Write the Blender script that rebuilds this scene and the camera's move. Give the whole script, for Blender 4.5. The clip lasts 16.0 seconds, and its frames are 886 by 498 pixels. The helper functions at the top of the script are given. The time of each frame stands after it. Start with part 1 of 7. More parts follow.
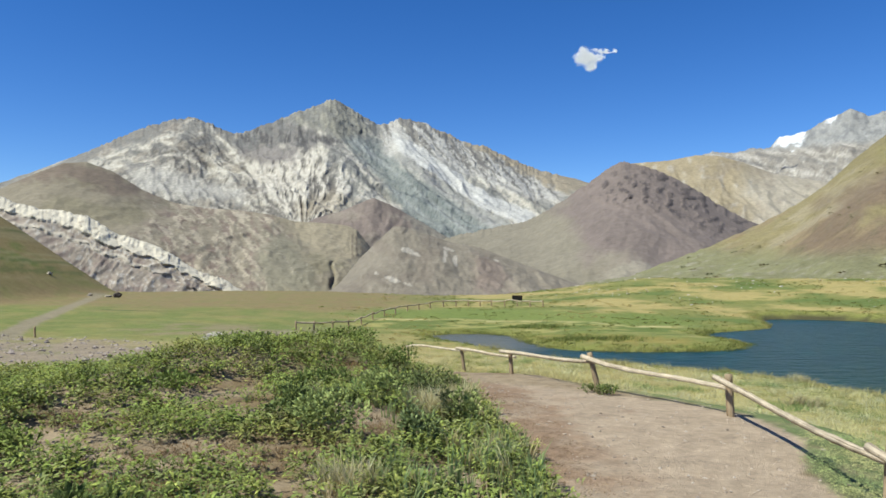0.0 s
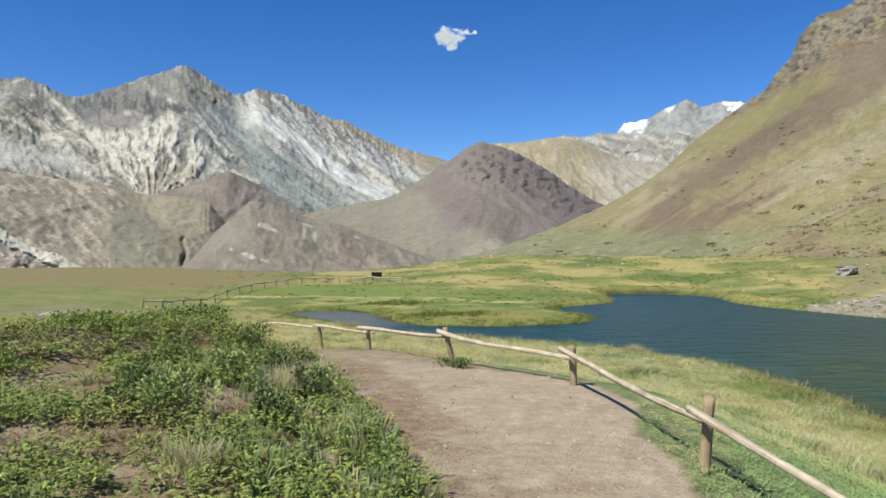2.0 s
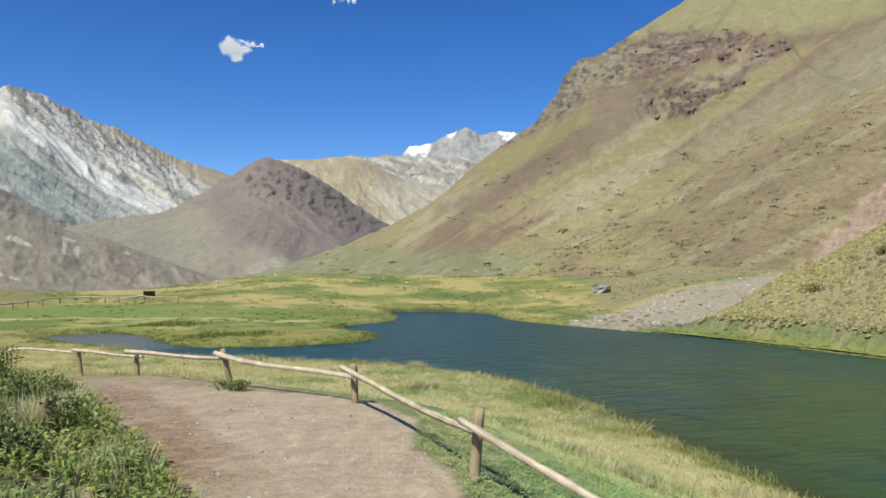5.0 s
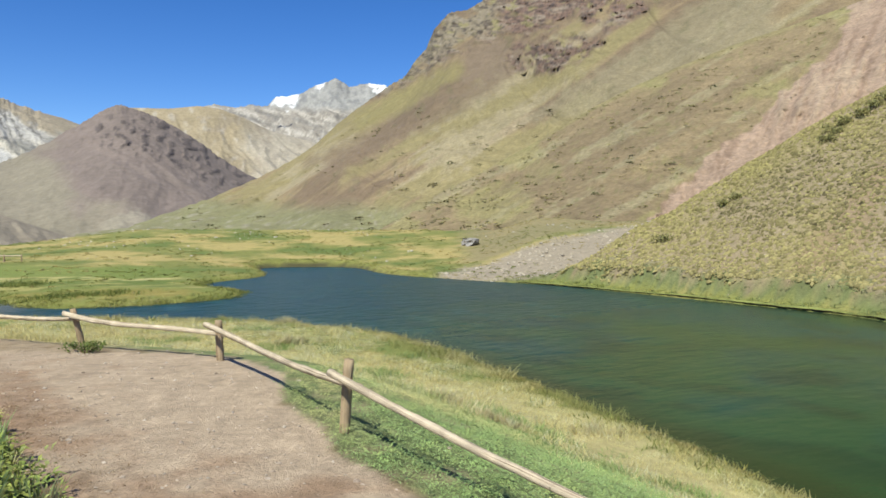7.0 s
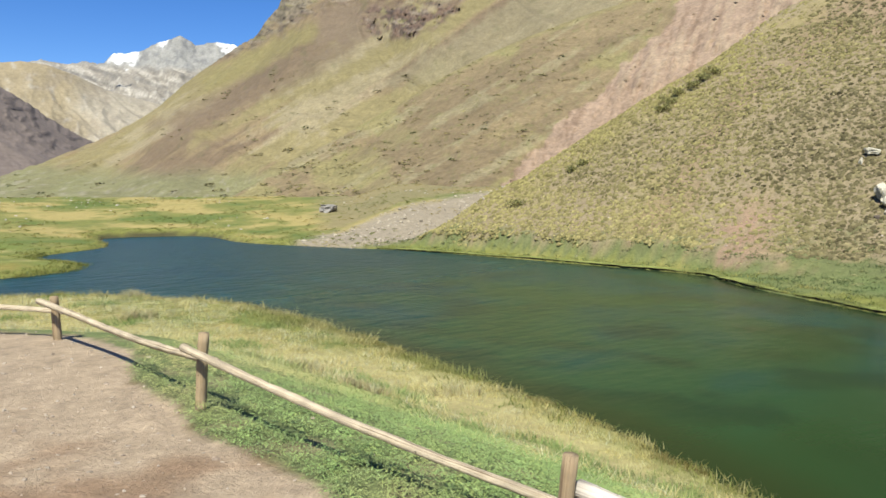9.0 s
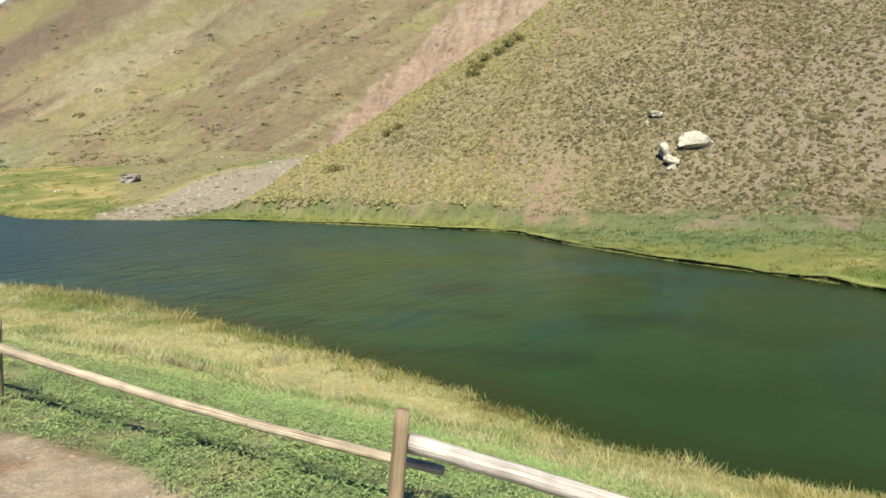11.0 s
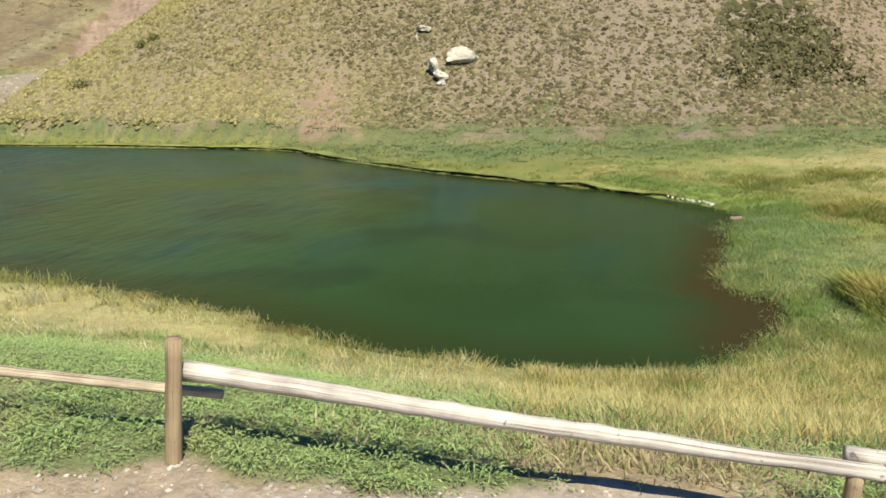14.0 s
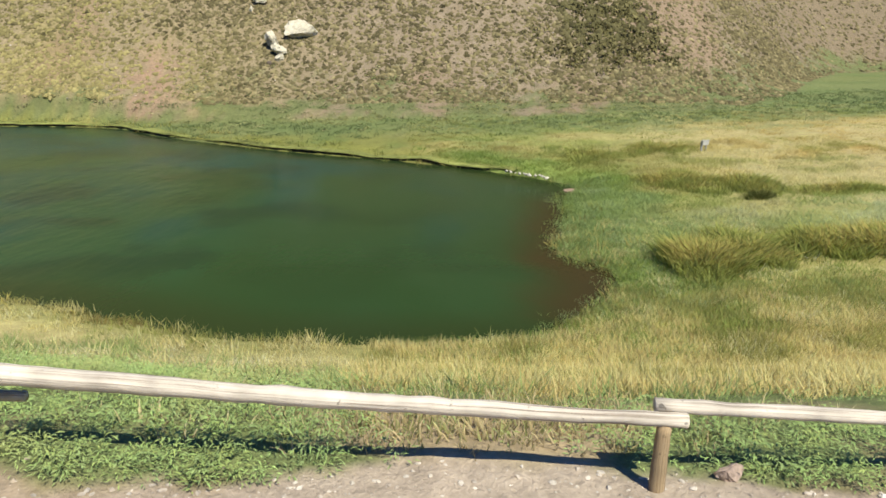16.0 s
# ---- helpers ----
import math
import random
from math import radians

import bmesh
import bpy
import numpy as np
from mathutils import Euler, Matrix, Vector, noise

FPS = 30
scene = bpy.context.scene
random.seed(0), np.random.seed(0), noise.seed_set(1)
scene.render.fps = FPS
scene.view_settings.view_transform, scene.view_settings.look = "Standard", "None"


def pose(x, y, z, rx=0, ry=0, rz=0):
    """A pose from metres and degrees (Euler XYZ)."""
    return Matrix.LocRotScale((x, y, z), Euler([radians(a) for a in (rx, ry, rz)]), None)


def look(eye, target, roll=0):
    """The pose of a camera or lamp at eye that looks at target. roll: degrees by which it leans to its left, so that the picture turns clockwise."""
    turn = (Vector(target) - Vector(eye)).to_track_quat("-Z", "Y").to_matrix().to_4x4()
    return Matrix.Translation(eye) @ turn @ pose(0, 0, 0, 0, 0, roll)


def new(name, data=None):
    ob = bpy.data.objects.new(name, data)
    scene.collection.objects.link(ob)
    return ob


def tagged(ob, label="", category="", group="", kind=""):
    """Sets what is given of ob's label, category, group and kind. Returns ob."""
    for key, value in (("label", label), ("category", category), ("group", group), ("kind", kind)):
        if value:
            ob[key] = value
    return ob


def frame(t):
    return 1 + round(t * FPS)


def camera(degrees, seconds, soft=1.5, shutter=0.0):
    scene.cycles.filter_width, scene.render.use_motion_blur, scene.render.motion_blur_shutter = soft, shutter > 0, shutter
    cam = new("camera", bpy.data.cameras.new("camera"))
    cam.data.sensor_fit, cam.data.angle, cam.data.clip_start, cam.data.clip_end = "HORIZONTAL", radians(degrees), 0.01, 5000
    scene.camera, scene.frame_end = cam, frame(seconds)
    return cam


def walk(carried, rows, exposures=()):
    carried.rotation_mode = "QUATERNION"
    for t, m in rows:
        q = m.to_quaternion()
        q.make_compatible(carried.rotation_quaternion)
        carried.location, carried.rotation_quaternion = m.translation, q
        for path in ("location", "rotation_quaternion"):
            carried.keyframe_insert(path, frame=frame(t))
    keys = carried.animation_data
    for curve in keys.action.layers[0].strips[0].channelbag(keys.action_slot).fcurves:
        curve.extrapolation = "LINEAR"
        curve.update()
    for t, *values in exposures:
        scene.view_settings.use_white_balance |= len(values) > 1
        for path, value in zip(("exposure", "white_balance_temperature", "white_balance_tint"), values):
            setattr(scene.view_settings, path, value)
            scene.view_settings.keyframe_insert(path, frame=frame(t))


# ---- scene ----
cam = camera(62.61, 16.0, 1.6)
PATH = [
    (0.0, pose(-0.000, 0.000, 1.900, 91.80, 0.06, 0.00)),
    (0.5, pose(-0.006, -0.008, 1.907, 91.14, 0.29, -2.38)),
    (1.0, pose(0.005, -0.017, 1.907, 90.81, 0.04, -4.79)),
    (1.5, pose(0.028, -0.019, 1.898, 90.38, -0.13, -7.66)),
    (2.0, pose(0.039, -0.026, 1.894, 89.99, -0.23, -10.97)),
    (2.5, pose(0.058, -0.026, 1.902, 90.13, -0.10, -13.98)),
    (3.0, pose(0.066, -0.023, 1.908, 90.98, -0.52, -17.33)),
    (3.5, pose(0.072, -0.035, 1.908, 91.71, -0.50, -19.97)),
    (4.0, pose(0.075, -0.048, 1.904, 91.84, -0.67, -22.57)),
    (6.5, pose(0.113, -0.078, 1.879, 89.56, -0.03, -35.18)),
    (7.0, pose(0.136, -0.025, 1.866, 88.05, -0.26, -37.77)),
    (7.5, pose(0.155, 0.005, 1.865, 87.07, -0.80, -40.67)),
    (8.0, pose(0.171, 0.022, 1.866, 86.39, -0.39, -43.45)),
    (10.5, pose(0.161, 0.054, 1.854, 83.59, 0.44, -58.85)),
    (11.0, pose(0.127, 0.043, 1.864, 82.51, 1.04, -63.12)),
    (11.5, pose(0.125, 0.036, 1.862, 81.14, 1.33, -67.12)),
    (12.0, pose(0.120, 0.020, 1.856, 79.65, 1.52, -70.39)),
    (12.5, pose(0.116, 0.010, 1.857, 78.54, 1.28, -72.88)),
    (13.0, pose(0.112, -0.004, 1.864, 77.53, 1.12, -75.24)),
    (13.5, pose(0.119, -0.009, 1.856, 76.70, 0.89, -78.10)),
    (14.0, pose(0.126, -0.003, 1.852, 75.78, 0.72, -80.52)),
    (14.5, pose(0.141, -0.016, 1.847, 74.98, 0.38, -83.24)),
    (15.0, pose(0.146, -0.042, 1.841, 74.61, 0.27, -86.48)),
    (15.5, pose(0.158, -0.068, 1.840, 74.08, 0.20, -89.69)),
    (16.0, pose(0.181, -0.091, 1.835, 73.96, -0.44, -92.49)),
]
walk(cam, PATH, [(0.0, 0.48, 6420, 5.0), (2.0, 0.44, 6420, 5.2), (4.0, 0.44, 6450, 5.5), (6.5, 0.42, 6550, 6.2), (7.0, 0.54, 6600, 6.4), (7.5, 0.62, 6650, 6.6),
                 (8.0, 0.65, 6700, 6.8), (10.5, 0.62, 7050, 7.0), (13.0, 0.63, 7150, 7.2), (16.0, 0.60, 7250, 7.4)])

# ---------------------------------------------------------------- light
SUN_TO = Vector((-0.53, -0.28, 0.80)).normalized()      # from the ground towards the sun
world = bpy.data.worlds.new("sky")
scene.world = world
world.use_nodes = True
wn = world.node_tree
wn.nodes.clear()
w_out = wn.nodes.new("ShaderNodeOutputWorld")
w_bg = wn.nodes.new("ShaderNodeBackground")
w_sky = wn.nodes.new("ShaderNodeTexSky")
w_sky.sky_type = "NISHITA"
w_sky.sun_disc = False
w_sky.sun_elevation = math.asin(SUN_TO.z)
w_sky.sun_rotation = math.atan2(SUN_TO.x, SUN_TO.y)
w_sky.altitude = 2900
w_sky.air_density = 1.0
w_sky.dust_density = 0.0
w_sky.ozone_density = 2.5
w_bg.inputs["Strength"].default_value = 0.108
w_hsv = wn.nodes.new("ShaderNodeHueSaturation")
w_hsv.inputs["Saturation"].default_value = 1.32
w_hsv.inputs["Hue"].default_value = 0.512
wn.links.new(w_sky.outputs[0], w_hsv.inputs["Color"])
wn.links.new(w_hsv.outputs[0], w_bg.inputs["Color"])
wn.links.new(w_bg.outputs[0], w_out.inputs["Surface"])

sun_data = bpy.data.lights.new("sun", "SUN")
sun_data.energy = 5.0
sun_data.angle = radians(0.53)
sun_data.color = (1.0, 0.975, 0.86)
sun = new("sun", sun_data)
sun.matrix_world = look(SUN_TO * 50, (0, 0, 0))


# ---------------------------------------------------------------- number helpers
PERM = np.random.RandomState(7).permutation(256)
PERM = np.concatenate([PERM, PERM, PERM])
GRAD = np.stack([np.cos(np.arange(256) * 2.399), np.sin(np.arange(256) * 2.399)], 1)


def perlin(x, y):
    """Gradient noise of two coordinates, about -0.7 to 0.7."""
    x, y = np.broadcast_arrays(np.asarray(x, float), np.asarray(y, float))
    xi, yi = np.floor(x).astype(int), np.floor(y).astype(int)
    xf, yf = x - xi, y - yi
    u, v = xf * xf * xf * (xf * (xf * 6 - 15) + 10), yf * yf * yf * (yf * (yf * 6 - 15) + 10)
    xi, yi = xi & 255, yi & 255

    def corner(dx, dy):
        g = GRAD[PERM[PERM[xi + dx] + yi + dy]]
        return g[..., 0] * (xf - dx) + g[..., 1] * (yf - dy)

    a = corner(0, 0) * (1 - u) + corner(1, 0) * u
    b = corner(0, 1) * (1 - u) + corner(1, 1) * u
    return a * (1 - v) + b * v


def fbm(x, y, octaves=5, gain=0.5):
    s, a = 0.0, 1.0
    for k in range(octaves):
        s = s + a * perlin(x * 2 ** k + 17.3 * k, y * 2 ** k - 9.1 * k)
        a *= gain
    return s


def ridged(x, y, octaves=5, gain=0.55):
    """Sharp crests near 1, round hollows near 0."""
    s, a, n = 0.0, 1.0, 0.0
    for k in range(octaves):
        s = s + a * (1 - np.abs(perlin(x * 2 ** k + 31.7 * k, y * 2 ** k + 11.9 * k)) * 2) ** 2
        n += a
        a *= gain
    return s / n


def step(a, b, x):
    t = np.clip((x - a) / (b - a), 0, 1)
    return t * t * (3 - 2 * t)


def softplus(x, k=1.0):
    return np.logaddexp(0, x / k) * k


def smax(a, b, k=0.5):
    return np.logaddexp(a / k, b / k) * k


def mix3(c, d, w):
    return c + (np.asarray(d) - c) * np.asarray(w)[..., None]


def flat(c, shape):
    return np.broadcast_to(np.asarray(c, float), (*shape, 3)).copy()


def spline(points, n):
    """A closed Catmull-Rom line through the points."""
    p = np.asarray(points, float)
    t = np.arange(n)[:, None] / n
    out = []
    for i in range(len(p)):
        a, b, c, d = p[i - 1], p[i], p[(i + 1) % len(p)], p[(i + 2) % len(p)]
        out.append(0.5 * (2 * b + (c - a) * t + (2 * a - 5 * b + 4 * c - d) * t * t + (3 * b - a - 3 * c + d) * t ** 3))
    return np.concatenate(out)


def outline_distance(poly, x, y):
    """Distance to a closed outline, negative inside."""
    d = np.full(np.shape(x), 1e9)
    inside = np.zeros(np.shape(x), bool)
    for (ax, ay), (bx, by) in zip(poly, np.roll(poly, -1, 0)):
        ex, ey = bx - ax, by - ay
        t = np.clip(((x - ax) * ex + (y - ay) * ey) / (ex * ex + ey * ey + 1e-12), 0, 1)
        d = np.minimum(d, (x - ax - t * ex) ** 2 + (y - ay - t * ey) ** 2)
        cross = (ay > y) != (by > y)
        inside ^= cross & (x < ex * (y - ay) / (ey + 1e-12) + ax)
    return np.where(inside, -1, 1) * np.sqrt(d)


# ---------------------------------------------------------------- materials
def links(tree, *pairs):
    for a, b in pairs:
        tree.links.new(a, b)


BASE = 0.67                                                                           # sunlit albedo of soil, rock and plants against paint tones


def surface(name, color=(0.5, 0.5, 0.5), attribute=None, grain=((8, 0.25), (60, 0.2)), bump=0.3, bump_scale=30, bump_depth=0.02, rough=0.9,
            specular=0.2, island=0.0, stretch=(1, 1, 1), tint=None, translucent=0.0, base=BASE):
    """A matt surface: a colour (or the vertex colour named attribute), two scales of grain and fine relief."""
    m = bpy.data.materials.new(name)
    m.use_nodes = True
    t = m.node_tree
    bsdf = t.nodes["Principled BSDF"]
    bsdf.inputs["Roughness"].default_value = rough
    bsdf.inputs["Specular IOR Level"].default_value = specular
    coord = t.nodes.new("ShaderNodeTexCoord")
    mapping = t.nodes.new("ShaderNodeMapping")
    mapping.inputs["Scale"].default_value = stretch
    links(t, (coord.outputs["Object"], mapping.inputs["Vector"]))
    if attribute:
        src = t.nodes.new("ShaderNodeVertexColor")
        src.layer_name = attribute
        col = src.outputs["Color"]
    else:
        src = t.nodes.new("ShaderNodeRGB")
        src.outputs[0].default_value = (*color, 1)
        col = src.outputs[0]
    for scale, amount in grain:
        n = t.nodes.new("ShaderNodeTexNoise")
        n.inputs["Scale"].default_value = scale
        n.inputs["Detail"].default_value = 5
        n.inputs["Roughness"].default_value = 0.6
        links(t, (mapping.outputs[0], n.inputs["Vector"]))
        r = t.nodes.new("ShaderNodeMapRange")
        r.inputs["From Min"].default_value, r.inputs["From Max"].default_value = 0.3, 0.7
        r.inputs["To Min"].default_value, r.inputs["To Max"].default_value = (1 - amount) * base, (1 + amount) * base
        base = 1.0
        links(t, (n.outputs["Fac"], r.inputs["Value"]))
        mul = t.nodes.new("ShaderNodeVectorMath")
        mul.operation = "SCALE"
        links(t, (col, mul.inputs[0]), (r.outputs[0], mul.inputs["Scale"]))
        col = mul.outputs[0]
    if island:
        g = t.nodes.new("ShaderNodeNewGeometry")
        r = t.nodes.new("ShaderNodeMapRange")
        r.inputs["To Min"].default_value, r.inputs["To Max"].default_value = 1 - island, 1 + island
        links(t, (g.outputs["Random Per Island"], r.inputs["Value"]))
        mul = t.nodes.new("ShaderNodeVectorMath")
        mul.operation = "SCALE"
        links(t, (col, mul.inputs[0]), (r.outputs[0], mul.inputs["Scale"]))
        col = mul.outputs[0]
        if tint:
            mixn = t.nodes.new("ShaderNodeMix")
            mixn.data_type = "RGBA"
            w = t.nodes.new("ShaderNodeMath")
            w.operation = "MULTIPLY_ADD"
            w.inputs[1].default_value, w.inputs[2].default_value = 7.31, 0.17
            f = t.nodes.new("ShaderNodeMath")
            f.operation = "FRACT"
            links(t, (g.outputs["Random Per Island"], w.inputs[0]), (w.outputs[0], f.inputs[0]))
            p = t.nodes.new("ShaderNodeMath")
            p.operation = "POWER"
            p.inputs[1].default_value = 2.5
            links(t, (f.outputs[0], p.inputs[0]), (p.outputs[0], mixn.inputs["Factor"]), (col, mixn.inputs[6]))
            mixn.inputs[7].default_value = (*tint, 1)
            col = mixn.outputs[2]
    links(t, (col, bsdf.inputs["Base Color"]))
    if bump:
        n = t.nodes.new("ShaderNodeTexNoise")
        n.inputs["Scale"].default_value = bump_scale
        n.inputs["Detail"].default_value = 8
        n.inputs["Roughness"].default_value = 0.65
        b = t.nodes.new("ShaderNodeBump")
        b.inputs["Strength"].default_value = bump
        b.inputs["Distance"].default_value = bump_depth
        links(t, (mapping.outputs[0], n.inputs["Vector"]), (n.outputs["Fac"], b.inputs["Height"]), (b.outputs[0], bsdf.inputs["Normal"]))
    if translucent:
        tr = t.nodes.new("ShaderNodeBsdfTranslucent")
        mx = t.nodes.new("ShaderNodeMixShader")
        mx.inputs[0].default_value = translucent
        links(t, (col, tr.inputs["Color"]), (bsdf.outputs[0], mx.inputs[1]), (tr.outputs[0], mx.inputs[2]), (mx.outputs[0], t.nodes["Material Output"].inputs["Surface"]))
    return m


MAT_GROUND = surface("ground_earth", attribute="col", grain=((1.3, 0.13), (6, 0.18), (22, 0.16)), bump=0.8, bump_scale=22, bump_depth=0.035)
MAT_HILL = surface("hill_soil", attribute="col", grain=((0.12, 0.12), (0.4, 0.14), (1.3, 0.24)), bump=0.6, bump_scale=0.5, bump_depth=1.2)
MAT_ROCK = surface("mountain_rock", attribute="col", grain=((0.012, 0.12), (0.07, 0.2), (0.2, 0.12)), bump=0.7, bump_scale=0.05, bump_depth=9)


MAT_SLOPE = surface("mountain_scree", attribute="col", grain=((0.012, 0.10), (0.08, 0.14), (0.25, 0.10)), bump=0.5, bump_scale=0.06, bump_depth=5)


def grid_mesh(name, P, color, material, closed=False, only=None):
    """A mesh from an (n, m, 3) array of points, with a colour at each vertex; closed joins the last row to the first."""
    n, m = P.shape[:2]
    i = np.arange(n if closed else n - 1)[:, None]
    j = np.arange(m - 1)[None, :]
    k = (i + 1) % n
    quads = np.stack([i * m + j, i * m + j + 1, k * m + j + 1, k * m + j], -1).reshape(-1, 4)
    if only is not None:
        quads = quads[only.reshape(-1)]
        used = np.unique(quads)
        back = np.zeros(n * m, int)
        back[used] = np.arange(len(used))
        return array_mesh(name, P.reshape(-1, 3)[used], back[quads], material, color.reshape(-1, 3)[used])
    return array_mesh(name, P.reshape(-1, 3), quads, material, color.reshape(-1, 3))


def array_mesh(name, verts, faces, material, color=None, smooth=True):
    me = bpy.data.meshes.new(name)
    k = faces.shape[1]
    me.vertices.add(len(verts))
    me.vertices.foreach_set("co", np.ascontiguousarray(verts, dtype=np.float32).ravel())
    me.loops.add(faces.size)
    me.loops.foreach_set("vertex_index", np.ascontiguousarray(faces, dtype=np.int32).ravel())
    me.polygons.add(len(faces))
    me.polygons.foreach_set("loop_start", np.arange(len(faces), dtype=np.int32) * k)
    me.polygons.foreach_set("use_smooth", np.full(len(faces), smooth))
    me.update(calc_edges=True)
    if color is not None:
        a = me.color_attributes.new("col", "FLOAT_COLOR", "POINT")
        c = np.ones((len(verts), 4), np.float32)
        c[:, :3] = np.clip(color, 0.002, 0.95)
        a.data.foreach_set("color", c.ravel())
    me.materials.append(material)
    me.validate()
    return new(name, me)


# ---------------------------------------------------------------- the lie of the land
LAKE_Z = -3.1
SHORE = [(12.5, -3.25), (11.6, -2.3), (11.3, -0.3), (11.5, 1.2), (11.75, 3.0), (12.6, 5.1), (13.8, 7.7), (15.1, 12.9), (16.7, 19.0), (17.6, 26.0),
         (16.3, 30.6), (14.4, 34.3), (11.4, 36.8), (8.0, 39.4), (4.6, 42.6), (3.2, 46.6), (1.6, 50.0), (-0.4, 53.4), (-1.2, 56.8), (0.6, 58.7), (3.4, 58.7), (5.6, 56.6), (5.9, 53.2), (6.8, 49.2), (8.0, 46.7), (10.4, 46.0), (13.4, 45.6), (18.2, 46.6),
         (20.8, 50.5), (19.8, 55.5), (22.0, 59.5), (28.9, 64.8), (33.1, 76.0), (39.1, 75.9), (43.0, 71.0), (40.0, 60.0), (41.5, 49.6), (43.6, 41.0),
         (43.0, 25.6), (42.2, 17.0), (38.5, 12.8), (33.8, 6.2), (30.9, 0.9), (28.7, -2.6), (26.4, -5.0), (24.8, -5.9), (23.0, -5.0), (20.8, -4.75), (18.6, -4.1), (17.0, -3.7),
         (16.0, -4.3), (15.1, -4.65), (13.8, -4.2)]
SHORE = spline(SHORE, 5)
FENCE_LINE = np.array([(2.9, -30), (2.87, -1.2), (3.14, 1.9), (3.6, 5.9), (4.4, 11.2), (3.0, 14.4), (1.9, 19.5), (0.5, 20.0), (-6, 21.5), (-60, 24)])
PLATFORM = np.concatenate([FENCE_LINE, [(-60, -30)]])
PATH_LEFT = np.array([(-20, -4.0), (2.0, -3.0), (3.5, -0.5), (4.6, 0.95), (5.6, 1.08), (7.7, 0.92), (9.0, 0.8), (10.9, 0.68), (14.0, 0.4), (15.6, -3.0)])
PATH_RIGHT = np.array([(-20, 2.9), (-2.2, 2.98), (-1.75, 3.08), (-1.05, 3.24), (0, 3.29), (0.5, 3.14), (1.55, 3.02), (1.82, 3.2), (2.2, 2.98), (2.8, 2.84), (3.4, 2.96), (4.2, 3.1),
                       (5.3, 3.12), (6.0, 3.37), (7.4, 3.62), (9.0, 4.45), (10.4, 4.6), (12.1, 3.9), (15.0, 0.53), (16.5, -3.0)])


def patch(x, y, outline, soft, n):
    """1 inside an outline, 0 outside, with an uneven edge."""
    return step(soft, -soft, outline_distance(np.array(outline, float), x, y) + n)


def path_amount(x, y):
    w = 0.10 * fbm(x * 3.1, y * 3.1, 3)
    l, r = np.interp(y, PATH_LEFT[:, 0], PATH_LEFT[:, 1]), np.interp(y, PATH_RIGHT[:, 0], PATH_RIGHT[:, 1])
    return step(-0.06, 0.06, x - l + w) * step(-0.06, 0.06, r - x + w) * step(17, 15.5, y)


def mound_height(x, y):
    """The weedy mound to the left of the path."""
    edge = np.interp(y, [4.6, 6, 9, 11, 14, 17], [0.9, 0.95, 0.7, 0.55, 0.3, -1.5])
    across = step(0, 2.4, edge - x)
    yc = np.interp(x, [-12, -5, -4, -2, 0], [4.5, 8.6, 10.4, 13.0, 13.8])
    along = step(3.4, 0, yc - y) * step(yc + 8, yc + 0.4, y) * 0.5 + step(4.0, 12.5, y) * step(yc + 8, yc + 0.4, y) * 0.5
    return (0.74 - 0.32 * step(-3.7, -5.4, x) + 0.10 * fbm(x * 0.45, y * 0.45, 3)) * across * along + 0.10 * across * step(4, 7, y)


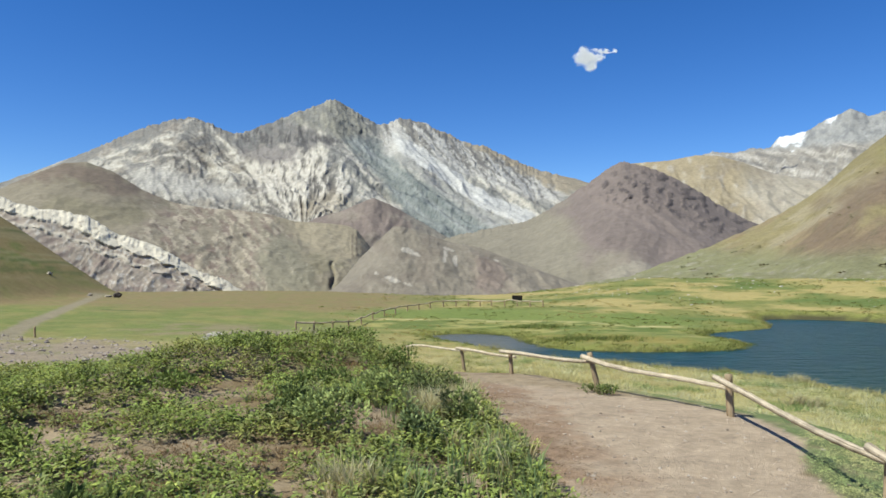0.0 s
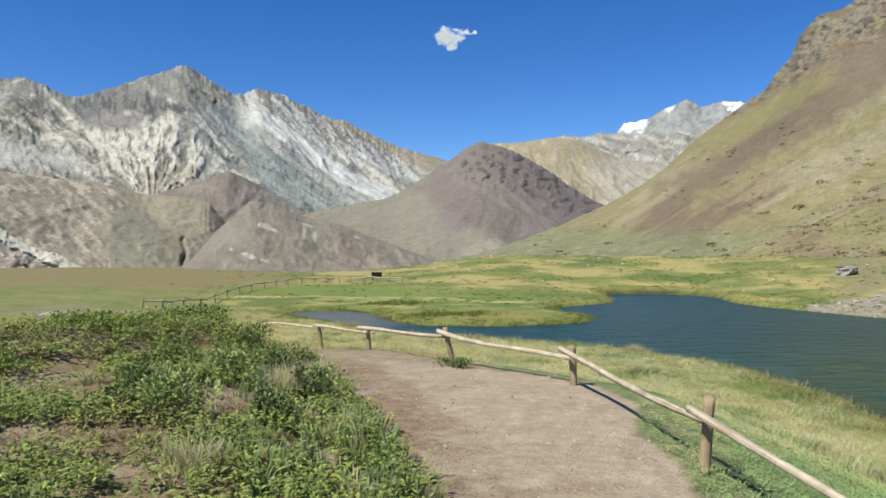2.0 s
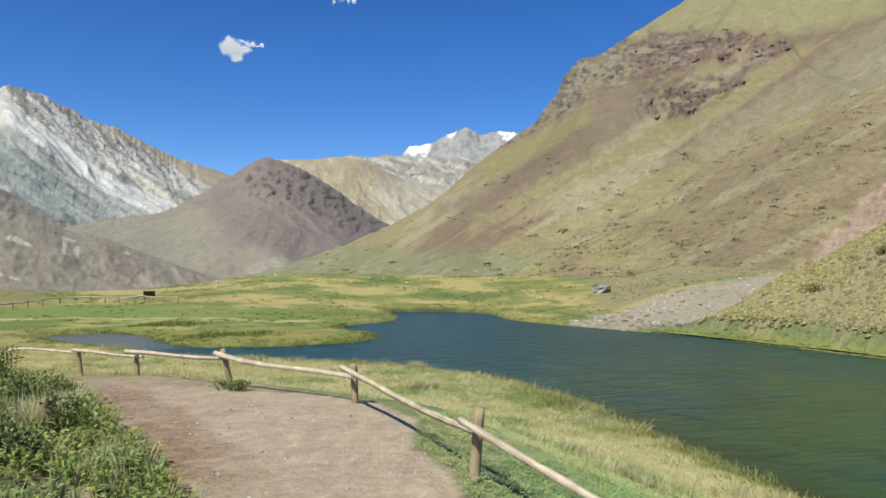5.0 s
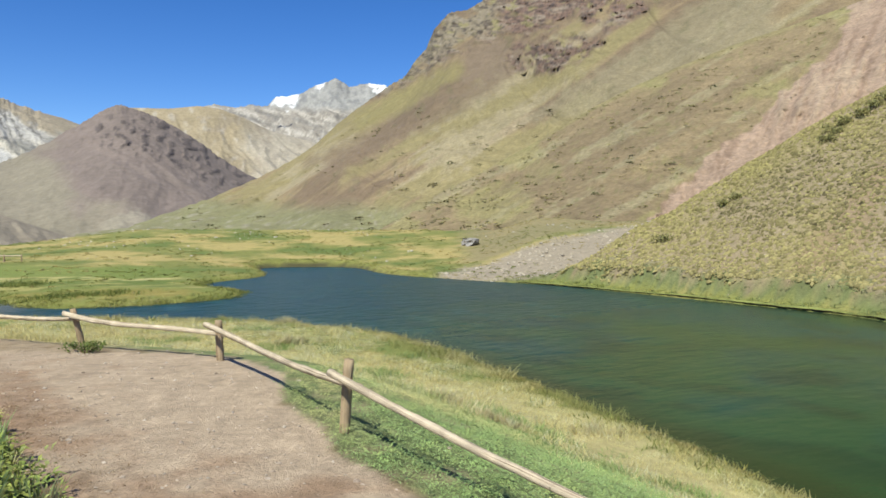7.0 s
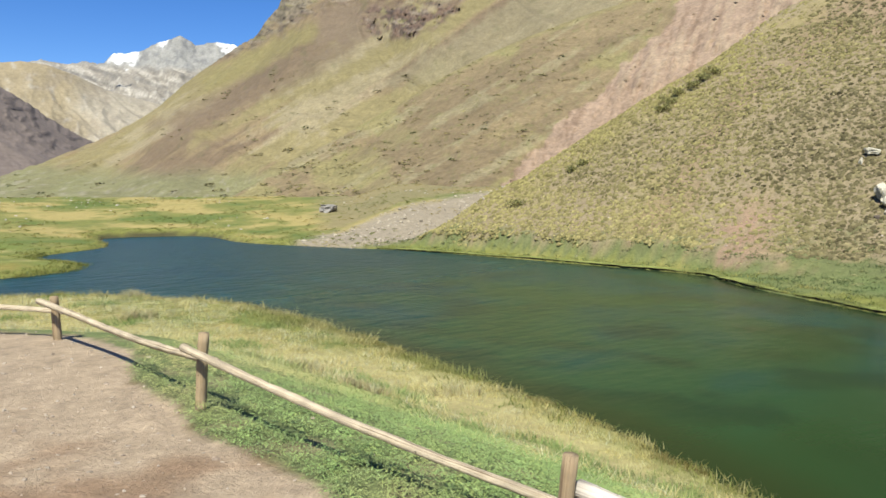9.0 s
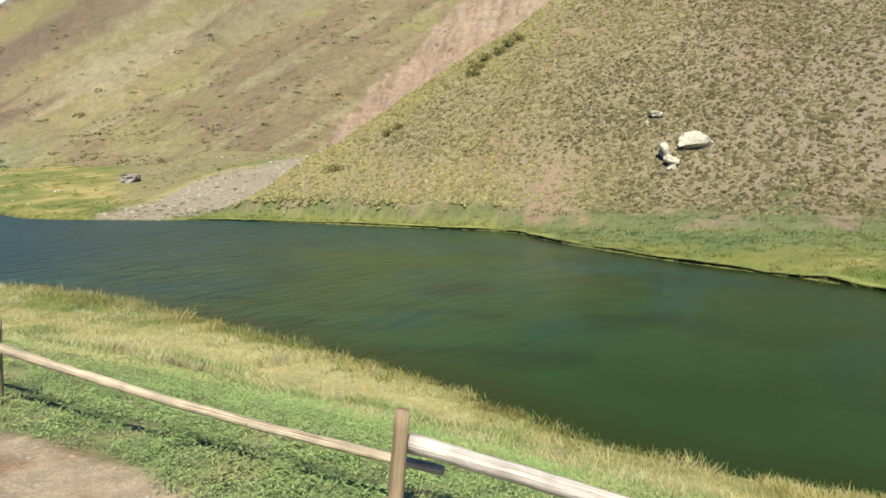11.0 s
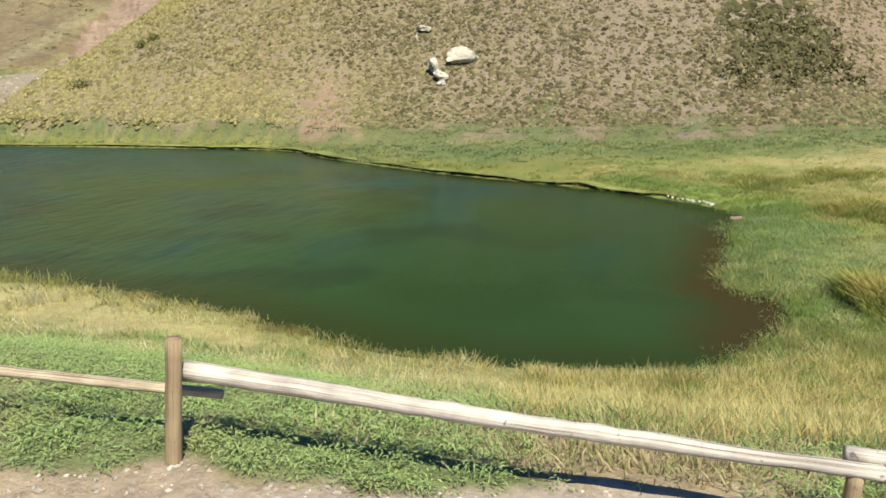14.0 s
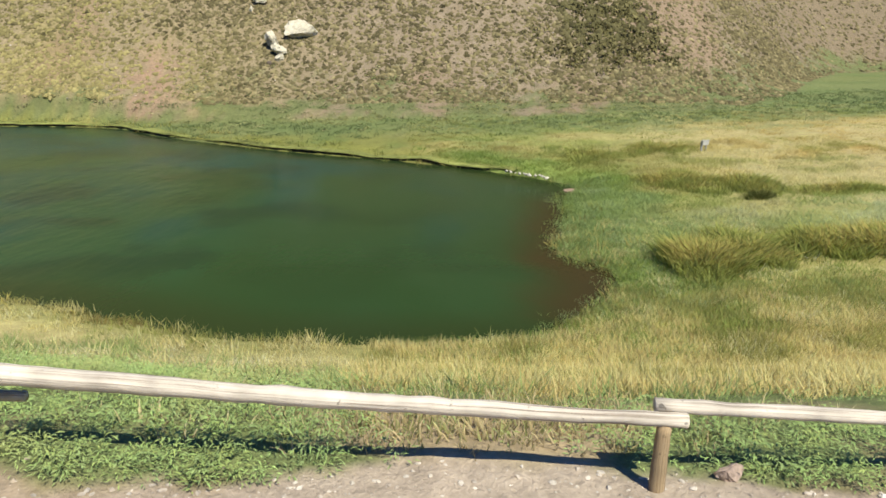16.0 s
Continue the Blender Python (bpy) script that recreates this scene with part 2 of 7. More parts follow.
def land(x, y, fine=True):
    """Height of the ground, and the amounts of what covers it."""
    r = np.hypot(x, y)
    az = np.degrees(np.arctan2(x, y))
    dl = outline_distance(SHORE, x, y)
    near = r < 90
    dp = np.full(x.shape, 90.0)
    dp[near] = np.maximum(outline_distance(PLATFORM, x[near], y[near]), -3)
    plat = np.interp(y, [-40, -1, 4, 9, 14, 18, 21, 34], [-0.12, -0.12, -0.03, -0.14, -0.34, -0.65, -0.95, -1.6]) + mound_height(x, y)
    bank = plat - np.interp(y, [0, 10, 20, 40], [0.41, 0.36, 0.2, 0.12]) * softplus(dp - 0.9, 0.35) - 0.04 * dp
    out = np.maximum(dl, 0)
    meadow = LAKE_Z + 0.04 + 0.2 * step(-0.2, 1.2, dl) + np.minimum(out * 0.045, 0.6 + out * 0.004) + 0.7 * step(8, 45, out)
    meadow = meadow + 0.12 * fbm(x * 0.16, y * 0.16, 3) * step(0, 4, out)
    meadow = meadow + 2.6 * step(5, 17, az) * step(62, 150, r) * (az < 90)
    z = smax(bank, meadow, 0.12)
    # steep near hillside beyond the lake
    foot = np.interp(y, [0, 60], [43.6, 45.2]) + 36 * step(-15, -52, y)
    rise = 0.72 * softplus(x - foot, 1.5)
    top = 95 - softplus(95 - rise, 12)
    spur = (x - 45) * 0.58 + (y - 43.2) * 0.815
    hill = -2.55 + 1.0 * np.minimum(x - foot + 1.5, 0) + top - 1.25 * softplus(spur + 0.8 * perlin(x * 0.11, y * 0.11), 0.8)
    hill = hill + step(0, 8, rise) * (0.7 * fbm(x * 0.09, y * 0.09, 4) + 0.12 * fbm(x * 0.6, y * 0.6, 3))
    hill = hill - 3 * step(1.9, 0.3, dl)
    z = smax(z, hill, 0.35)
    # grassy hill on the far side of the meadow
    lh = -1.7 + 0.3 * np.minimum(-x - 43, 0) + 0.66 * softplus(-x - 45, 1.0) - 0.9 * softplus(y - 106, 2) - 0.5 * softplus(70 - y, 4)
    z = smax(z, 60 - softplus(60 - lh, 6) + 0.25 * fbm(x * 0.07, y * 0.07, 4) * step(-44, -55, x), 0.4)
    # the terrace ends above the valley
    edge = 127 - 26 * np.exp(-(az / 7.5) ** 2) + 4 * perlin(az * 0.35, az * 0)
    z = z - 55 * step(0, 130, r - edge) * np.where((az > -60) & (az < 75), 1, 1)
    z = z - (0.6 * step(0.2, -1.1, dl) + 2.0 * step(-0.5, -9, dl)) * step(-2.2, -2.7, z)
    fan = step(9, 4, np.abs(az - 50)) * step(58, 104, r) * (r < 140)
    z = z + 2.4 * fan
    p = path_amount(x, y)
    if fine:
        z = z + (0.02 * fbm(x * 2.3, y * 2.3, 4) + 0.05 * fbm(x * 0.7, y * 0.7, 2)) * step(120, 20, r) * (1 - 0.7 * p)
    return z, dl, dp, hill - z, p


def ground_color(x, y, z, dl, dp, hill, p):
    shape = x.shape
    r = np.hypot(x, y)
    az = np.degrees(np.arctan2(x, y))
    n1, n2, n3 = fbm(x * 0.08, y * 0.08, 4), fbm(x * 0.35 + 5, y * 0.35, 4), fbm(x * 1.7, y * 1.7 + 3, 4)
    c = flat((0.24, 0.25, 0.075), shape)                                             # meadow
    c = mix3(c, (0.46, 0.38, 0.15), step(-0.05, 0.35, n1 + 0.5 * n2 + 0.12))          # dry grass
    c = mix3(c, (0.13, 0.19, 0.05), step(0.1, 0.45, -n1 + 0.6 * n2) * 0.8)           # wet green
    left = step(3, -9, x) * step(38, 44, y)
    c = mix3(c, mix3(flat((0.20, 0.235, 0.07), shape), (0.27, 0.26, 0.09), step(-0.2, 0.3, n2)), left * 0.9)
    c = mix3(c, (0.28, 0.215, 0.105), left * step(64, 80, y + 14 * n1) * (0.6 + 0.4 * step(-0.3, 0.2, n2)))
    tongue = step(-4, 0, x) * step(23, 20, x) * step(66, 62, y) * step(53.5, 54.5, 0.8 * x + y)
    c = mix3(c, mix3(flat((0.21, 0.25, 0.065), shape), (0.42, 0.38, 0.15), step(0.05, 0.3, fbm(x * 0.08, y * 0.45, 3))), tongue * 0.85)
    line = y - np.interp(x, [-6, 2.5, 7, 11.5, 15.7, 24], [66.6, 67.2, 65, 63.2, 60.4, 62]) + 0.8 * n2
    flats = step(-10, -5, x) * step(24, 19, x) * (dp > 12)
    c = mix3(c, (0.20, 0.255, 0.065), flats * step(0.3, 1.5, line) * step(14, 9, line + 2 * n1) * 0.9)
    c = mix3(c, mix3(flat((0.15, 0.20, 0.05), shape), (0.40, 0.37, 0.13), step(0.0, 0.2, fbm(x * 0.22 + 3, y * 0.6, 3))), flats * step(0.5, -0.5, line) * step(-9, -7, line) * 0.85)
    c = mix3(c, (0.58, 0.52, 0.24), flats * step(0.9, 0.3, np.abs(line) + 0.5 * n3) * step(-0.35, 0.05, n3 + n2) * 0.85)
    rim = step(2.6, 0.4, dl + 1.3 * n2) * (dp > 6)
    c = mix3(c, (0.25, 0.26, 0.07), rim * 0.8)
    c = mix3(c, (0.30, 0.245, 0.07), patch(x, y, [(5.6, 54), (7.4, 49.4), (10, 46.8), (17, 46.8), (17, 50), (9, 54.5)], 0.8, n2) * step(-0.3, 0.1, n2 + n3) * 0.85)
    # slope between the fence and the lake
    slope = step(12, 9.0, dp) * (dp > 0)
    c = mix3(c, (0.21, 0.28, 0.10), slope * step(8.0, 5.0, dp + 2.5 * n2))
    c = mix3(c, (0.52, 0.46, 0.22), slope * step(2.6, 5.2, dp + 2.5 * n2 - 0.05 * y) * 0.9)
    c = mix3(c, (0.50, 0.43, 0.20), step(13, 15, y) * step(46, 38, y) * step(8, 5, x) * step(-9, -6, x) * (dp > 0) * step(-0.35, 0.0, n2) * 0.85)
    c = mix3(c, (0.36, 0.36, 0.13), slope * step(1.6, 0.5, dl + 0.6 * n2) * 0.9)
    marsh = step(8, 11, dp) * step(0, -3, y) * (x > 8) * (x < 60)
    tone = fbm(x * 0.30 + 3, y * 0.11, 4)
    c = mix3(c, mix3(flat((0.29, 0.32, 0.10), shape), (0.47, 0.42, 0.18), step(0.0, 0.35, tone + 0.008 * (x - 26))), marsh * 0.9)
    c = mix3(c, (0.52, 0.42, 0.19), marsh * step(-11.5, -14.5, y + 1.5 * tone) * step(21, 25, x) * step(42, 36, x) * 0.85)
    c = mix3(c, (0.26, 0.36, 0.09), (x > 11) * step(3.0, 0.5, dl + 2 * n2) * step(-1.5, -4.0, y) * (dp > 6) * 0.8)
    c = mix3(c, (0.17, 0.235, 0.07), marsh * step(0.1, 0.4, fbm(x * 0.3 + 20, y * 0.15, 4)) * 0.8)
    c = mix3(c, (0.50, 0.43, 0.21), marsh * step(-8.5, -11.5, y + 1.5 * tone) * step(18, 21, x) * step(38, 33, x) * 0.8)
    # mound and platform soil
    plat = step(0.6, -0.2, dp)
    c = mix3(c, mix3(flat((0.40, 0.31, 0.205), shape), (0.25, 0.18, 0.10), step(-0.2, 0.3, n3 + n2)), plat)
    right = np.interp(y, PATH_RIGHT[:, 0], PATH_RIGHT[:, 1])
    c = mix3(c, mix3(flat((0.20, 0.25, 0.10), shape), (0.30, 0.27, 0.15), step(0.0, 0.4, n3)), step(-0.05, 0.12, x - right) * (dp < 3.4) * (x < 9) * step(13, 11, y) * (y > -8) * 0.9)
    dry = np.exp(-(((x - 3.75) / 0.55) ** 2 + ((y + 0.45) / 0.85) ** 2)) + 0.3 * n3
    c = mix3(c, (0.48, 0.38, 0.24), step(0.25, 0.5, dry) * (dp > -0.5) * (dp < 3))
    # gravel bank left of the mound, and the stony fan across the lake
    gravel = step(-5, -9, x) * step(27, 31, y + 1.5 * n2) * step(44, 38, y + 2 * n2 + 0.5 * np.maximum(x + 19, 0))
    c = mix3(c, (0.30, 0.245, 0.15), step(-23, -19, x + n2) * step(-7, -9, x + n2) * step(45, 48, y + 2 * n2) * step(59, 55, y + 2 * n2) * step(-0.25, 0.1, n2 + 0.5 * n3) * 0.75)
    up = np.interp(az, [36.5, 39.8, 45.5, 52], [66, 74, 86, 98])
    c = mix3(c, (0.30, 0.255, 0.14), step(38, 41, az + n2) * step(0, 5, r - up + 4 * n2) * (az < 58) * (r < 150) * 0.85)
    fan = step(36, 38, az + n2) * step(62, 64.5, r + 2 * n2) * step(2, -4, r - up + 4 * n2) * (az < 56)
    c = mix3(c, mix3(flat((0.345, 0.28, 0.20), shape), (0.25, 0.24, 0.11), step(0.1, 0.3, n2 + 0.4 * n3) * 0.7), gravel)
    c = mix3(c, (0.375, 0.32, 0.24), fan * (hill < 0.2))
    # hillside
    h = step(-0.95, -0.35, hill + 0.3 * n2)
    hc = mix3(flat((0.325, 0.265, 0.165), shape), (0.30, 0.242, 0.175), step(12, 0, y + 4 * n1))
    hc = mix3(hc, (0.35, 0.295, 0.14), step(0.0, 0.5, n1 + 0.5 * n2 - 0.25 + 0.02 * (y - 8)) * 0.8)
    hc = mix3(hc, (0.27, 0.21, 0.14), step(0.15, 0.5, n3 + 0.5 * n2) * 0.6)
    hc = mix3(hc, (0.30, 0.19, 0.13), step(0.25, 0.6, fbm(x * 0.05 + 9, y * 0.13, 4) + 0.2) * 0.35)
    hc = mix3(hc, (0.235, 0.185, 0.125), step(-20, -28, y + 4 * n1) * 0.8)
    scar = np.exp(-((y - 15.6) / 2.0) ** 2) * step(52, 46.5, x)
    hc = mix3(hc, (0.37, 0.245, 0.175), scar * step(-0.4, 0.3, n3 + n2) * 0.9)
    hc = mix3(hc, (0.15, 0.19, 0.07), step(2.0, 0.9, z + 3 + 2.2 * n2 + 1.2 * n3 + 1.5 * scar - 1.6 * step(-10, -18, y)) * 0.85)
    c = mix3(c, (0.165, 0.22, 0.085), (x > 28) * step(34, 38, x + 2 * n2 - 0.2 * np.maximum(-y - 12, 0)) * step(24, 10, y + 8 * n2) * 0.85)
    c = mix3(c, hc, h)
    far = step(-46, -52, x) * step(60, 75, y)
    hc = mix3(flat((0.30, 0.235, 0.105), shape), (0.19, 0.22, 0.06), step(0.0, 0.35, n1 + 0.4 * n2 + 0.10 * (2.5 - z)))
    hc = mix3(hc, (0.36, 0.31, 0.16), step(0.05, 0.2, fbm(x * 0.06 + 4, z * 0.9 + 0.02 * y, 4)) * 0.6)
    hc = mix3(hc, (0.13, 0.165, 0.05), step(0.08, 0.22, fbm(x * 0.07 + 14, z * 1.1 + 0.03 * y, 4)) * 0.7)
    c = mix3(c, hc, far)
    c = mix3(c, (0.34, 0.285, 0.20), step(3.2, 1.6, np.abs(r - 52 - 0.5 * (az + 13)) + 1.5 * n2) * step(-19, -17.5, az) * step(-8, -10, az) * 0.8)
    c = mix3(c, (0.11, 0.15, 0.045), step(0.9, 0.4, np.abs(y - 66 + 0.08 * x) + 0.7 * n2) * step(-33, -31, x + n2) * step(-25, -27.5, x + n2) * 0.85)
    # dirt track over the meadow
    tx = np.interp(y, [28, 40, 54, 97, 108, 120], [-17, -24.3, -30.3, -45.5, -49, -52])
    c = mix3(c, (0.31, 0.265, 0.175), step(1.5, 0.9, np.abs(x - tx) / 0.62) * (y > 40) * step(99, 95, y))
    c = mix3(c, mix3(flat((0.50, 0.39, 0.278), shape) * (1 + 0.16 * fbm(x * 6, y * 6, 3))[..., None], (0.36, 0.245, 0.16), step(-0.2, 0.4, n2 + 0.6 * n3 - 0.4 * (x - 1.9) * (y > 3))), p)
    c = mix3(c, flat((0.55, 0.465, 0.385), shape) * (1 + 0.14 * fbm(x * 7, y * 7, 3))[..., None], p * step(2.5, 0.5, y) * 0.85)
    bed = step(0.1, -0.3, dl)
    return mix3(c, (0.09, 0.085, 0.04), bed)


def make_ground():
    lo = np.concatenate([np.arange(-42, -14, 0.3), np.arange(-14, 136, 0.45), np.arange(140, 310, 5)])
    rad = np.concatenate([[0.0005], np.geomspace(0.5, 25, 150), np.arange(25.3, 80, 0.58), np.geomspace(80.5, 140, 52), np.geomspace(143, 4900, 40)])
    A, Rr = np.meshgrid(np.radians(lo), rad, indexing="ij")
    x, y = Rr * np.sin(A), Rr * np.cos(A)
    z, dl, dp, hill, p = land(x, y)
    c = ground_color(x, y, z, dl, dp, hill, p)
    ob = grid_mesh("ground", np.stack([x, y, z], -1), c, MAT_GROUND, closed=True)
    return tagged(ob, "valley ground with dirt path, grass banks and shrubby hillside", "ground", kind="structure")


make_ground()


def lake_material():
    m = bpy.data.materials.new("lake_water")
    m.use_nodes = True
    t = m.node_tree
    b = t.nodes["Principled BSDF"]
    b.inputs["Roughness"].default_value = 0.22
    b.inputs["Specular IOR Level"].default_value = 0.3
    b.inputs["IOR"].default_value = 1.333
    co = t.nodes.new("ShaderNodeTexCoord")
    src = t.nodes.new("ShaderNodeVertexColor")
    src.layer_name = "col"
    links(t, (src.outputs["Color"], b.inputs["Base Color"]))
    sep = t.nodes.new("ShaderNodeSeparateXYZ")
    wind = t.nodes.new("ShaderNodeMapRange")
    wind.inputs["From Min"].default_value, wind.inputs["From Max"].default_value = 5.0, 36.0
    links(t, (co.outputs["Object"], sep.inputs[0]), (sep.outputs[1], wind.inputs["Value"]))
    rough = t.nodes.new("ShaderNodeMapRange")
    rough.inputs["To Min"].default_value, rough.inputs["To Max"].default_value = 0.2, 0.3
    links(t, (wind.outputs[0], rough.inputs["Value"]), (rough.outputs[0], b.inputs["Roughness"]))
    gloss = t.nodes.new("ShaderNodeMapRange")
    gloss.inputs["To Min"].default_value, gloss.inputs["To Max"].default_value = 0.05, 0.5
    links(t, (wind.outputs[0], gloss.inputs["Value"]), (gloss.outputs[0], b.inputs["Specular IOR Level"]))
    last = None
    for scale, low, high, dist, st in ((0.8, 0.06, 1.0, 0.26, (1, 2.2, 1)), (3.2, 0.05, 1.0, 0.06, (1, 1.8, 1))):
        mp = t.nodes.new("ShaderNodeMapping")
        mp.inputs["Scale"].default_value = st
        mp.inputs["Rotation"].default_value = (0, 0, 0.5)
        n = t.nodes.new("ShaderNodeTexNoise")
        n.inputs["Scale"].default_value = scale
        n.inputs["Detail"].default_value = 4
        bp = t.nodes.new("ShaderNodeBump")
        amount = t.nodes.new("ShaderNodeMapRange")
        amount.inputs["To Min"].default_value, amount.inputs["To Max"].default_value = low, high
        bp.inputs["Distance"].default_value = dist
        links(t, (wind.outputs[0], amount.inputs["Value"]), (amount.outputs[0], bp.inputs["Strength"]))
        links(t, (co.outputs["Object"], mp.inputs[0]), (mp.outputs[0], n.inputs["Vector"]), (n.outputs["Fac"], bp.inputs["Height"]))
        if last:
            links(t, (last.outputs[0], bp.inputs["Normal"]))
        last = bp
    links(t, (last.outputs[0], b.inputs["Normal"]))
    return m


def make_lake():
    x, y = np.meshgrid(np.arange(-4, 50, 0.35), np.arange(-9, 81, 0.35), indexing="ij")
    dl = outline_distance(SHORE, x, y)
    n, m = fbm(x * 0.12, y * 0.2, 4), fbm(x * 0.35 + 7, y * 0.25, 4)
    c = flat((0.022, 0.080, 0.032), x.shape)
    c = mix3(c, (0.006, 0.064, 0.05), step(-0.1, 0.5, n + (x - 24) * 0.03))
    c = mix3(c, (0.008, 0.034, 0.018), step(0.0, 0.35, m + 0.3 * n) * 0.6)
    c = mix3(c, (0.030, 0.068, 0.022), step(9, -1, y + 6 * n) * 0.7)
    c = mix3(c, (0.022, 0.062, 0.018), step(0.05, 0.45, -n + 0.3 * m) * 0.5)
    c = mix3(c, (0.030, 0.048, 0.014), step(-2.2, -0.4, dl) * 0.8)
    c = mix3(c, (0.058, 0.037, 0.015), patch(x, y, [(22.4, -4.0), (24.4, -5.9), (20, -6), (12, -5), (11.8, -3.0), (13.6, -2.5), (17, -2.9)], 0.8, 1.0 * n + 0.8 * m) * 0.8)
    c = mix3(c, (0.17, 0.17, 0.14), step(8, 5, x + 3 * n) * step(44, 49, y) * 0.85)
    c = mix3(c, (0.10, 0.075, 0.025), step(-2.4, -0.6, dl + 1.2 * m) * step(48, 44, y) * step(9, 4, x) * 0.8)
    # reflected sky blue and bright ripple glints on the far water are painted in
    c = mix3(c, (0.009, 0.056, 0.058), step(16, 40, y + 6 * n) * 0.8 * step(4, 9, x))
    c = mix3(c, (0.030, 0.115, 0.105), step(18, 30, y) * step(0.22, 0.42, fbm(x * 0.55 + 31, y * 0.35, 3)) * step(4, 9, x) * 0.5)
    keep = dl < 0.6
    P = np.stack([x, y, np.full(x.shape, LAKE_Z)], -1)
    a, b = x.shape
    i, j = np.meshgrid(np.arange(a - 1), np.arange(b - 1), indexing="ij")
    ok = keep[:-1, :-1] & keep[1:, :-1] & keep[:-1, 1:] & keep[1:, 1:]
    q = np.stack([i * b + j, (i + 1) * b + j, (i + 1) * b + j + 1, i * b + j + 1], -1)[ok]
    used = np.unique(q)
    back = np.zeros(a * b, int)
    back[used] = np.arange(len(used))
    ob = array_mesh("water", P.reshape(-1, 3)[used], back[q], lake_material(), c.reshape(-1, 3)[used] * BASE * 0.92)
    return tagged(ob, "dark green lake water with small wind ripples", "lake", kind="structure")


make_lake()


def ridge(name, crest, foot, nu, nv, amp, colour, material, label, category, gully=60.0, power=1.15, back=0.5, crest_amp=0.2, seed=0, shear=0.0, relief=None, pieces=(), aniso=2.6, jag=0.0, ribs=0.12, lump=0.35, dense=None, soften=2.2):
    """A hill or mountain along a crest, given as (bearing, rise, range) in degrees and metres from the viewpoint, down to a foot (bearing, range, height)."""
    cr, ft = np.array(crest, float), np.array(foot, float)
    az = np.linspace(cr[0, 0], cr[-1, 0], nu)
    if dense:
        az = np.concatenate([az[(az < dense[0]) | (az > dense[1])], np.linspace(*dense)])
        az.sort()
    rc = np.interp(az, cr[:, 0], cr[:, 2])
    soft = np.hanning(9) / np.hanning(9).sum()
    rc = np.convolve(np.pad(rc, 4, mode="edge"), soft, "valid")
    zc = 1.9 + rc * np.tan(np.radians(np.interp(az, cr[:, 0], cr[:, 1])))
    w = np.exp(-0.5 * ((az[:, None] - az[None, :]) / soften) ** 2)
    zs = (w @ zc) / w.sum(1)                                                          # rounder below the crest
    teeth = jag * (fbm(az * 1.1 + seed, az * 0, 3) + 0.8 * fbm(az * 4.0 + seed, az * 0 + 2, 3))
    rf, zf = np.interp(az, ft[:, 0], ft[:, 1]), np.interp(az, ft[:, 0], ft[:, 2])
    v = np.concatenate([np.linspace(0, 1, nv), 1 + np.linspace(0, 1, nv // 5 + 2)[1:]])
    A, V = np.meshgrid(az, v, indexing="ij")
    F = np.minimum(V, 1)
    B = np.maximum(V - 1, 0)
    R = rf[:, None] + (rc - rf)[:, None] * F + back * rc[:, None] * B * 0.6
    top = zc[:, None] * F ** 3 + zs[:, None] * (1 - F ** 3)
    Z = zf[:, None] + (top - zf[:, None]) * F ** power
    Z = Z - (zc - zf)[:, None] * B ** 1.2 + teeth[:, None] * F ** 14 * (1 - np.minimum(B * 3, 1))
    s = np.radians(A - shear * F) * R                                                # metres along the slope
    warp = 0.7 * fbm(s / (gully * 2) + seed, R / (gully * 0.96 * aniso), 4)
    g = ridged(s / gully + warp + seed, R / (gully * aniso) + seed + 0.5 * warp, 6) - 0.5
    h = fbm(s / (gully * 0.5) + 3 + seed, R / (gully * 0.27 * aniso), 4)
    a = amp * (crest_amp + (1 - crest_amp) * np.sin(np.pi * np.clip(F, 0, 1) ** 0.8) ** 0.7) * (1 - 0.6 * B)
    k = ridged(s / (gully * 0.24) + 2.2 * warp + seed, R / (gully * 0.24 * aniso) + seed, 4) - 0.5
    a = a * np.clip((zc - zf)[:, None] / (amp * 5), 0, 1)
    D = a * (g * 1.25 + lump * h + ribs * k)
    el = np.degrees(np.arctan2(Z - 1.9, R))
    Z = Z + D
    R = R - 0.6 * D
    seen = np.degrees(np.arctan2(Z - 1.9, R))
    if relief is not None:
        k = 1 - relief(A, F, el, R, Z) * step(1.0, 0.985, F) / R
        R, Z = R * k, 1.9 + (Z - 1.9) * k
    ra = np.radians(A)
    P = np.stack([R * np.sin(ra), R * np.cos(ra), Z], -1)
    c = colour(A, V, P, g, h, seen)
    marks = np.zeros(A.shape, int)
    for k, piece in enumerate(pieces):
        marks[piece[2](A, V, el, c) > 0.5] = k + 1
    ob = None
    for k in range(len(pieces) + 1):
        o = grid_mesh(pieces[k - 1][0] if k else name, P, c, material, only=marks[:-1, :-1] == k)
        if k:
            o.parent = ob
            o["label"] = pieces[k - 1][1]
        else:
            ob = tagged(o, label, category)
    return P[:, :nv]


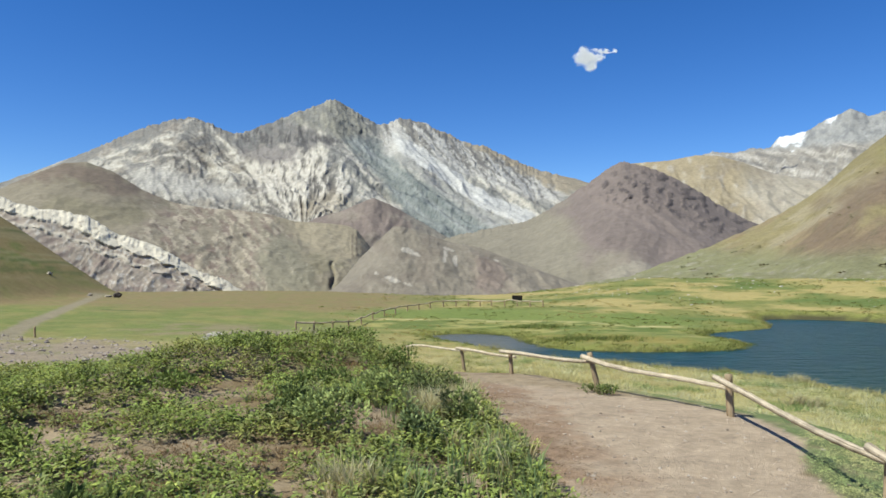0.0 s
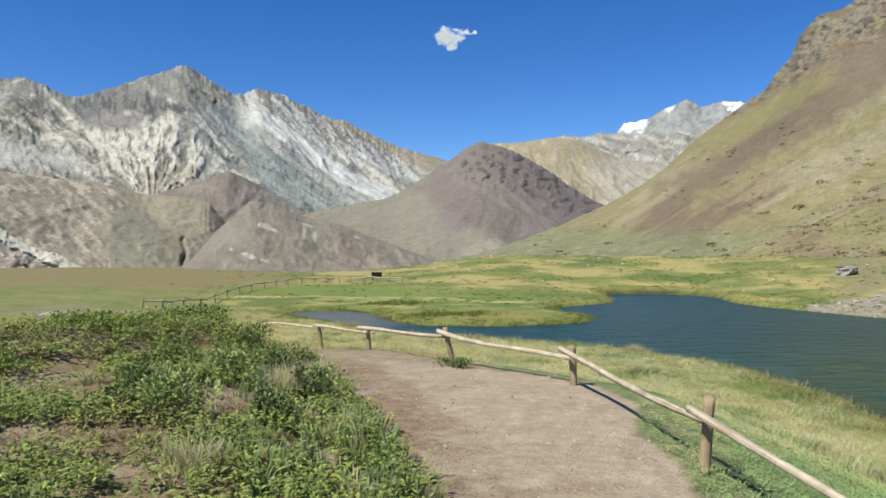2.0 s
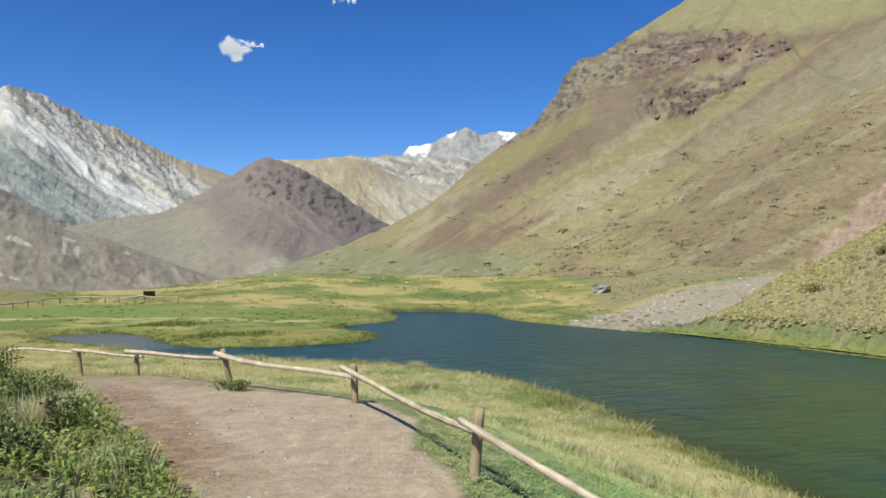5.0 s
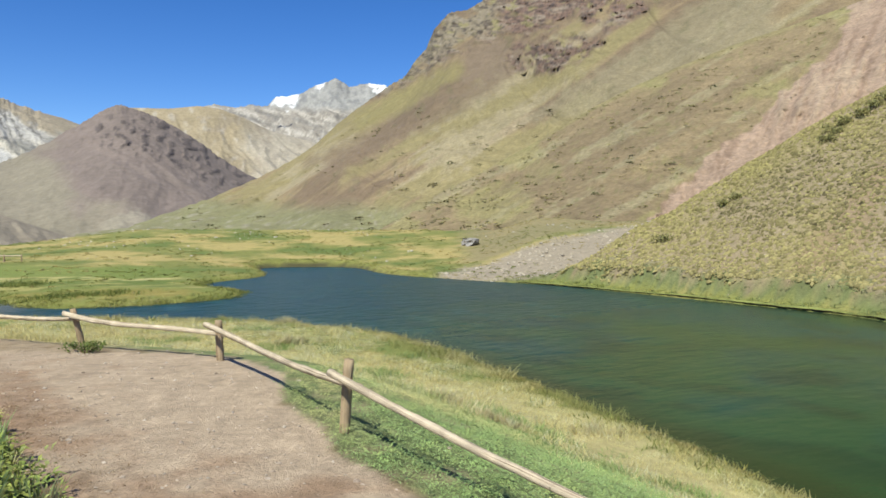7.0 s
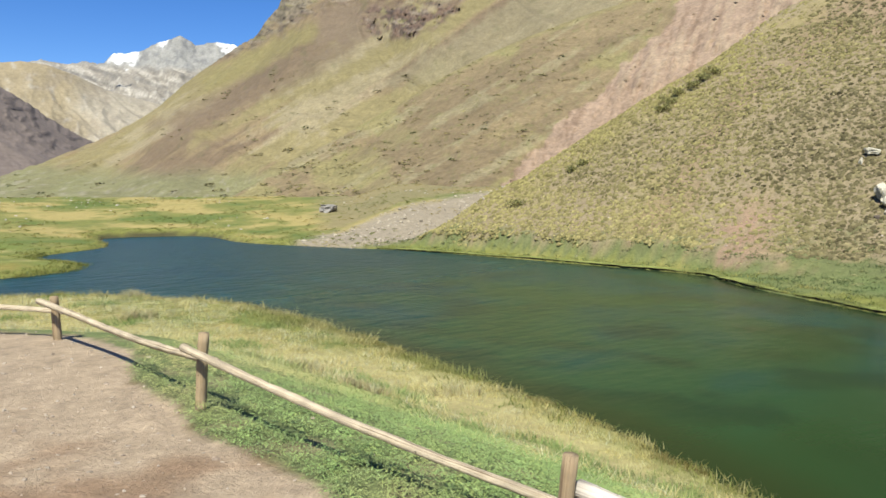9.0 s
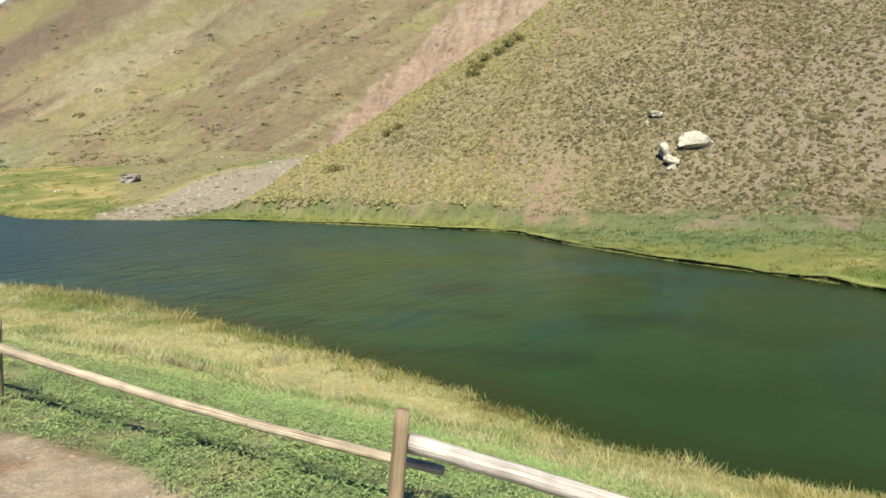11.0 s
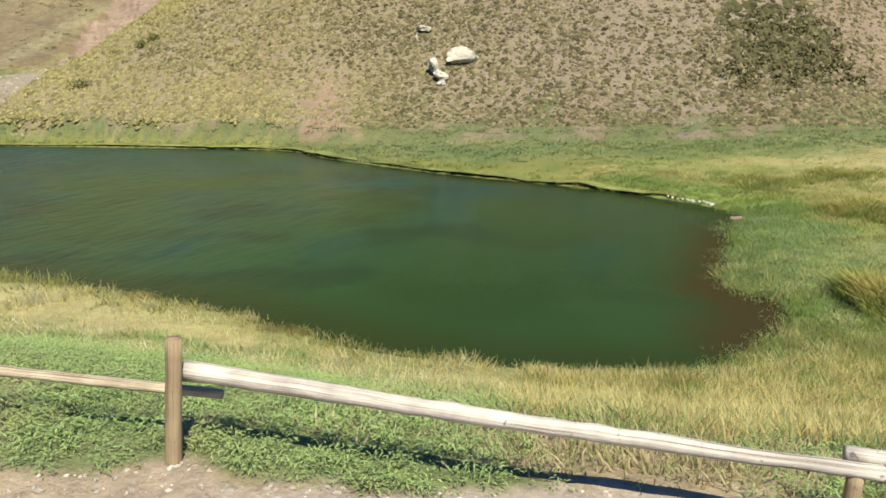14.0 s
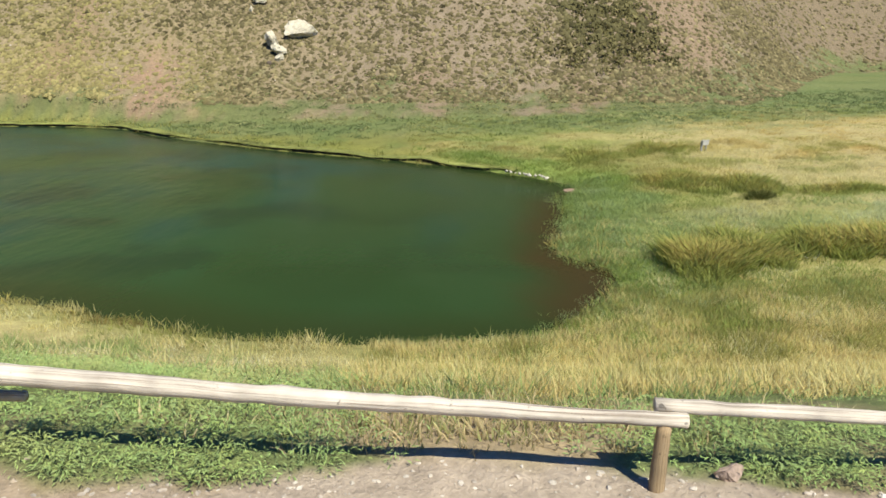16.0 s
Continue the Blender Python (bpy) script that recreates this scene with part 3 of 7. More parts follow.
def main_ribs(A, el):
    """Rock ribs of the main mountain: slanting beds on the left massif, a fan above the bowl, steep bands on the right face."""
    n1, n2 = fbm(A * 0.30, el * 0.45, 4), fbm(A * 1.2 + 2, el * 1.5, 4)
    up = ridged((el - 0.50 * A) * 0.62 + 0.7 * n1 + 0.16 * n2, (A + 0.6 * el) * 0.10 + 0.3 * n1, 5)
    down = ridged((el + 0.85 * A) * 0.66 + 0.6 * n1 + 0.16 * n2, (A - el) * 0.08 + 0.3 * n1, 5)
    k = step(-20.5, -17.0, A + 2.5 * n1)
    left = np.maximum(up * (1 - 0.45 * k), down * (0.5 + 0.5 * k))
    bowl = ridged(np.arctan2(A + 10.8, np.maximum(el - 2.6, 0.05)) * 4.4 + 0.6 * n1 + 0.12 * n2, np.hypot(A + 10.8, el - 2.6) * 0.14 + 0.2 * n1, 5)
    right = ridged((el + 0.80 * A) * 0.62 + 0.5 * n1 + 0.14 * n2, (A - el) * 0.05 + 0.2 * n1, 5)
    wl, wr = step(-13.4, -15.4, A + 1.5 * n1), step(-8.6, -5.6, A + 0.35 * (el - 8) + 1.5 * n1)
    return left * wl + right * wr + bowl * (1 - wl) * (1 - wr), n1, n2


def main_relief(A, F, el, R, Z):
    r, n1, n2 = main_ribs(A, el)
    top = np.interp(A, [-31, -22.6, -19, -15.8, -12, -8.5, -5.2, -3.3, 2, 10], [6, 10.4, 11.5, 10.5, 11.9, 13.3, 11.4, 12, 10, 7])
    crag = ridged(A * 1.3 + 0.2 * el, el * 0.22 + 0.4 * n2, 4) * step(2.4, 0.8, top - el + 1.2 * n1) * step(-17, -15, A)
    smooth = patch(A, el, [(-23.3, 7.2), (-20.6, 7.4), (-15.4, 6.3), (-15.4, 5.2), (-19.4, 5.5), (-22.6, 6)], 0.5, 0.6 * n2)
    smooth = np.maximum(smooth, patch(A, el, SCREE_MAIN, 0.3, 0.25 * n2))
    return (34 * (r - 0.45) + 10 * fbm((A + 0.5 * el) * 2.4 + 4, el * 2.4, 4)) * (1 - 0.85 * smooth) + 22 * crag


SCREE_MAIN = [(-4.2, 11.0), (-2.4, 10.1), (0.3, 8.3), (3.4, 6.2), (7.4, 4.5), (6.5, 3.5), (2.9, 5.1), (-0.6, 7.6), (-3.5, 9.5)]


def col_main(A, V, P, g, h, el):
    r, n1, n2 = main_ribs(A, el)
    n3, n4 = fbm((A + 0.5 * el) * 3.4 + 7, (el - 0.2 * A) * 3.2, 4), fbm(A * 0.8 + 30, el * 2.6 - 0.9 * A, 4)
    w = 0.7 * n1 + 0.4 * n2
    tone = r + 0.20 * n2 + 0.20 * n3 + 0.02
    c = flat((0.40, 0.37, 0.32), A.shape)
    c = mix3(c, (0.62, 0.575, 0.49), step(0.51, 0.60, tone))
    # hollows between ribs darkened: their shadow lines are put into the rock colour
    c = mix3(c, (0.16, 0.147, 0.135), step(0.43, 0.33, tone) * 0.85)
    c = mix3(c, (0.315, 0.275, 0.22), step(0.05, 0.3, n4 + 0.4 * n3) * step(-13, -16, A) * 0.75)
    bowl = patch(A, el, [(-15, 8.6), (-11.2, 9.2), (-7.3, 8.9), (-6.4, 6.3), (-8.1, 4.2), (-11.6, 4), (-14.1, 5.7)], 0.7, w)
    c = mix3(c, (0.66, 0.61, 0.53), bowl * step(0.42, 0.54, tone) * 0.85)
    c = mix3(c, (0.40, 0.345, 0.26), patch(A, el, [(-11.4, 5.2), (-8.6, 6.0), (-6.6, 5.6), (-8.2, 4.2), (-11, 4.1)], 0.4, 0.6 * w) * 0.6)
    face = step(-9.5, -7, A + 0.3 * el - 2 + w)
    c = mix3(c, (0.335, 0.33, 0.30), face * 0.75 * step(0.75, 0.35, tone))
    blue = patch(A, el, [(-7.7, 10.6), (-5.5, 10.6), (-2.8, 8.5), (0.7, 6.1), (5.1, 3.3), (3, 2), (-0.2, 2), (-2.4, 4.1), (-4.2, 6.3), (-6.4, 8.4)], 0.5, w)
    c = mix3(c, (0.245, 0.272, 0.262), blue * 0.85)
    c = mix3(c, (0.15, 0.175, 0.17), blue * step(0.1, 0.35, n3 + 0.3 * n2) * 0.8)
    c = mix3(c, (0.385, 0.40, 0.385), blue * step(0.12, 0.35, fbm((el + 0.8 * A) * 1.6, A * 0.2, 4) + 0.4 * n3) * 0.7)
    c = mix3(c, (0.41, 0.40, 0.375), patch(A, el, [(-4.6, 9.3), (-3.2, 9.2), (2.5, 5.0), (6.0, 3.4), (4.0, 3.2), (0.5, 5.6)], 0.3, 0.4 * w) * 0.8)
    smooth = patch(A, el, [(-23.3, 7.2), (-20.6, 7.4), (-15.4, 6.3), (-15.4, 5.2), (-19.4, 5.5), (-22.6, 6)], 0.5, 0.5 * w)
    c = mix3(c, (0.50, 0.475, 0.43), smooth * 0.8)
    top = np.interp(A, [-6, -4.2, -3.3, -1.5, 2.1, 6.9, 9.6], [11.0, 11.6, 12, 11.6, 10, 8.1, 7.4])
    belt = step(2.9, 1.9, top - el + 0.6 * n1) * step(-5.2, -4.2, A) * step(9.8, 8.6, A)
    teeth = ridged((A + 0.75 * el) * 1.3 + 0.4 * n2, el * 0.12, 4)
    c = mix3(c, (0.58, 0.555, 0.51), belt * 0.9)
    c = mix3(c, (0.235, 0.22, 0.20), belt * step(0.50, 0.60, teeth + 0.25 * n3 + 0.16 * (1.3 - top + el)) * 0.9)
    c = mix3(c, (0.68, 0.665, 0.63), patch(A, el, SCREE_MAIN, 0.12, 0.22 * n2) * 0.95)
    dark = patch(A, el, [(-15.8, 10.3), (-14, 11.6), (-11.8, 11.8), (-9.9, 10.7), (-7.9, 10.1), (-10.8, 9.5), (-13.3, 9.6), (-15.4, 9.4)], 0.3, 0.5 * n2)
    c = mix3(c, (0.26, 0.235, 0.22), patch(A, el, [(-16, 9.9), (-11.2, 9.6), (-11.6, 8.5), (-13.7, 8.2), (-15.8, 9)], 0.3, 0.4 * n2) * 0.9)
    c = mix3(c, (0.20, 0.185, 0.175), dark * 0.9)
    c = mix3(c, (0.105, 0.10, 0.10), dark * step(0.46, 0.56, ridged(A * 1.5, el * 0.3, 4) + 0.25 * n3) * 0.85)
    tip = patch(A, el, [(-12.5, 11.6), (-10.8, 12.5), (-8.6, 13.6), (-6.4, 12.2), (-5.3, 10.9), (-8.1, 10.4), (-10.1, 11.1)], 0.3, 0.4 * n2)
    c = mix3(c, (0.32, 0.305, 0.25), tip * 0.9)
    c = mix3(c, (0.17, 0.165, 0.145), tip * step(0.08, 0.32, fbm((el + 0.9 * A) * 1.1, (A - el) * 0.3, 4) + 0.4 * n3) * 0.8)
    edge = step(-30, -24, A) * step(-18.5, -20.5, A) * step(-0.9, -0.45, el - np.interp(A, [-31.4, -28, -22.6, -19], [6, 7.6, 10.4, 11.5]) + 0.5 * n2)
    c = mix3(c, (0.27, 0.235, 0.20), edge * 0.8)
    tan = step(-1.5, 0.5, A) * step(-0.15, 0.25, el - np.interp(A, [-1.1, 3, 5.2, 7.8, 9.5], [11.3, 9.4, 8.3, 6.9, 6.1]) + 0.5 * n2)
    c = mix3(c, (0.41, 0.35, 0.26), tan)
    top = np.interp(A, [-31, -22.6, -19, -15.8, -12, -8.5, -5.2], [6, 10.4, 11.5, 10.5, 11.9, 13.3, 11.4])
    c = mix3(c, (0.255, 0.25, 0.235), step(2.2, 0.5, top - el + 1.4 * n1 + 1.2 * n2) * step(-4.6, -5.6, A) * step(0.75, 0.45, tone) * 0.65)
    return c * 0.92


def low_relief(A, F, el, R, Z):
    """Shallow washes down a small foothill."""
    n = fbm(A * 0.7 + 2, el * 0.9, 4)
    return 5 * (ridged(A * 0.35 + 0.25 * el + 0.6 * n, el * 0.12, 4) - 0.5) + 2 * fbm(A * 1.3, el * 1.5, 4)


def foot_relief(A, F, el, R, Z):
    """Gullies of the foothill, the fluted bluff at its end and the dark slot of the ravine."""
    n = fbm(A * 0.9 + 4, el * 1.2, 4)
    rough = step(-22.5, -19.5, A + 2.5 * n)
    flute = ridged(A * 1.7, el * 0.10 + 0.3 * n, 3) * patch(A, el, [(-8.0, 3.5), (-6.4, 3.4), (-5.9, 1.0), (-7.4, 1.2)], 0.3, 0.2 * n)
    slot = np.exp(-((A + 8.6 + 0.12 * np.sin(el * 4)) / 0.13) ** 2) * step(0.9, 0.5, el)
    wash = ridged(A * 0.42 + 0.35 * el + 0.5 * n, el * 0.25 + 3, 4)
    return rough * (14 * (wash - 0.5) + 3.5 * fbm(A * 1.6, el * 2.2, 3)) + 9 * flute - 24 * slot + 4 * fbm(A * 1.1, el * 1.3, 4)


def col_foot(A, V, P, g, h, el):
    n1, n2, n3 = fbm(A * 0.35 + 4, el * 0.6, 5), fbm(A * 1.3 + 0.6 * el, el * 1.5, 4), fbm(A * 3.4, el * 4.2, 4)
    c = flat((0.285, 0.25, 0.19), A.shape)
    c = mix3(c, (0.245, 0.22, 0.15), step(-0.1, 0.35, n1) * 0.7)                                     # olive-brown smooth slopes
    c = mix3(c, (0.195, 0.152, 0.125), patch(A, el, [(-31, 6.0), (-27.5, 7.9), (-24, 7.0), (-21, 5.3), (-24, 5.6), (-27.5, 6.6)], 0.4, 0.7 * n2) * 0.85)
    mid = patch(A, el, [(-21, 5.2), (-14, 4.8), (-11.8, 3.6), (-13, 0.5), (-14, -2), (-21, -2), (-24, 1.5)], 0.9, 1.2 * n1 + 0.8 * n2)
    c = mix3(c, (0.30, 0.262, 0.205), mid * 0.9)
    c = mix3(c, (0.235, 0.18, 0.155), mid * step(0.1, 0.25, n2 - 0.3 * n1) * 0.8)
    c = mix3(c, (0.47, 0.415, 0.33), mid * step(0.14, 0.24, fbm((A + 1.0 * el) * 1.7, (el - 0.5 * A) * 0.7 + 3, 4) + 0.35 * n3) * 0.8)
    c = mix3(c, (0.16, 0.125, 0.105), mid * step(0.28, 0.5, fbm((A + 0.9 * el) * 1.5 + 9, (el - 0.5 * A) * 0.8, 4)) * 0.7)
    fan = patch(A, el, [(-13.4, 3.2), (-11.2, 2.0), (-9.6, -1.4), (-13.6, -1.6), (-14.4, 0.4)], 0.5, 0.7 * n2)
    c = mix3(c, (0.265, 0.245, 0.185), fan * 0.9)
    mesa = patch(A, el, [(-13.5, 4.6), (-6.4, 3.8), (-6.0, 1.4), (-8.3, 0.6), (-10.2, 1.8), (-12.4, 3.4)], 0.4, 0.5 * n2)
    c = mix3(c, (0.375, 0.325, 0.235), mesa * 0.85)
    c = mix3(c, (0.20, 0.165, 0.125), patch(A, el, [(-7.5, 3.0), (-6.4, 3.1), (-6.0, 1.2), (-7.2, 1.2)], 0.3, 0.4 * n2) * step(0.50, 0.72, ridged(A * 1.7, el * 0.10 + 0.3 * n2, 3)))
    gash = ridged(A * 0.8 + 0.5 * el + 0.4 * n1, el * 0.14 + 0.4 * n2, 4)
    c = mix3(c, (0.45, 0.40, 0.315), step(0.76, 0.83, gash) * step(-21, -19, A) * 0.8)
    for a, e, u, v in ((-2.3, 1.5, 0.8, 0.22), (0.6, 1.6, 0.8, 0.4), (0.8, 0.7, 0.25, 0.5), (-4.4, -0.5, 0.9, 0.3)):
        c = mix3(c, (0.60, 0.55, 0.47), step(1.15, 0.7, np.hypot((A - a) / u, (el - e) / v) + 2.6 * fbm((A + el) * 1.6, (el - 0.4 * A) * 3.0, 3)) * 0.7)
    c = mix3(c, (0.30, 0.225, 0.19), patch(A, el, [(2.2, 1.8), (5.2, 0.8), (5.6, -1.5), (1.5, -1.5)], 0.5, 0.9 * n2) * 0.7)
    return c * np.array([1.0, 0.985, 0.94])


def col_low(A, V, P, g, h, el):
    n1, n2 = fbm(A * 0.35 + 4, el * 0.6, 5), fbm(A * 1.3 + 0.6 * el, el * 1.5, 4)
    c = mix3(flat((0.27, 0.235, 0.185), A.shape), (0.235, 0.20, 0.16), step(-0.1, 0.35, n1 + 0.3 * n2))
    c = mix3(c, (0.29, 0.25, 0.195), step(1.0, 3.5, A + n1) * 0.8)
    wash = ridged((A + 1.1 * el) * 0.5 + 0.4 * n1, (el - A) * 0.10, 4)
    c = mix3(c, (0.40, 0.355, 0.28), step(0.72, 0.9, wash + 0.2 * n2) * step(-3.0, -4.5, A) * 0.7)
    c = mix3(c, (0.27, 0.205, 0.175), patch(A, el, [(2.4, 1.3), (4.6, 0.9), (5.2, -1.5), (2.6, -1.5)], 0.4, 0.8 * n2) * 0.6)
    for a, e, u, v in ((-2.3, 1.45, 0.8, 0.16), (0.5, 1.75, 0.7, 0.14), (0.15, 1.2, 0.16, 0.5), (1.0, 1.1, 0.16, 0.4), (4.2, 0.9, 0.5, 0.12), (-4.2, -0.5, 1.0, 0.14)):
        c = mix3(c, (0.58, 0.53, 0.45), step(1.1, 0.6, np.hypot((A - a) / u, (el - e + 0.35 * (A - a)) / v) + 1.6 * n2) * 0.75)
    return c


def col_cone(A, V, P, g, h, el):
    n1, n2 = fbm(A * 0.4 + 8, el * 0.6, 4), fbm(A * 1.5 + 3, el * 1.2, 4)
    c = mix3(flat((0.235, 0.19, 0.165), A.shape), (0.29, 0.245, 0.20), step(0, 0.4, n1 + 0.3 * n2))
    return mix3(c, (0.34, 0.31, 0.25), step(-3.5, -1.5, A + n2) * 0.8)


def outcrop_relief(A, F, el, R, Z):
    """Pale beds stand out in blocks."""
    top = np.interp(A, [-31.4, -27.6, -24.4, -20.6, -16.6, -14.7], [5.2, 4.3, 2.9, 1.5, -0.6, -1.7])
    n = fbm(A * 0.9 + 4, el * 1.2, 4)
    block = np.modf(np.abs(np.sin(np.floor(A * 1.7 + 0.6 * n) * 12.9898) * 43758.5453))[0]
    return 7 * step(-1.15, -0.9, el - top + 0.35 * n) * (0.5 + 0.6 * block) + 3 * step(0.16, 0.08, np.abs(el - top + 1.7 + 0.3 * n))


def col_outcrop(A, V, P, g, h, el):
    n1, n2 = fbm(A * 0.9 + 4, el * 1.2, 4), fbm(A * 3.0, el * 3.5, 4)
    c = flat((0.37, 0.31, 0.25), A.shape)
    c = mix3(c, (0.31, 0.245, 0.205), step(0.0, 0.4, n1))
    c = mix3(c, (0.58, 0.53, 0.46), step(0.1, 0.4, n2 - 0.3 * n1))
    top = np.interp(A, [-31.4, -27.6, -24.4, -20.6, -16.6, -14.7], [5.2, 4.3, 2.9, 1.5, -0.6, -1.7])
    c = mix3(c, (0.74, 0.67, 0.54), step(-1.15, -0.9, el - top + 0.35 * n1))
    c = mix3(c, (0.62, 0.55, 0.45), step(0.22, 0.1, np.abs(el - top + 1.7 + 0.3 * n1)) * step(-20, -22, A) * 0.9)
    return mix3(c, (0.27, 0.23, 0.20), step(0.30, 0.5, n2 + 0.5 * n1) * 0.6)


PURPLE_CRAG = [(12.4, 7.2), (14.5, 8.0), (18, 7.2), (21.5, 4.8), (24.0, 3.0), (20.5, 2.9), (17, 4.4), (13.6, 5.0), (11.6, 5.6)]


def purple_relief(A, F, el, R, Z):
    lumps = np.maximum(fbm(A * 1.7 + 3, el * 1.9, 4), 0) * 26
    return lumps * patch(A, el, PURPLE_CRAG, 0.8, 1.2 * fbm(A * 0.7, el * 0.7, 3)) + 6 * fbm(A * 0.8, el * 0.5, 4)


def col_purple(A, V, P, g, h, el):
    n1, n2 = fbm(A * 0.4 + 8, el * 0.6, 4), fbm(A * 1.7 + 3, el * 1.9, 4)
    c = flat((0.222, 0.180, 0.160), A.shape)
    c = mix3(c, (0.255, 0.205, 0.18), step(-0.1, 0.3, fbm((el + 0.5 * A) * 0.8, A * 0.1, 4)) * 0.6)
    c = mix3(c, (0.29, 0.25, 0.195), step(1.6, 0.4, el + 1.2 * n1 - 0.10 * (A - 12)) * step(17, 12, A))
    c = mix3(c, (0.275, 0.245, 0.185), step(11.6, 8.2, A + 0.7 * (el - 4) + 2 * n1) * 0.95)
    c = mix3(c, (0.34, 0.31, 0.24), patch(A, el, [(13.0, 0.2), (15.0, 1.0), (16.3, 0.3), (15.5, -1.2), (12.5, -1.2)], 0.3, 0.5 * n2) * 0.6)
    crag = patch(A, el, PURPLE_CRAG, 0.6, 1.2 * fbm(A * 0.7, el * 0.7, 3))
    return mix3(c, (0.10, 0.083, 0.08), step(0.06, 0.28, n2 + 0.3 * fbm(A * 3.4, el * 3, 3)) * crag * 0.8)


def col_tan(A, V, P, g, h, el):
    n1, n2 = fbm(A * 0.4 + 1, el * 0.6, 4), fbm(A * 1.5 + 5, el * 1.5, 4)
    c = flat((0.37, 0.305, 0.20), A.shape)
    c = mix3(c, (0.41, 0.345, 0.24), step(0.1, 0.5, n1 + n2) * 0.7)
    c = mix3(c, (0.58, 0.54, 0.46), step(0.25, 0.5, n2 + 0.4 * g) * 0.6)
    c = mix3(c, (0.44, 0.40, 0.335), step(21.5, 24, A + n1) * 0.7)
    return mix3(c, (0.31, 0.26, 0.2), step(0.2, 0.6, n2 - n1) * 0.5)


def col_snowy(A, V, P, g, h, el):
    n1, n2 = fbm(A * 0.6 + 2, el * 0.9, 4), fbm(A * 1.8 + 5, el * 2.0, 4)
    c = flat((0.36, 0.355, 0.34), A.shape)
    c = mix3(c, (0.25, 0.25, 0.25), step(0.0, 0.4, n2 + 0.4 * g))
    low = step(9.0, 8.4, el + 0.4 * n1)
    c = mix3(c, (0.33, 0.30, 0.26), low)
    c = mix3(c, (0.48, 0.45, 0.40), step(0.15, 0.4, n2 + 0.3 * n1) * low)
    bed = fbm(A * 0.35 + 0.3 * n2, (el + 0.25 * A) * 2.6, 4)
    c = mix3(c, (0.20, 0.19, 0.18), step(0.1, 0.3, bed) * 0.7 * low)
    c = mix3(c, (0.60, 0.56, 0.50), step(0.15, 0.35, -bed) * 0.6 * low)
    snow = step(1.1, 0.7, np.abs(A - 25.6) + 0.5 * n2) * step(0.895, 0.93, V + 0.14 * n2)
    snow = np.maximum(snow, step(0.9, 0.6, np.abs(A - 32.7)) * step(0.95, 0.97, V + 0.1 * n2))
    snow = np.maximum(snow, step(0.45, 0.25, np.abs(A - 28.1 + 6 * (0.97 - V))) * step(0.965, 0.98, V + 0.06 * n2) * 0.9)
    return mix3(c, (0.90, 0.91, 0.93), snow)


BAND_TOP = [(41.0, 18.2), (46, 17.4), (52.3, 16.9), (53.2, 15.6), (50.1, 14.6), (47.8, 15.5), (46, 14.8), (42.2, 14.0)]
BAND_LOW = [(42.2, 13.3), (45.8, 14.1), (48.1, 14.2), (50.4, 13.6), (48.5, 12.4), (46.3, 11.6), (44.9, 11.4), (43.3, 11.9)]
CRAG = [(31, 8.9), (33, 11.5), (36, 15.5), (38.2, 17.5), (41.8, 18), (42.4, 14.2), (40.6, 14.0), (39.2, 13.4), (36.8, 12.0), (34.5, 10.6)]
SCREE = [(39.3, 11.3), (39.2, 13.4), (40.8, 14.3), (44.8, 13.6), (44.3, 11.2)]


def cliff_mask(A, el, n):
    """Where the rock bands stand out of the big hillside."""
    m = np.maximum(np.maximum(patch(A, el, BAND_TOP, 0.35, 0.7 * n), patch(A, el, BAND_LOW, 0.3, 0.5 * n)), patch(A, el, CRAG, 0.35, 0.6 * n))
    gap = step(-0.42, -0.12, fbm(A * 0.55 + 9, el * 0.9, 4) + 0.35 * n - 0.02)
    return np.clip(m, 0, 1) * gap


def big_relief(A, F, el, R, Z):
    """Stepped beds and broken blocks where the cliffs stand out; shallow furrows down the grass slopes."""
    n = fbm(A * 0.7, el * 1.1, 4)
    m = cliff_mask(A, el, n)
    tilt = el + 0.10 * (A - 42) + 0.35 * n
    level = tilt * 2.1
    ledge = (level - np.floor(level)) ** 0.5
    block = np.floor(A * 1.9 + 1.2 * fbm(A * 0.8, el * 1.2, 3) + 0.37 * np.floor(level))
    jut = np.modf(np.abs(np.sin(block * 12.9898 + np.floor(level) * 78.233)) * 43758.5453)[0]
    broken = fbm(A * 2.2 + 5, el * 3.0, 5)
    furrow = fbm((el - 0.55 * A) * 0.8 + 0.4 * n, A * 0.07, 4)
    return m * (2.0 + 2.6 * (1 - ledge) + 2.2 * jut + 5.5 * broken) + 3.2 * furrow * step(1.0, 3.0, el) * (1 - m)


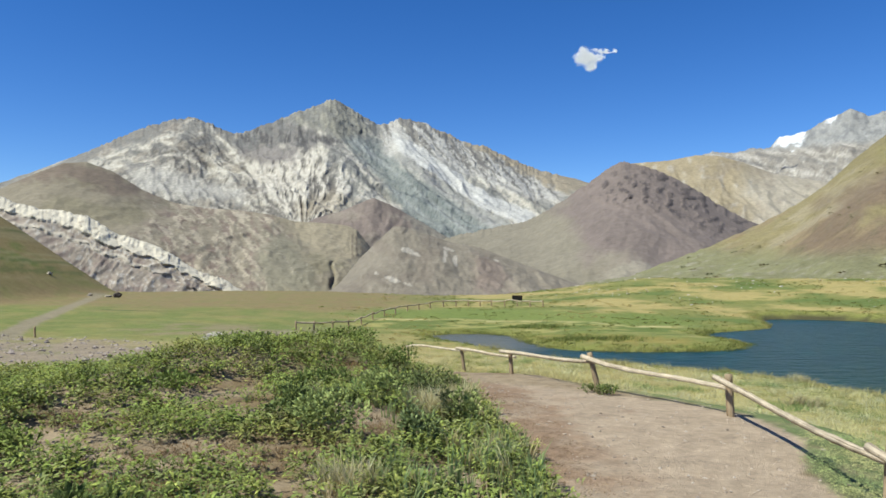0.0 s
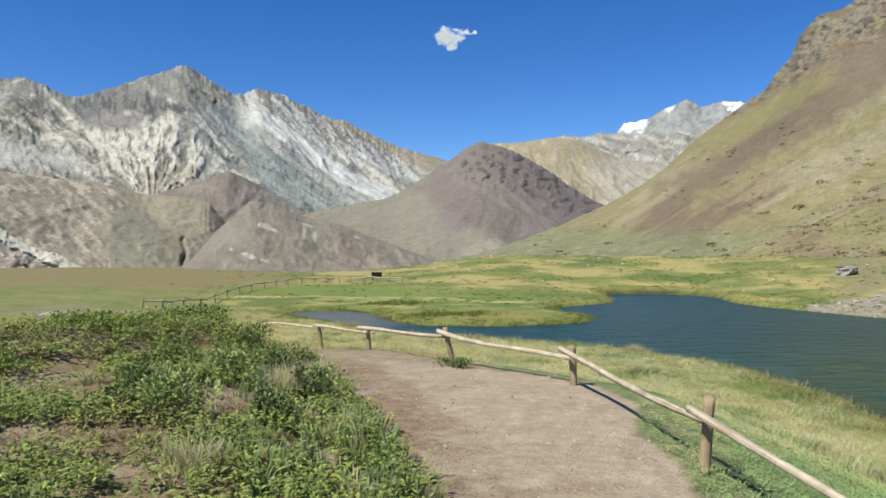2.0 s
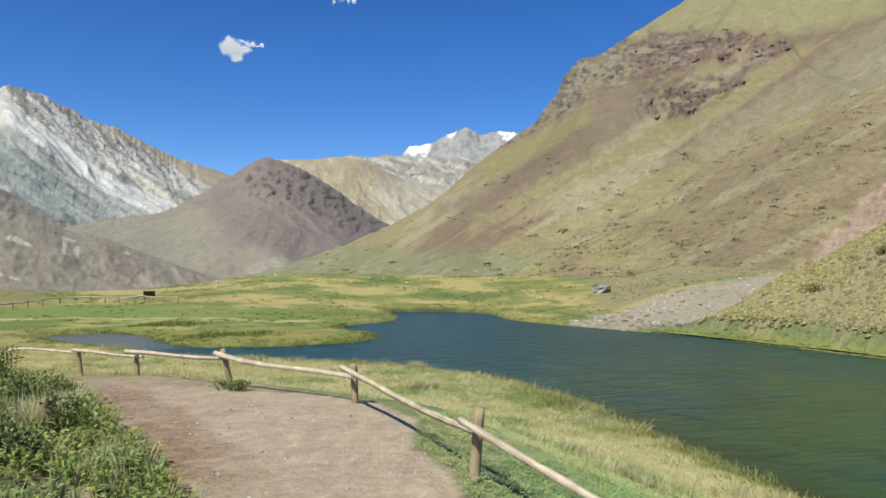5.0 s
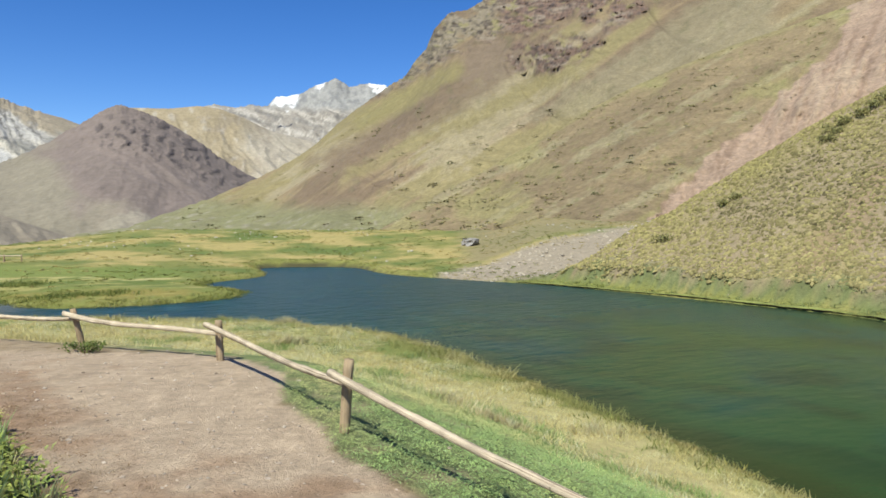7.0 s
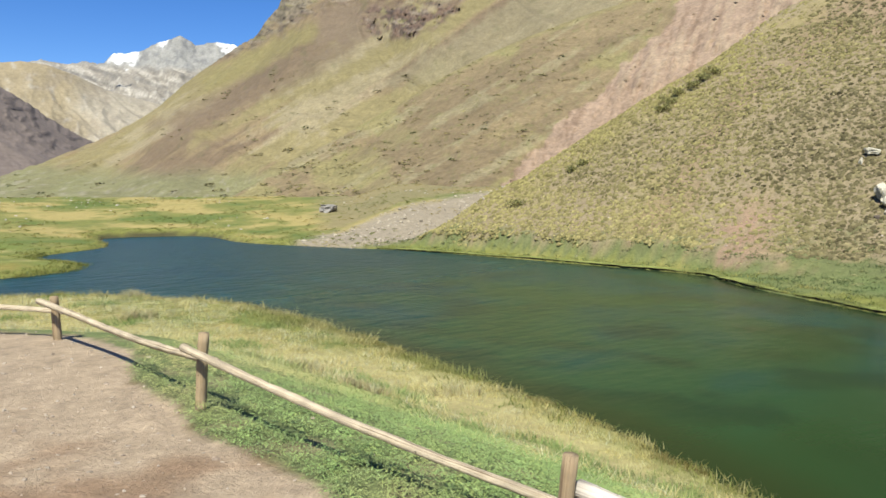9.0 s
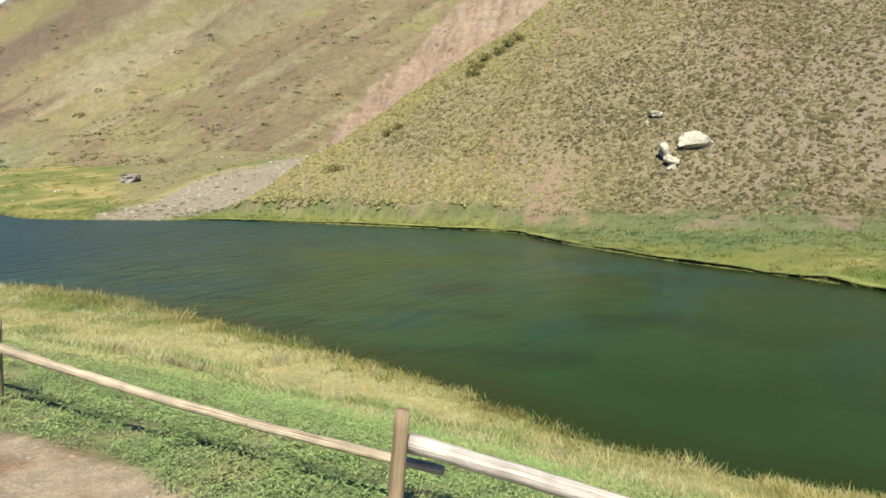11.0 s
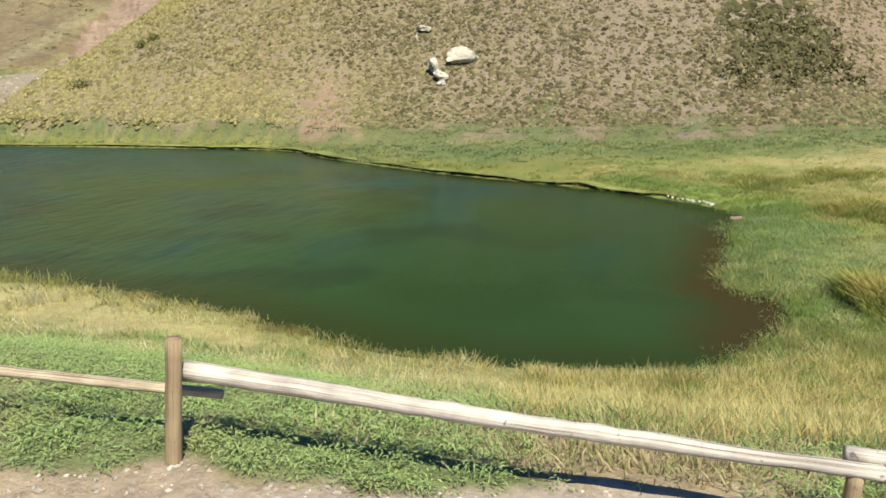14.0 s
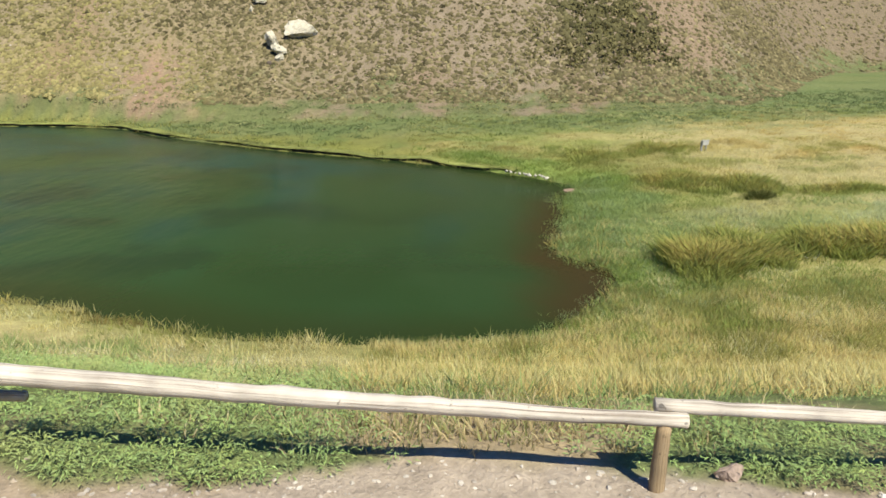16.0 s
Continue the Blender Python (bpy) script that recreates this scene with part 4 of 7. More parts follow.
def col_big(A, V, P, g, h, el):
    q = el - 0.62 * A                                                                  # constant along the fall lines
    n1, n2, n3 = fbm(A * 0.12 + 2, el * 0.25, 4), fbm(A * 0.9, el * 1.1, 4), fbm(A * 2.5, el * 4, 3)
    w = 0.8 * n2 + 0.8 * n1
    streak = fbm(q * 0.5 + 0.3 * n1 + 3.3, A * 0.06, 4)
    c = flat((0.305, 0.232, 0.132), A.shape)
    c = mix3(c, (0.30, 0.256, 0.122), step(0.02, 0.18, streak + 0.1 * n2) * 0.9)
    c = mix3(c, (0.205, 0.150, 0.098), step(0.03, 0.18, -streak + 0.2 * n1) * 0.8)
    c = mix3(c, (0.40, 0.34, 0.22), step(0.15, 0.4, fbm(q * 0.9 + 9, A * 0.06, 3) + 0.25 * n2) * 0.6)
    c = mix3(c, (0.225, 0.168, 0.108), patch(A, el, [(40, 11.5), (43.5, 11.6), (42, 10.2), (36.8, 7.4), (30, 4.0), (27, 4.6), (30, 6.6), (36.2, 9.7)], 0.7, w) * 0.85)
    c = mix3(c, (0.30, 0.255, 0.122), patch(A, el, [(50, 13.5), (54, 16.4), (54, 15), (48.7, 11.6), (44, 9.4), (36, 6.0), (30, 3.2), (30, 4.0), (37, 7.4), (42, 10.0)], 0.5, 0.7 * w) * 0.85)
    c = mix3(c, (0.295, 0.258, 0.112), patch(A, el, [(34.5, 10.6), (39.4, 12.6), (39.6, 11.6), (36.2, 9.7), (31, 7.0), (31, 8.2)], 0.4, 0.6 * w) * 0.8)
    c = mix3(c, (0.305, 0.265, 0.16), patch(A, el, [(44, 8.0), (50, 11.8), (56, 15.6), (62, 18), (62, 13), (50, 8.5)], 0.6, w) * 0.75)
    c = mix3(c, (0.315, 0.28, 0.138), step(16.6, 17.6, el + n1))
    c = mix3(c, (0.42, 0.37, 0.25), step(0.3, 0.55, n2 + 0.3 * n3) * step(16, 18, el) * 0.5)
    c = mix3(c, (0.245, 0.255, 0.125), step(1.9, 0.5, el + 0.9 * n1) * 0.75)
    c = mix3(c, (0.45, 0.40, 0.33), step(1.4, 0.2, el + n1) * step(0.2, 0.45, n3) * 0.4)
    c = mix3(c, (0.17, 0.16, 0.08), step(0.38, 0.55, n2 - 0.3 * streak) * 0.4)
    c = mix3(c, (0.25, 0.19, 0.128), patch(A, el, SCREE, 0.5, w) * 0.9)
    m = cliff_mask(A, el, fbm(A * 0.7, el * 1.1, 4))
    rock = mix3(flat((0.215, 0.145, 0.112), A.shape), (0.27, 0.228, 0.16), patch(A, el, CRAG, 0.8, w))
    rock = mix3(rock, (0.175, 0.12, 0.09), patch(A, el, BAND_LOW, 0.5, w) * 0.8)
    beds = fbm(A * 0.5 + 0.4 * n2, el * 3.2 + 0.6 * n2, 4)
    rock = mix3(rock, (0.34, 0.295, 0.23), step(0.1, 0.4, beds) * 0.6)
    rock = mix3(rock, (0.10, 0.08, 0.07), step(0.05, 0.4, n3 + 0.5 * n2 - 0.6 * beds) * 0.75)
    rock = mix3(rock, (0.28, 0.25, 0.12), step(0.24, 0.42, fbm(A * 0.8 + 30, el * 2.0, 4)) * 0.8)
    # dark level streaks: shade under the ledges, put into the rock colour
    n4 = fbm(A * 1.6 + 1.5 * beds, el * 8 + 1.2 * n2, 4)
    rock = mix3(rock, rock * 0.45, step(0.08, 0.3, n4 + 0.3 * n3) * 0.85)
    return mix3(c * np.array([0.92, 0.92, 0.95]) * (1 + 0.12 * step(9, 5, el))[..., None], rock, m)


def RED_EDGE(el):
    return np.interp(el, [0, 1.5, 3, 4.2, 5.9, 7.4, 9.4, 10.8, 12.2, 14], [53.4, 54.6, 55.8, 57.3, 58.6, 61.4, 62.6, 64.4, 66.0, 66.5])


def spur_relief(A, F, el, R, Z):
    n = fbm(A * 1.0, el * 1.3, 4)
    bare = step(-0.9, 0.9, A - RED_EDGE(el) + 0.5 * n)
    flute = ridged((A - 0.35 * el) * 0.85 + 0.3 * n, el * 0.10, 4)
    return bare * (5.0 * flute * step(5, 8, el) + 1.4 * fbm(A * 2.2, el * 2.6, 4) - 2.4) + 1.1 * fbm((el - 0.5 * A) * 0.9, A * 0.1, 4)


def col_spur(A, V, P, g, h, el):
    z = P[..., 2]
    q = el - 0.55 * A
    n1, n2, n3 = fbm(A * 0.15 + 6, el * 0.3, 4), fbm(A * 1.0, el * 1.3, 4), fbm(A * 3.0, el * 4.5, 3)
    c = flat((0.30, 0.225, 0.135), A.shape)
    c = mix3(c, (0.325, 0.275, 0.135), step(0.0, 0.4, n1 + 0.5 * fbm(q * 0.4, A * 0.08, 3) + 0.3 * n2))
    c = mix3(c, (0.235, 0.175, 0.11), step(0.05, 0.3, fbm(q * 0.55 + 7, A * 0.05, 3)) * 0.6)
    c = mix3(c, (0.39, 0.34, 0.21), step(0.2, 0.4, fbm(q * 0.8 + 2, A * 0.09, 3) + 0.3 * n2) * 0.5)
    c = mix3(c, (0.32, 0.285, 0.13), step(0.93, 0.985, V + 0.03 * n2) * 0.5)
    c = mix3(c, (0.20, 0.20, 0.08), step(0.30, 0.5, n3 + 0.3 * n2) * 0.55)
    cut = RED_EDGE(el)
    red = mix3(flat((0.40, 0.292, 0.215), A.shape), (0.30, 0.21, 0.152), step(0, 0.4, fbm(A * 2.0 - 0.6 * el, el * 0.3, 3) + 0.4 * n3))
    red = mix3(red, (0.46, 0.36, 0.255), step(0.45, 0.75, ridged((A - 0.35 * el) * 0.85 + 0.3 * n2, el * 0.10, 4)) * step(5, 8, el) * 0.6)
    return mix3(c * np.array([0.97, 1.0, 0.97]), red, step(-0.15, 0.15, A - cut + 0.7 * n2))


CREST_MAIN = [(-40, 4.5, 3300), (-31.4, 6.0, 3300), (-28, 7.6, 3300), (-25.6, 8.8, 3300), (-22.6, 10.4, 3300), (-21.1, 11.0, 3300), (-19.1, 11.5, 3300), (-16.5, 10.5, 3250),
              (-15.4, 10.5, 3250), (-12.1, 11.9, 3200), (-10.3, 12.6, 3200), (-9.2, 13.15, 3200), (-8.4, 13.3, 3200), (-7.7, 12.9, 3200), (-5.1, 11.4, 3250), (-4.2, 11.6, 3300), (-3.3, 12.0, 3300),
              (-1.5, 11.6, 3300), (2.1, 10.0, 3350), (3.4, 9.8, 3350), (6.9, 8.1, 3400), (9.6, 7.4, 3400), (12, 6.6, 3400), (20, 5, 3400)]
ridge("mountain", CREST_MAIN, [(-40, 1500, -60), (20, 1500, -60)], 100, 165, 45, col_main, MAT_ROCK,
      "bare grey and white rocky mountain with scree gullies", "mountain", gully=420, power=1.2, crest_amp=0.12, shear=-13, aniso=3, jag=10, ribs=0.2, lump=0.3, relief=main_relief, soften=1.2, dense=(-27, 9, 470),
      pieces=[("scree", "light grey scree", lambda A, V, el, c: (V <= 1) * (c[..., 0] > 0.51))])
CREST_FOOT = [(-40, 4.0, 1500), (-31.4, 5.6, 1500), (-29.3, 6.8, 1540), (-27.6, 7.6, 1570), (-26.2, 7.8, 1580), (-24.4, 7.2, 1560), (-22.5, 6.0, 1520), (-20.6, 5.2, 1480), (-18.2, 4.8, 1450),
              (-15.8, 4.7, 1450), (-13.3, 4.4, 1400), (-11.6, 3.9, 1400), (-9.0, 3.8, 1400), (-7.4, 3.6, 1400), (-6.8, 3.35, 1390), (-6.1, 2.5, 1380), (-5.0, 1.0, 1370), (-3.8, -0.6, 1360), (1, -2.5, 1360)]
ridge("foothill", CREST_FOOT, [(-40, 800, -60), (1, 800, -60)], 380, 112, 9, col_foot, MAT_SLOPE,
      "brown eroded foothill below the mountain", "hill", gully=190, power=1.0, crest_amp=0.15, seed=3, relief=foot_relief, soften=3.0,
      pieces=[("bluff", "tan fluted soil bluff", lambda A, V, el, c: (V <= 1) * patch(A, el, [(-13.5, 4.6), (-6.0, 4.2), (-5.6, 1.4), (-8.3, 0.6), (-10.2, 1.8), (-12.4, 3.4)], 0.3, 0.3 * fbm(A, el, 3)))])
ridge("foothill", [(-13, 2.5, 1900), (-9.9, 4.2, 1900), (-8.1, 4.7, 1900), (-5.5, 5.8, 1900), (-4.2, 5.3, 1900), (-1.1, 3.6, 1900), (3, 1.0, 1900), (6, -1, 1900)], [(-13, 1500, -60), (6, 1500, -60)],
      180, 60, 14, col_cone, MAT_SLOPE, "small purple-brown cone-shaped foothill", "hill", gully=90, power=1.0, crest_amp=0.1, seed=5, relief=low_relief)
ridge("foothill", [(-9, -1.8, 960), (-8.1, -0.9, 960), (-6.4, 1.2, 960), (-3.9, 3.55, 960), (-3.3, 3.6, 960), (-1.1, 2.9, 960), (0.7, 2.3, 960), (2.9, 1.9, 960), (6, 0.7, 960), (12, -1.5, 960)], [(-9, 720, -60), (12, 720, -60)],
      220, 80, 7, col_low, MAT_SLOPE, "low grey-brown eroded foothill", "hill", gully=110, power=1.0, crest_amp=0.1, seed=8, relief=low_relief,
      pieces=[("bare_slope", "reddish bare soil slope", lambda A, V, el, c: (V <= 1) * patch(A, el, [(2.2, 2.4), (5.2, 1.6), (6.6, -4), (1.0, -4)], 0.3, 0.4 * fbm(A, el, 3)))])
CREST_PURPLE = [(-2, 1.9, 1750), (1.0, 2.85, 1750), (2.9, 3.25, 1750), (4.6, 3.62, 1750), (6.2, 3.85, 1750), (7.3, 4.3, 1750), (8.7, 5.1, 1750), (11.3, 6.8, 1750), (12.6, 7.8, 1750), (13.8, 8.4, 1750), (15.1, 8.1, 1750), (16.3, 7.7, 1750),
                (17.9, 6.9, 1750), (19.5, 5.9, 1750), (21.1, 4.7, 1750), (22.6, 3.8, 1750), (23.6, 3.4, 1750), (25.6, 1.6, 1750), (29, -1, 1750)]
ridge("mountain", CREST_PURPLE, [(-2, 900, -60), (29, 900, -60)], 320, 120, 8, col_purple, MAT_SLOPE,
      "dark purple-brown pyramid-shaped mountain", "mountain", gully=160, power=1.1, jag=4, crest_amp=0.15, seed=11, relief=purple_relief, soften=1.6,
      pieces=[("crag", "dark broken rock crags", lambda A, V, el, c: (V <= 1) * patch(A, el, PURPLE_CRAG, 0.3, 0.6 * fbm(A * 0.7, el * 0.7, 3)))])
ridge("mountain", [(11.6, 5.6, 2500), (12.8, 7.3, 2500), (14.3, 8.2, 2500), (17.2, 8.3, 2500), (19.2, 8.6, 2500), (20.7, 8.5, 2500), (22.5, 7.9, 2500), (24.5, 7.0, 2500), (27, 6.4, 2500), (31, 5.5, 2500)], [(11.6, 1900, 0), (31, 1900, 0)],
      240, 80, 16, col_tan, MAT_SLOPE, "tan bare mountain ridge", "mountain", gully=120, power=1.0, crest_amp=0.1, seed=14,
      pieces=[("pale_stratum", "pale rock bed", lambda A, V, el, c: (V <= 1) * (A > 22))])
CREST_SNOW = [(15, 7.5, 4300), (19.2, 8.5, 4300), (20.4, 8.8, 4300), (21.9, 8.6, 4300), (23.2, 8.9, 4300), (24.2, 8.8, 4300), (24.9, 9.5, 4300), (26.6, 9.8, 4300), (27.9, 10.5, 4300), (29.4, 11.1, 4300),
              (30.5, 10.5, 4300), (32, 10.8, 4300), (33.3, 10.6, 4300), (36, 9.5, 4300), (42, 8, 4300)]
ridge("mountain", CREST_SNOW, [(15, 3000, 60), (42, 3000, 60)], 230, 84, 45, col_snowy, MAT_ROCK,
      "high grey rock massif with snow patches", "mountain", gully=180, power=1.2, jag=9, back=0.25, crest_amp=0.12, seed=17,
      pieces=[("snowfield", "white snow patch", lambda A, V, el, c: c[..., 0] > 0.7)])
CREST_BIG = [(11, -1.6, 420), (13.6, -0.7, 430), (16.2, 0.4, 460), (19.8, 1.7, 500), (23.7, 3.5, 540), (26, 4.8, 560), (27.8, 6.0, 570), (29.5, 7.6, 580), (30.7, 8.6, 580), (32, 9.5, 580), (33.5, 10.6, 580),
             (34.6, 11.2, 580), (35.5, 12.4, 580), (36.4, 13.4, 580), (37.0, 14.8, 580), (38.2, 16.0, 580), (39.6, 16.2, 580), (41.4, 17.2, 590), (44.5, 18.9, 600), (50, 21.5, 600), (58, 24, 600), (75, 25, 600), (95, 22, 600)]
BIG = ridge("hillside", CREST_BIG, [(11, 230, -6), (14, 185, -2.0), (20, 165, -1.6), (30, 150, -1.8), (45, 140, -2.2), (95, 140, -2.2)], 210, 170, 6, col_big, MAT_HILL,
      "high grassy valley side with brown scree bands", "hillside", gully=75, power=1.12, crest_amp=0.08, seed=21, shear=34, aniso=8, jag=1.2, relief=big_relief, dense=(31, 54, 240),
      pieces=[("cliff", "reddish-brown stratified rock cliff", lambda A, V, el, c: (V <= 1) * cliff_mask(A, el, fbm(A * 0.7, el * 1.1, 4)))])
CREST_SPUR = [(30, -2.0, 165), (34, 0.5, 180), (38.5, 3.0, 190), (42.9, 5.2, 200), (47.2, 7.6, 210), (49.3, 8.9, 215), (52.2, 10.3, 220), (55.5, 11.6, 225), (59.4, 12.9, 230), (63, 13.8, 235), (67.5, 14.9, 240), (75, 17, 240), (95, 18, 240)]
SPUR = ridge("hillside", CREST_SPUR, [(30, 150, -4), (34, 130, -2.8), (42, 110, -2.6), (50, 92, -2.6), (95, 92, -2.6)], 330, 118, 2.4, col_spur, MAT_HILL,
      "grassy spur with a bare red soil gully", "hillside", gully=34, power=1.05, crest_amp=0.1, seed=25, shear=24, aniso=5, relief=spur_relief,
      pieces=[("gully", "bare red eroded soil", lambda A, V, el, c: (V <= 1) * step(-0.2, 0.2, A - RED_EDGE(el) + 0.7 * fbm(A * 1.0, el * 1.3, 4)))])
ridge("rock_outcrop", [(-40, 6.0, 800), (-31.4, 5.2, 800), (-30.4, 4.7, 790), (-29.0, 4.4, 780), (-27.6, 4.3, 780), (-25.9, 3.9, 770), (-24.4, 2.9, 760), (-22.5, 2.3, 750), (-20.6, 1.5, 740), (-18.6, 0.1, 730), (-16.6, -0.6, 720),
      (-14.7, -1.7, 710), (-13, -3, 700)], [(-40, 640, -45), (-13, 640, -45)], 360, 70, 3.2, col_outcrop, MAT_SLOPE,
      "pale tilted rock strata above a stony slope", "outcrop", gully=22, power=0.9, jag=1.6, crest_amp=0.5, back=0.1, seed=31, relief=outcrop_relief,
      pieces=[("pale_stratum", "pale cream rock bed", lambda A, V, el, c: c[..., 0] > 0.6)])


def make_bank_edge():
    """The undercut earth edge of the far shores."""
    mat = surface("wet_bank_earth", color=(0.10, 0.08, 0.055), grain=((6, 0.4), (30, 0.3)), bump=0.8, bump_scale=8, bump_depth=0.08)
    top = surface("bank_turf", color=(0.25, 0.275, 0.085), grain=((0.3, 0.4), (2, 0.25), (14, 0.3)), bump=0.8, bump_scale=9, bump_depth=0.06)
    fine = spline(SHORE[::2], 8)
    keep = (fine[:, 0] > 27.5) & (fine[:, 1] < 45) & (fine[:, 1] > -4.2)
    line = fine[keep]
    d = np.gradient(line, axis=0)
    nrm = np.stack([-d[:, 1], d[:, 0]], 1) / np.linalg.norm(d, axis=1)[:, None]
    t = np.arange(len(line))
    w = 0.36 * fbm(t * 0.06, t * 0.0, 5) + 0.05
    h = 0.13 + 0.14 * fbm(t * 0.10 + 9, t * 0.0 + 3, 5)
    base = line - nrm * (w[:, None] - 0.1)
    rows = []
    for off, z in ((0.10, LAKE_Z - 0.3), (0.10, LAKE_Z - 0.02), (0.04, LAKE_Z + h * 0.75), (-0.04, LAKE_Z + h), (0.12, LAKE_Z + h + 0.05), (1.6, LAKE_Z + 0.22 + 0 * h)):
        q = base + nrm * off
        rows.append(np.stack([q[:, 0], q[:, 1], np.broadcast_to(z, len(line))], 1))
    P = np.stack(rows, 1)
    c = flat((0.1, 0.1, 0.1), P.shape[:2])
    ob = grid_mesh("bank", P, c, mat)
    ob.data.materials.append(top)
    m = P.shape[1] - 1
    ob.data.polygons.foreach_set("material_index", np.tile((np.arange(m) >= 3).astype(np.int32), P.shape[0] - 1))
    return tagged(ob, "dark undercut earth bank with turf along the lake shore", "bank", kind="structure")


make_bank_edge()

# ---------------------------------------------------------------- building blocks for things
def part(name, verts, faces, material, parent, label="", color=None, smooth=True):
    ob = array_mesh(name, np.asarray(verts, float), np.asarray(faces, int), material, color, smooth)
    if parent is not None:
        ob.parent = parent
        ob.matrix_parent_inverse = parent.matrix_world.inverted()
    if label:
        ob["label"] = label
    return ob


def empty_at(name, x, y, z, label, category, group=""):
    ob = new(name)
    ob.location = (x, y, z)
    ob.empty_display_size = 0.2
    ob.matrix_world = Matrix.Translation((x, y, z))
    return tagged(ob, label, category, group)


def ground_z(x, y):
    x, y = np.atleast_1d(np.asarray(x, float)), np.atleast_1d(np.asarray(y, float))
    return land(x, y)[0]


def tube(points, radii, sides=10, wob=0.08, seed=0, cap=True):
    """A round log along points, with uneven radius and closed ends."""
    rs = np.random.RandomState(seed)
    p, n = np.asarray(points, float), len(points)
    d = np.gradient(p, axis=0)
    d /= np.linalg.norm(d, axis=1)[:, None]
    ref = np.where(np.abs(d[:, 2:3]) > 0.9, [[1.0, 0, 0]], [[0, 0, 1.0]])
    u = np.cross(d, ref)
    u /= np.linalg.norm(u, axis=1)[:, None]
    w = np.cross(d, u)
    a = np.arange(sides) * 2 * np.pi / sides
    shape = 1 + wob * rs.randn(sides)[None] * 0.6 + wob * rs.randn(n, 1) * 0.5 + wob * 0.25 * rs.randn(n, sides)
    r = np.asarray(radii, float)[:, None] * shape
    v = p[:, None] + u[:, None] * (np.cos(a)[None] * r)[..., None] + w[:, None] * (np.sin(a)[None] * r)[..., None]
    verts = v.reshape(-1, 3)
    i, j = np.meshgrid(np.arange(n - 1), np.arange(sides), indexing="ij")
    k = (j + 1) % sides
    q = np.stack([i * sides + j, (i + 1) * sides + j, (i + 1) * sides + k, i * sides + k], -1).reshape(-1, 4)
    tris = np.concatenate([q[:, [0, 1, 2]], q[:, [0, 2, 3]]])
    if cap:
        c = len(verts)
        verts = np.concatenate([verts, [p[0] - d[0] * 0.004, p[-1] + d[-1] * 0.004]])
        jj = np.arange(sides)
        kk = (jj + 1) % sides
        tris = np.concatenate([tris, np.stack([np.full(sides, c), jj, kk], 1), np.stack([np.full(sides, c + 1), (n - 1) * sides + kk, (n - 1) * sides + jj], 1)])
    return verts, tris


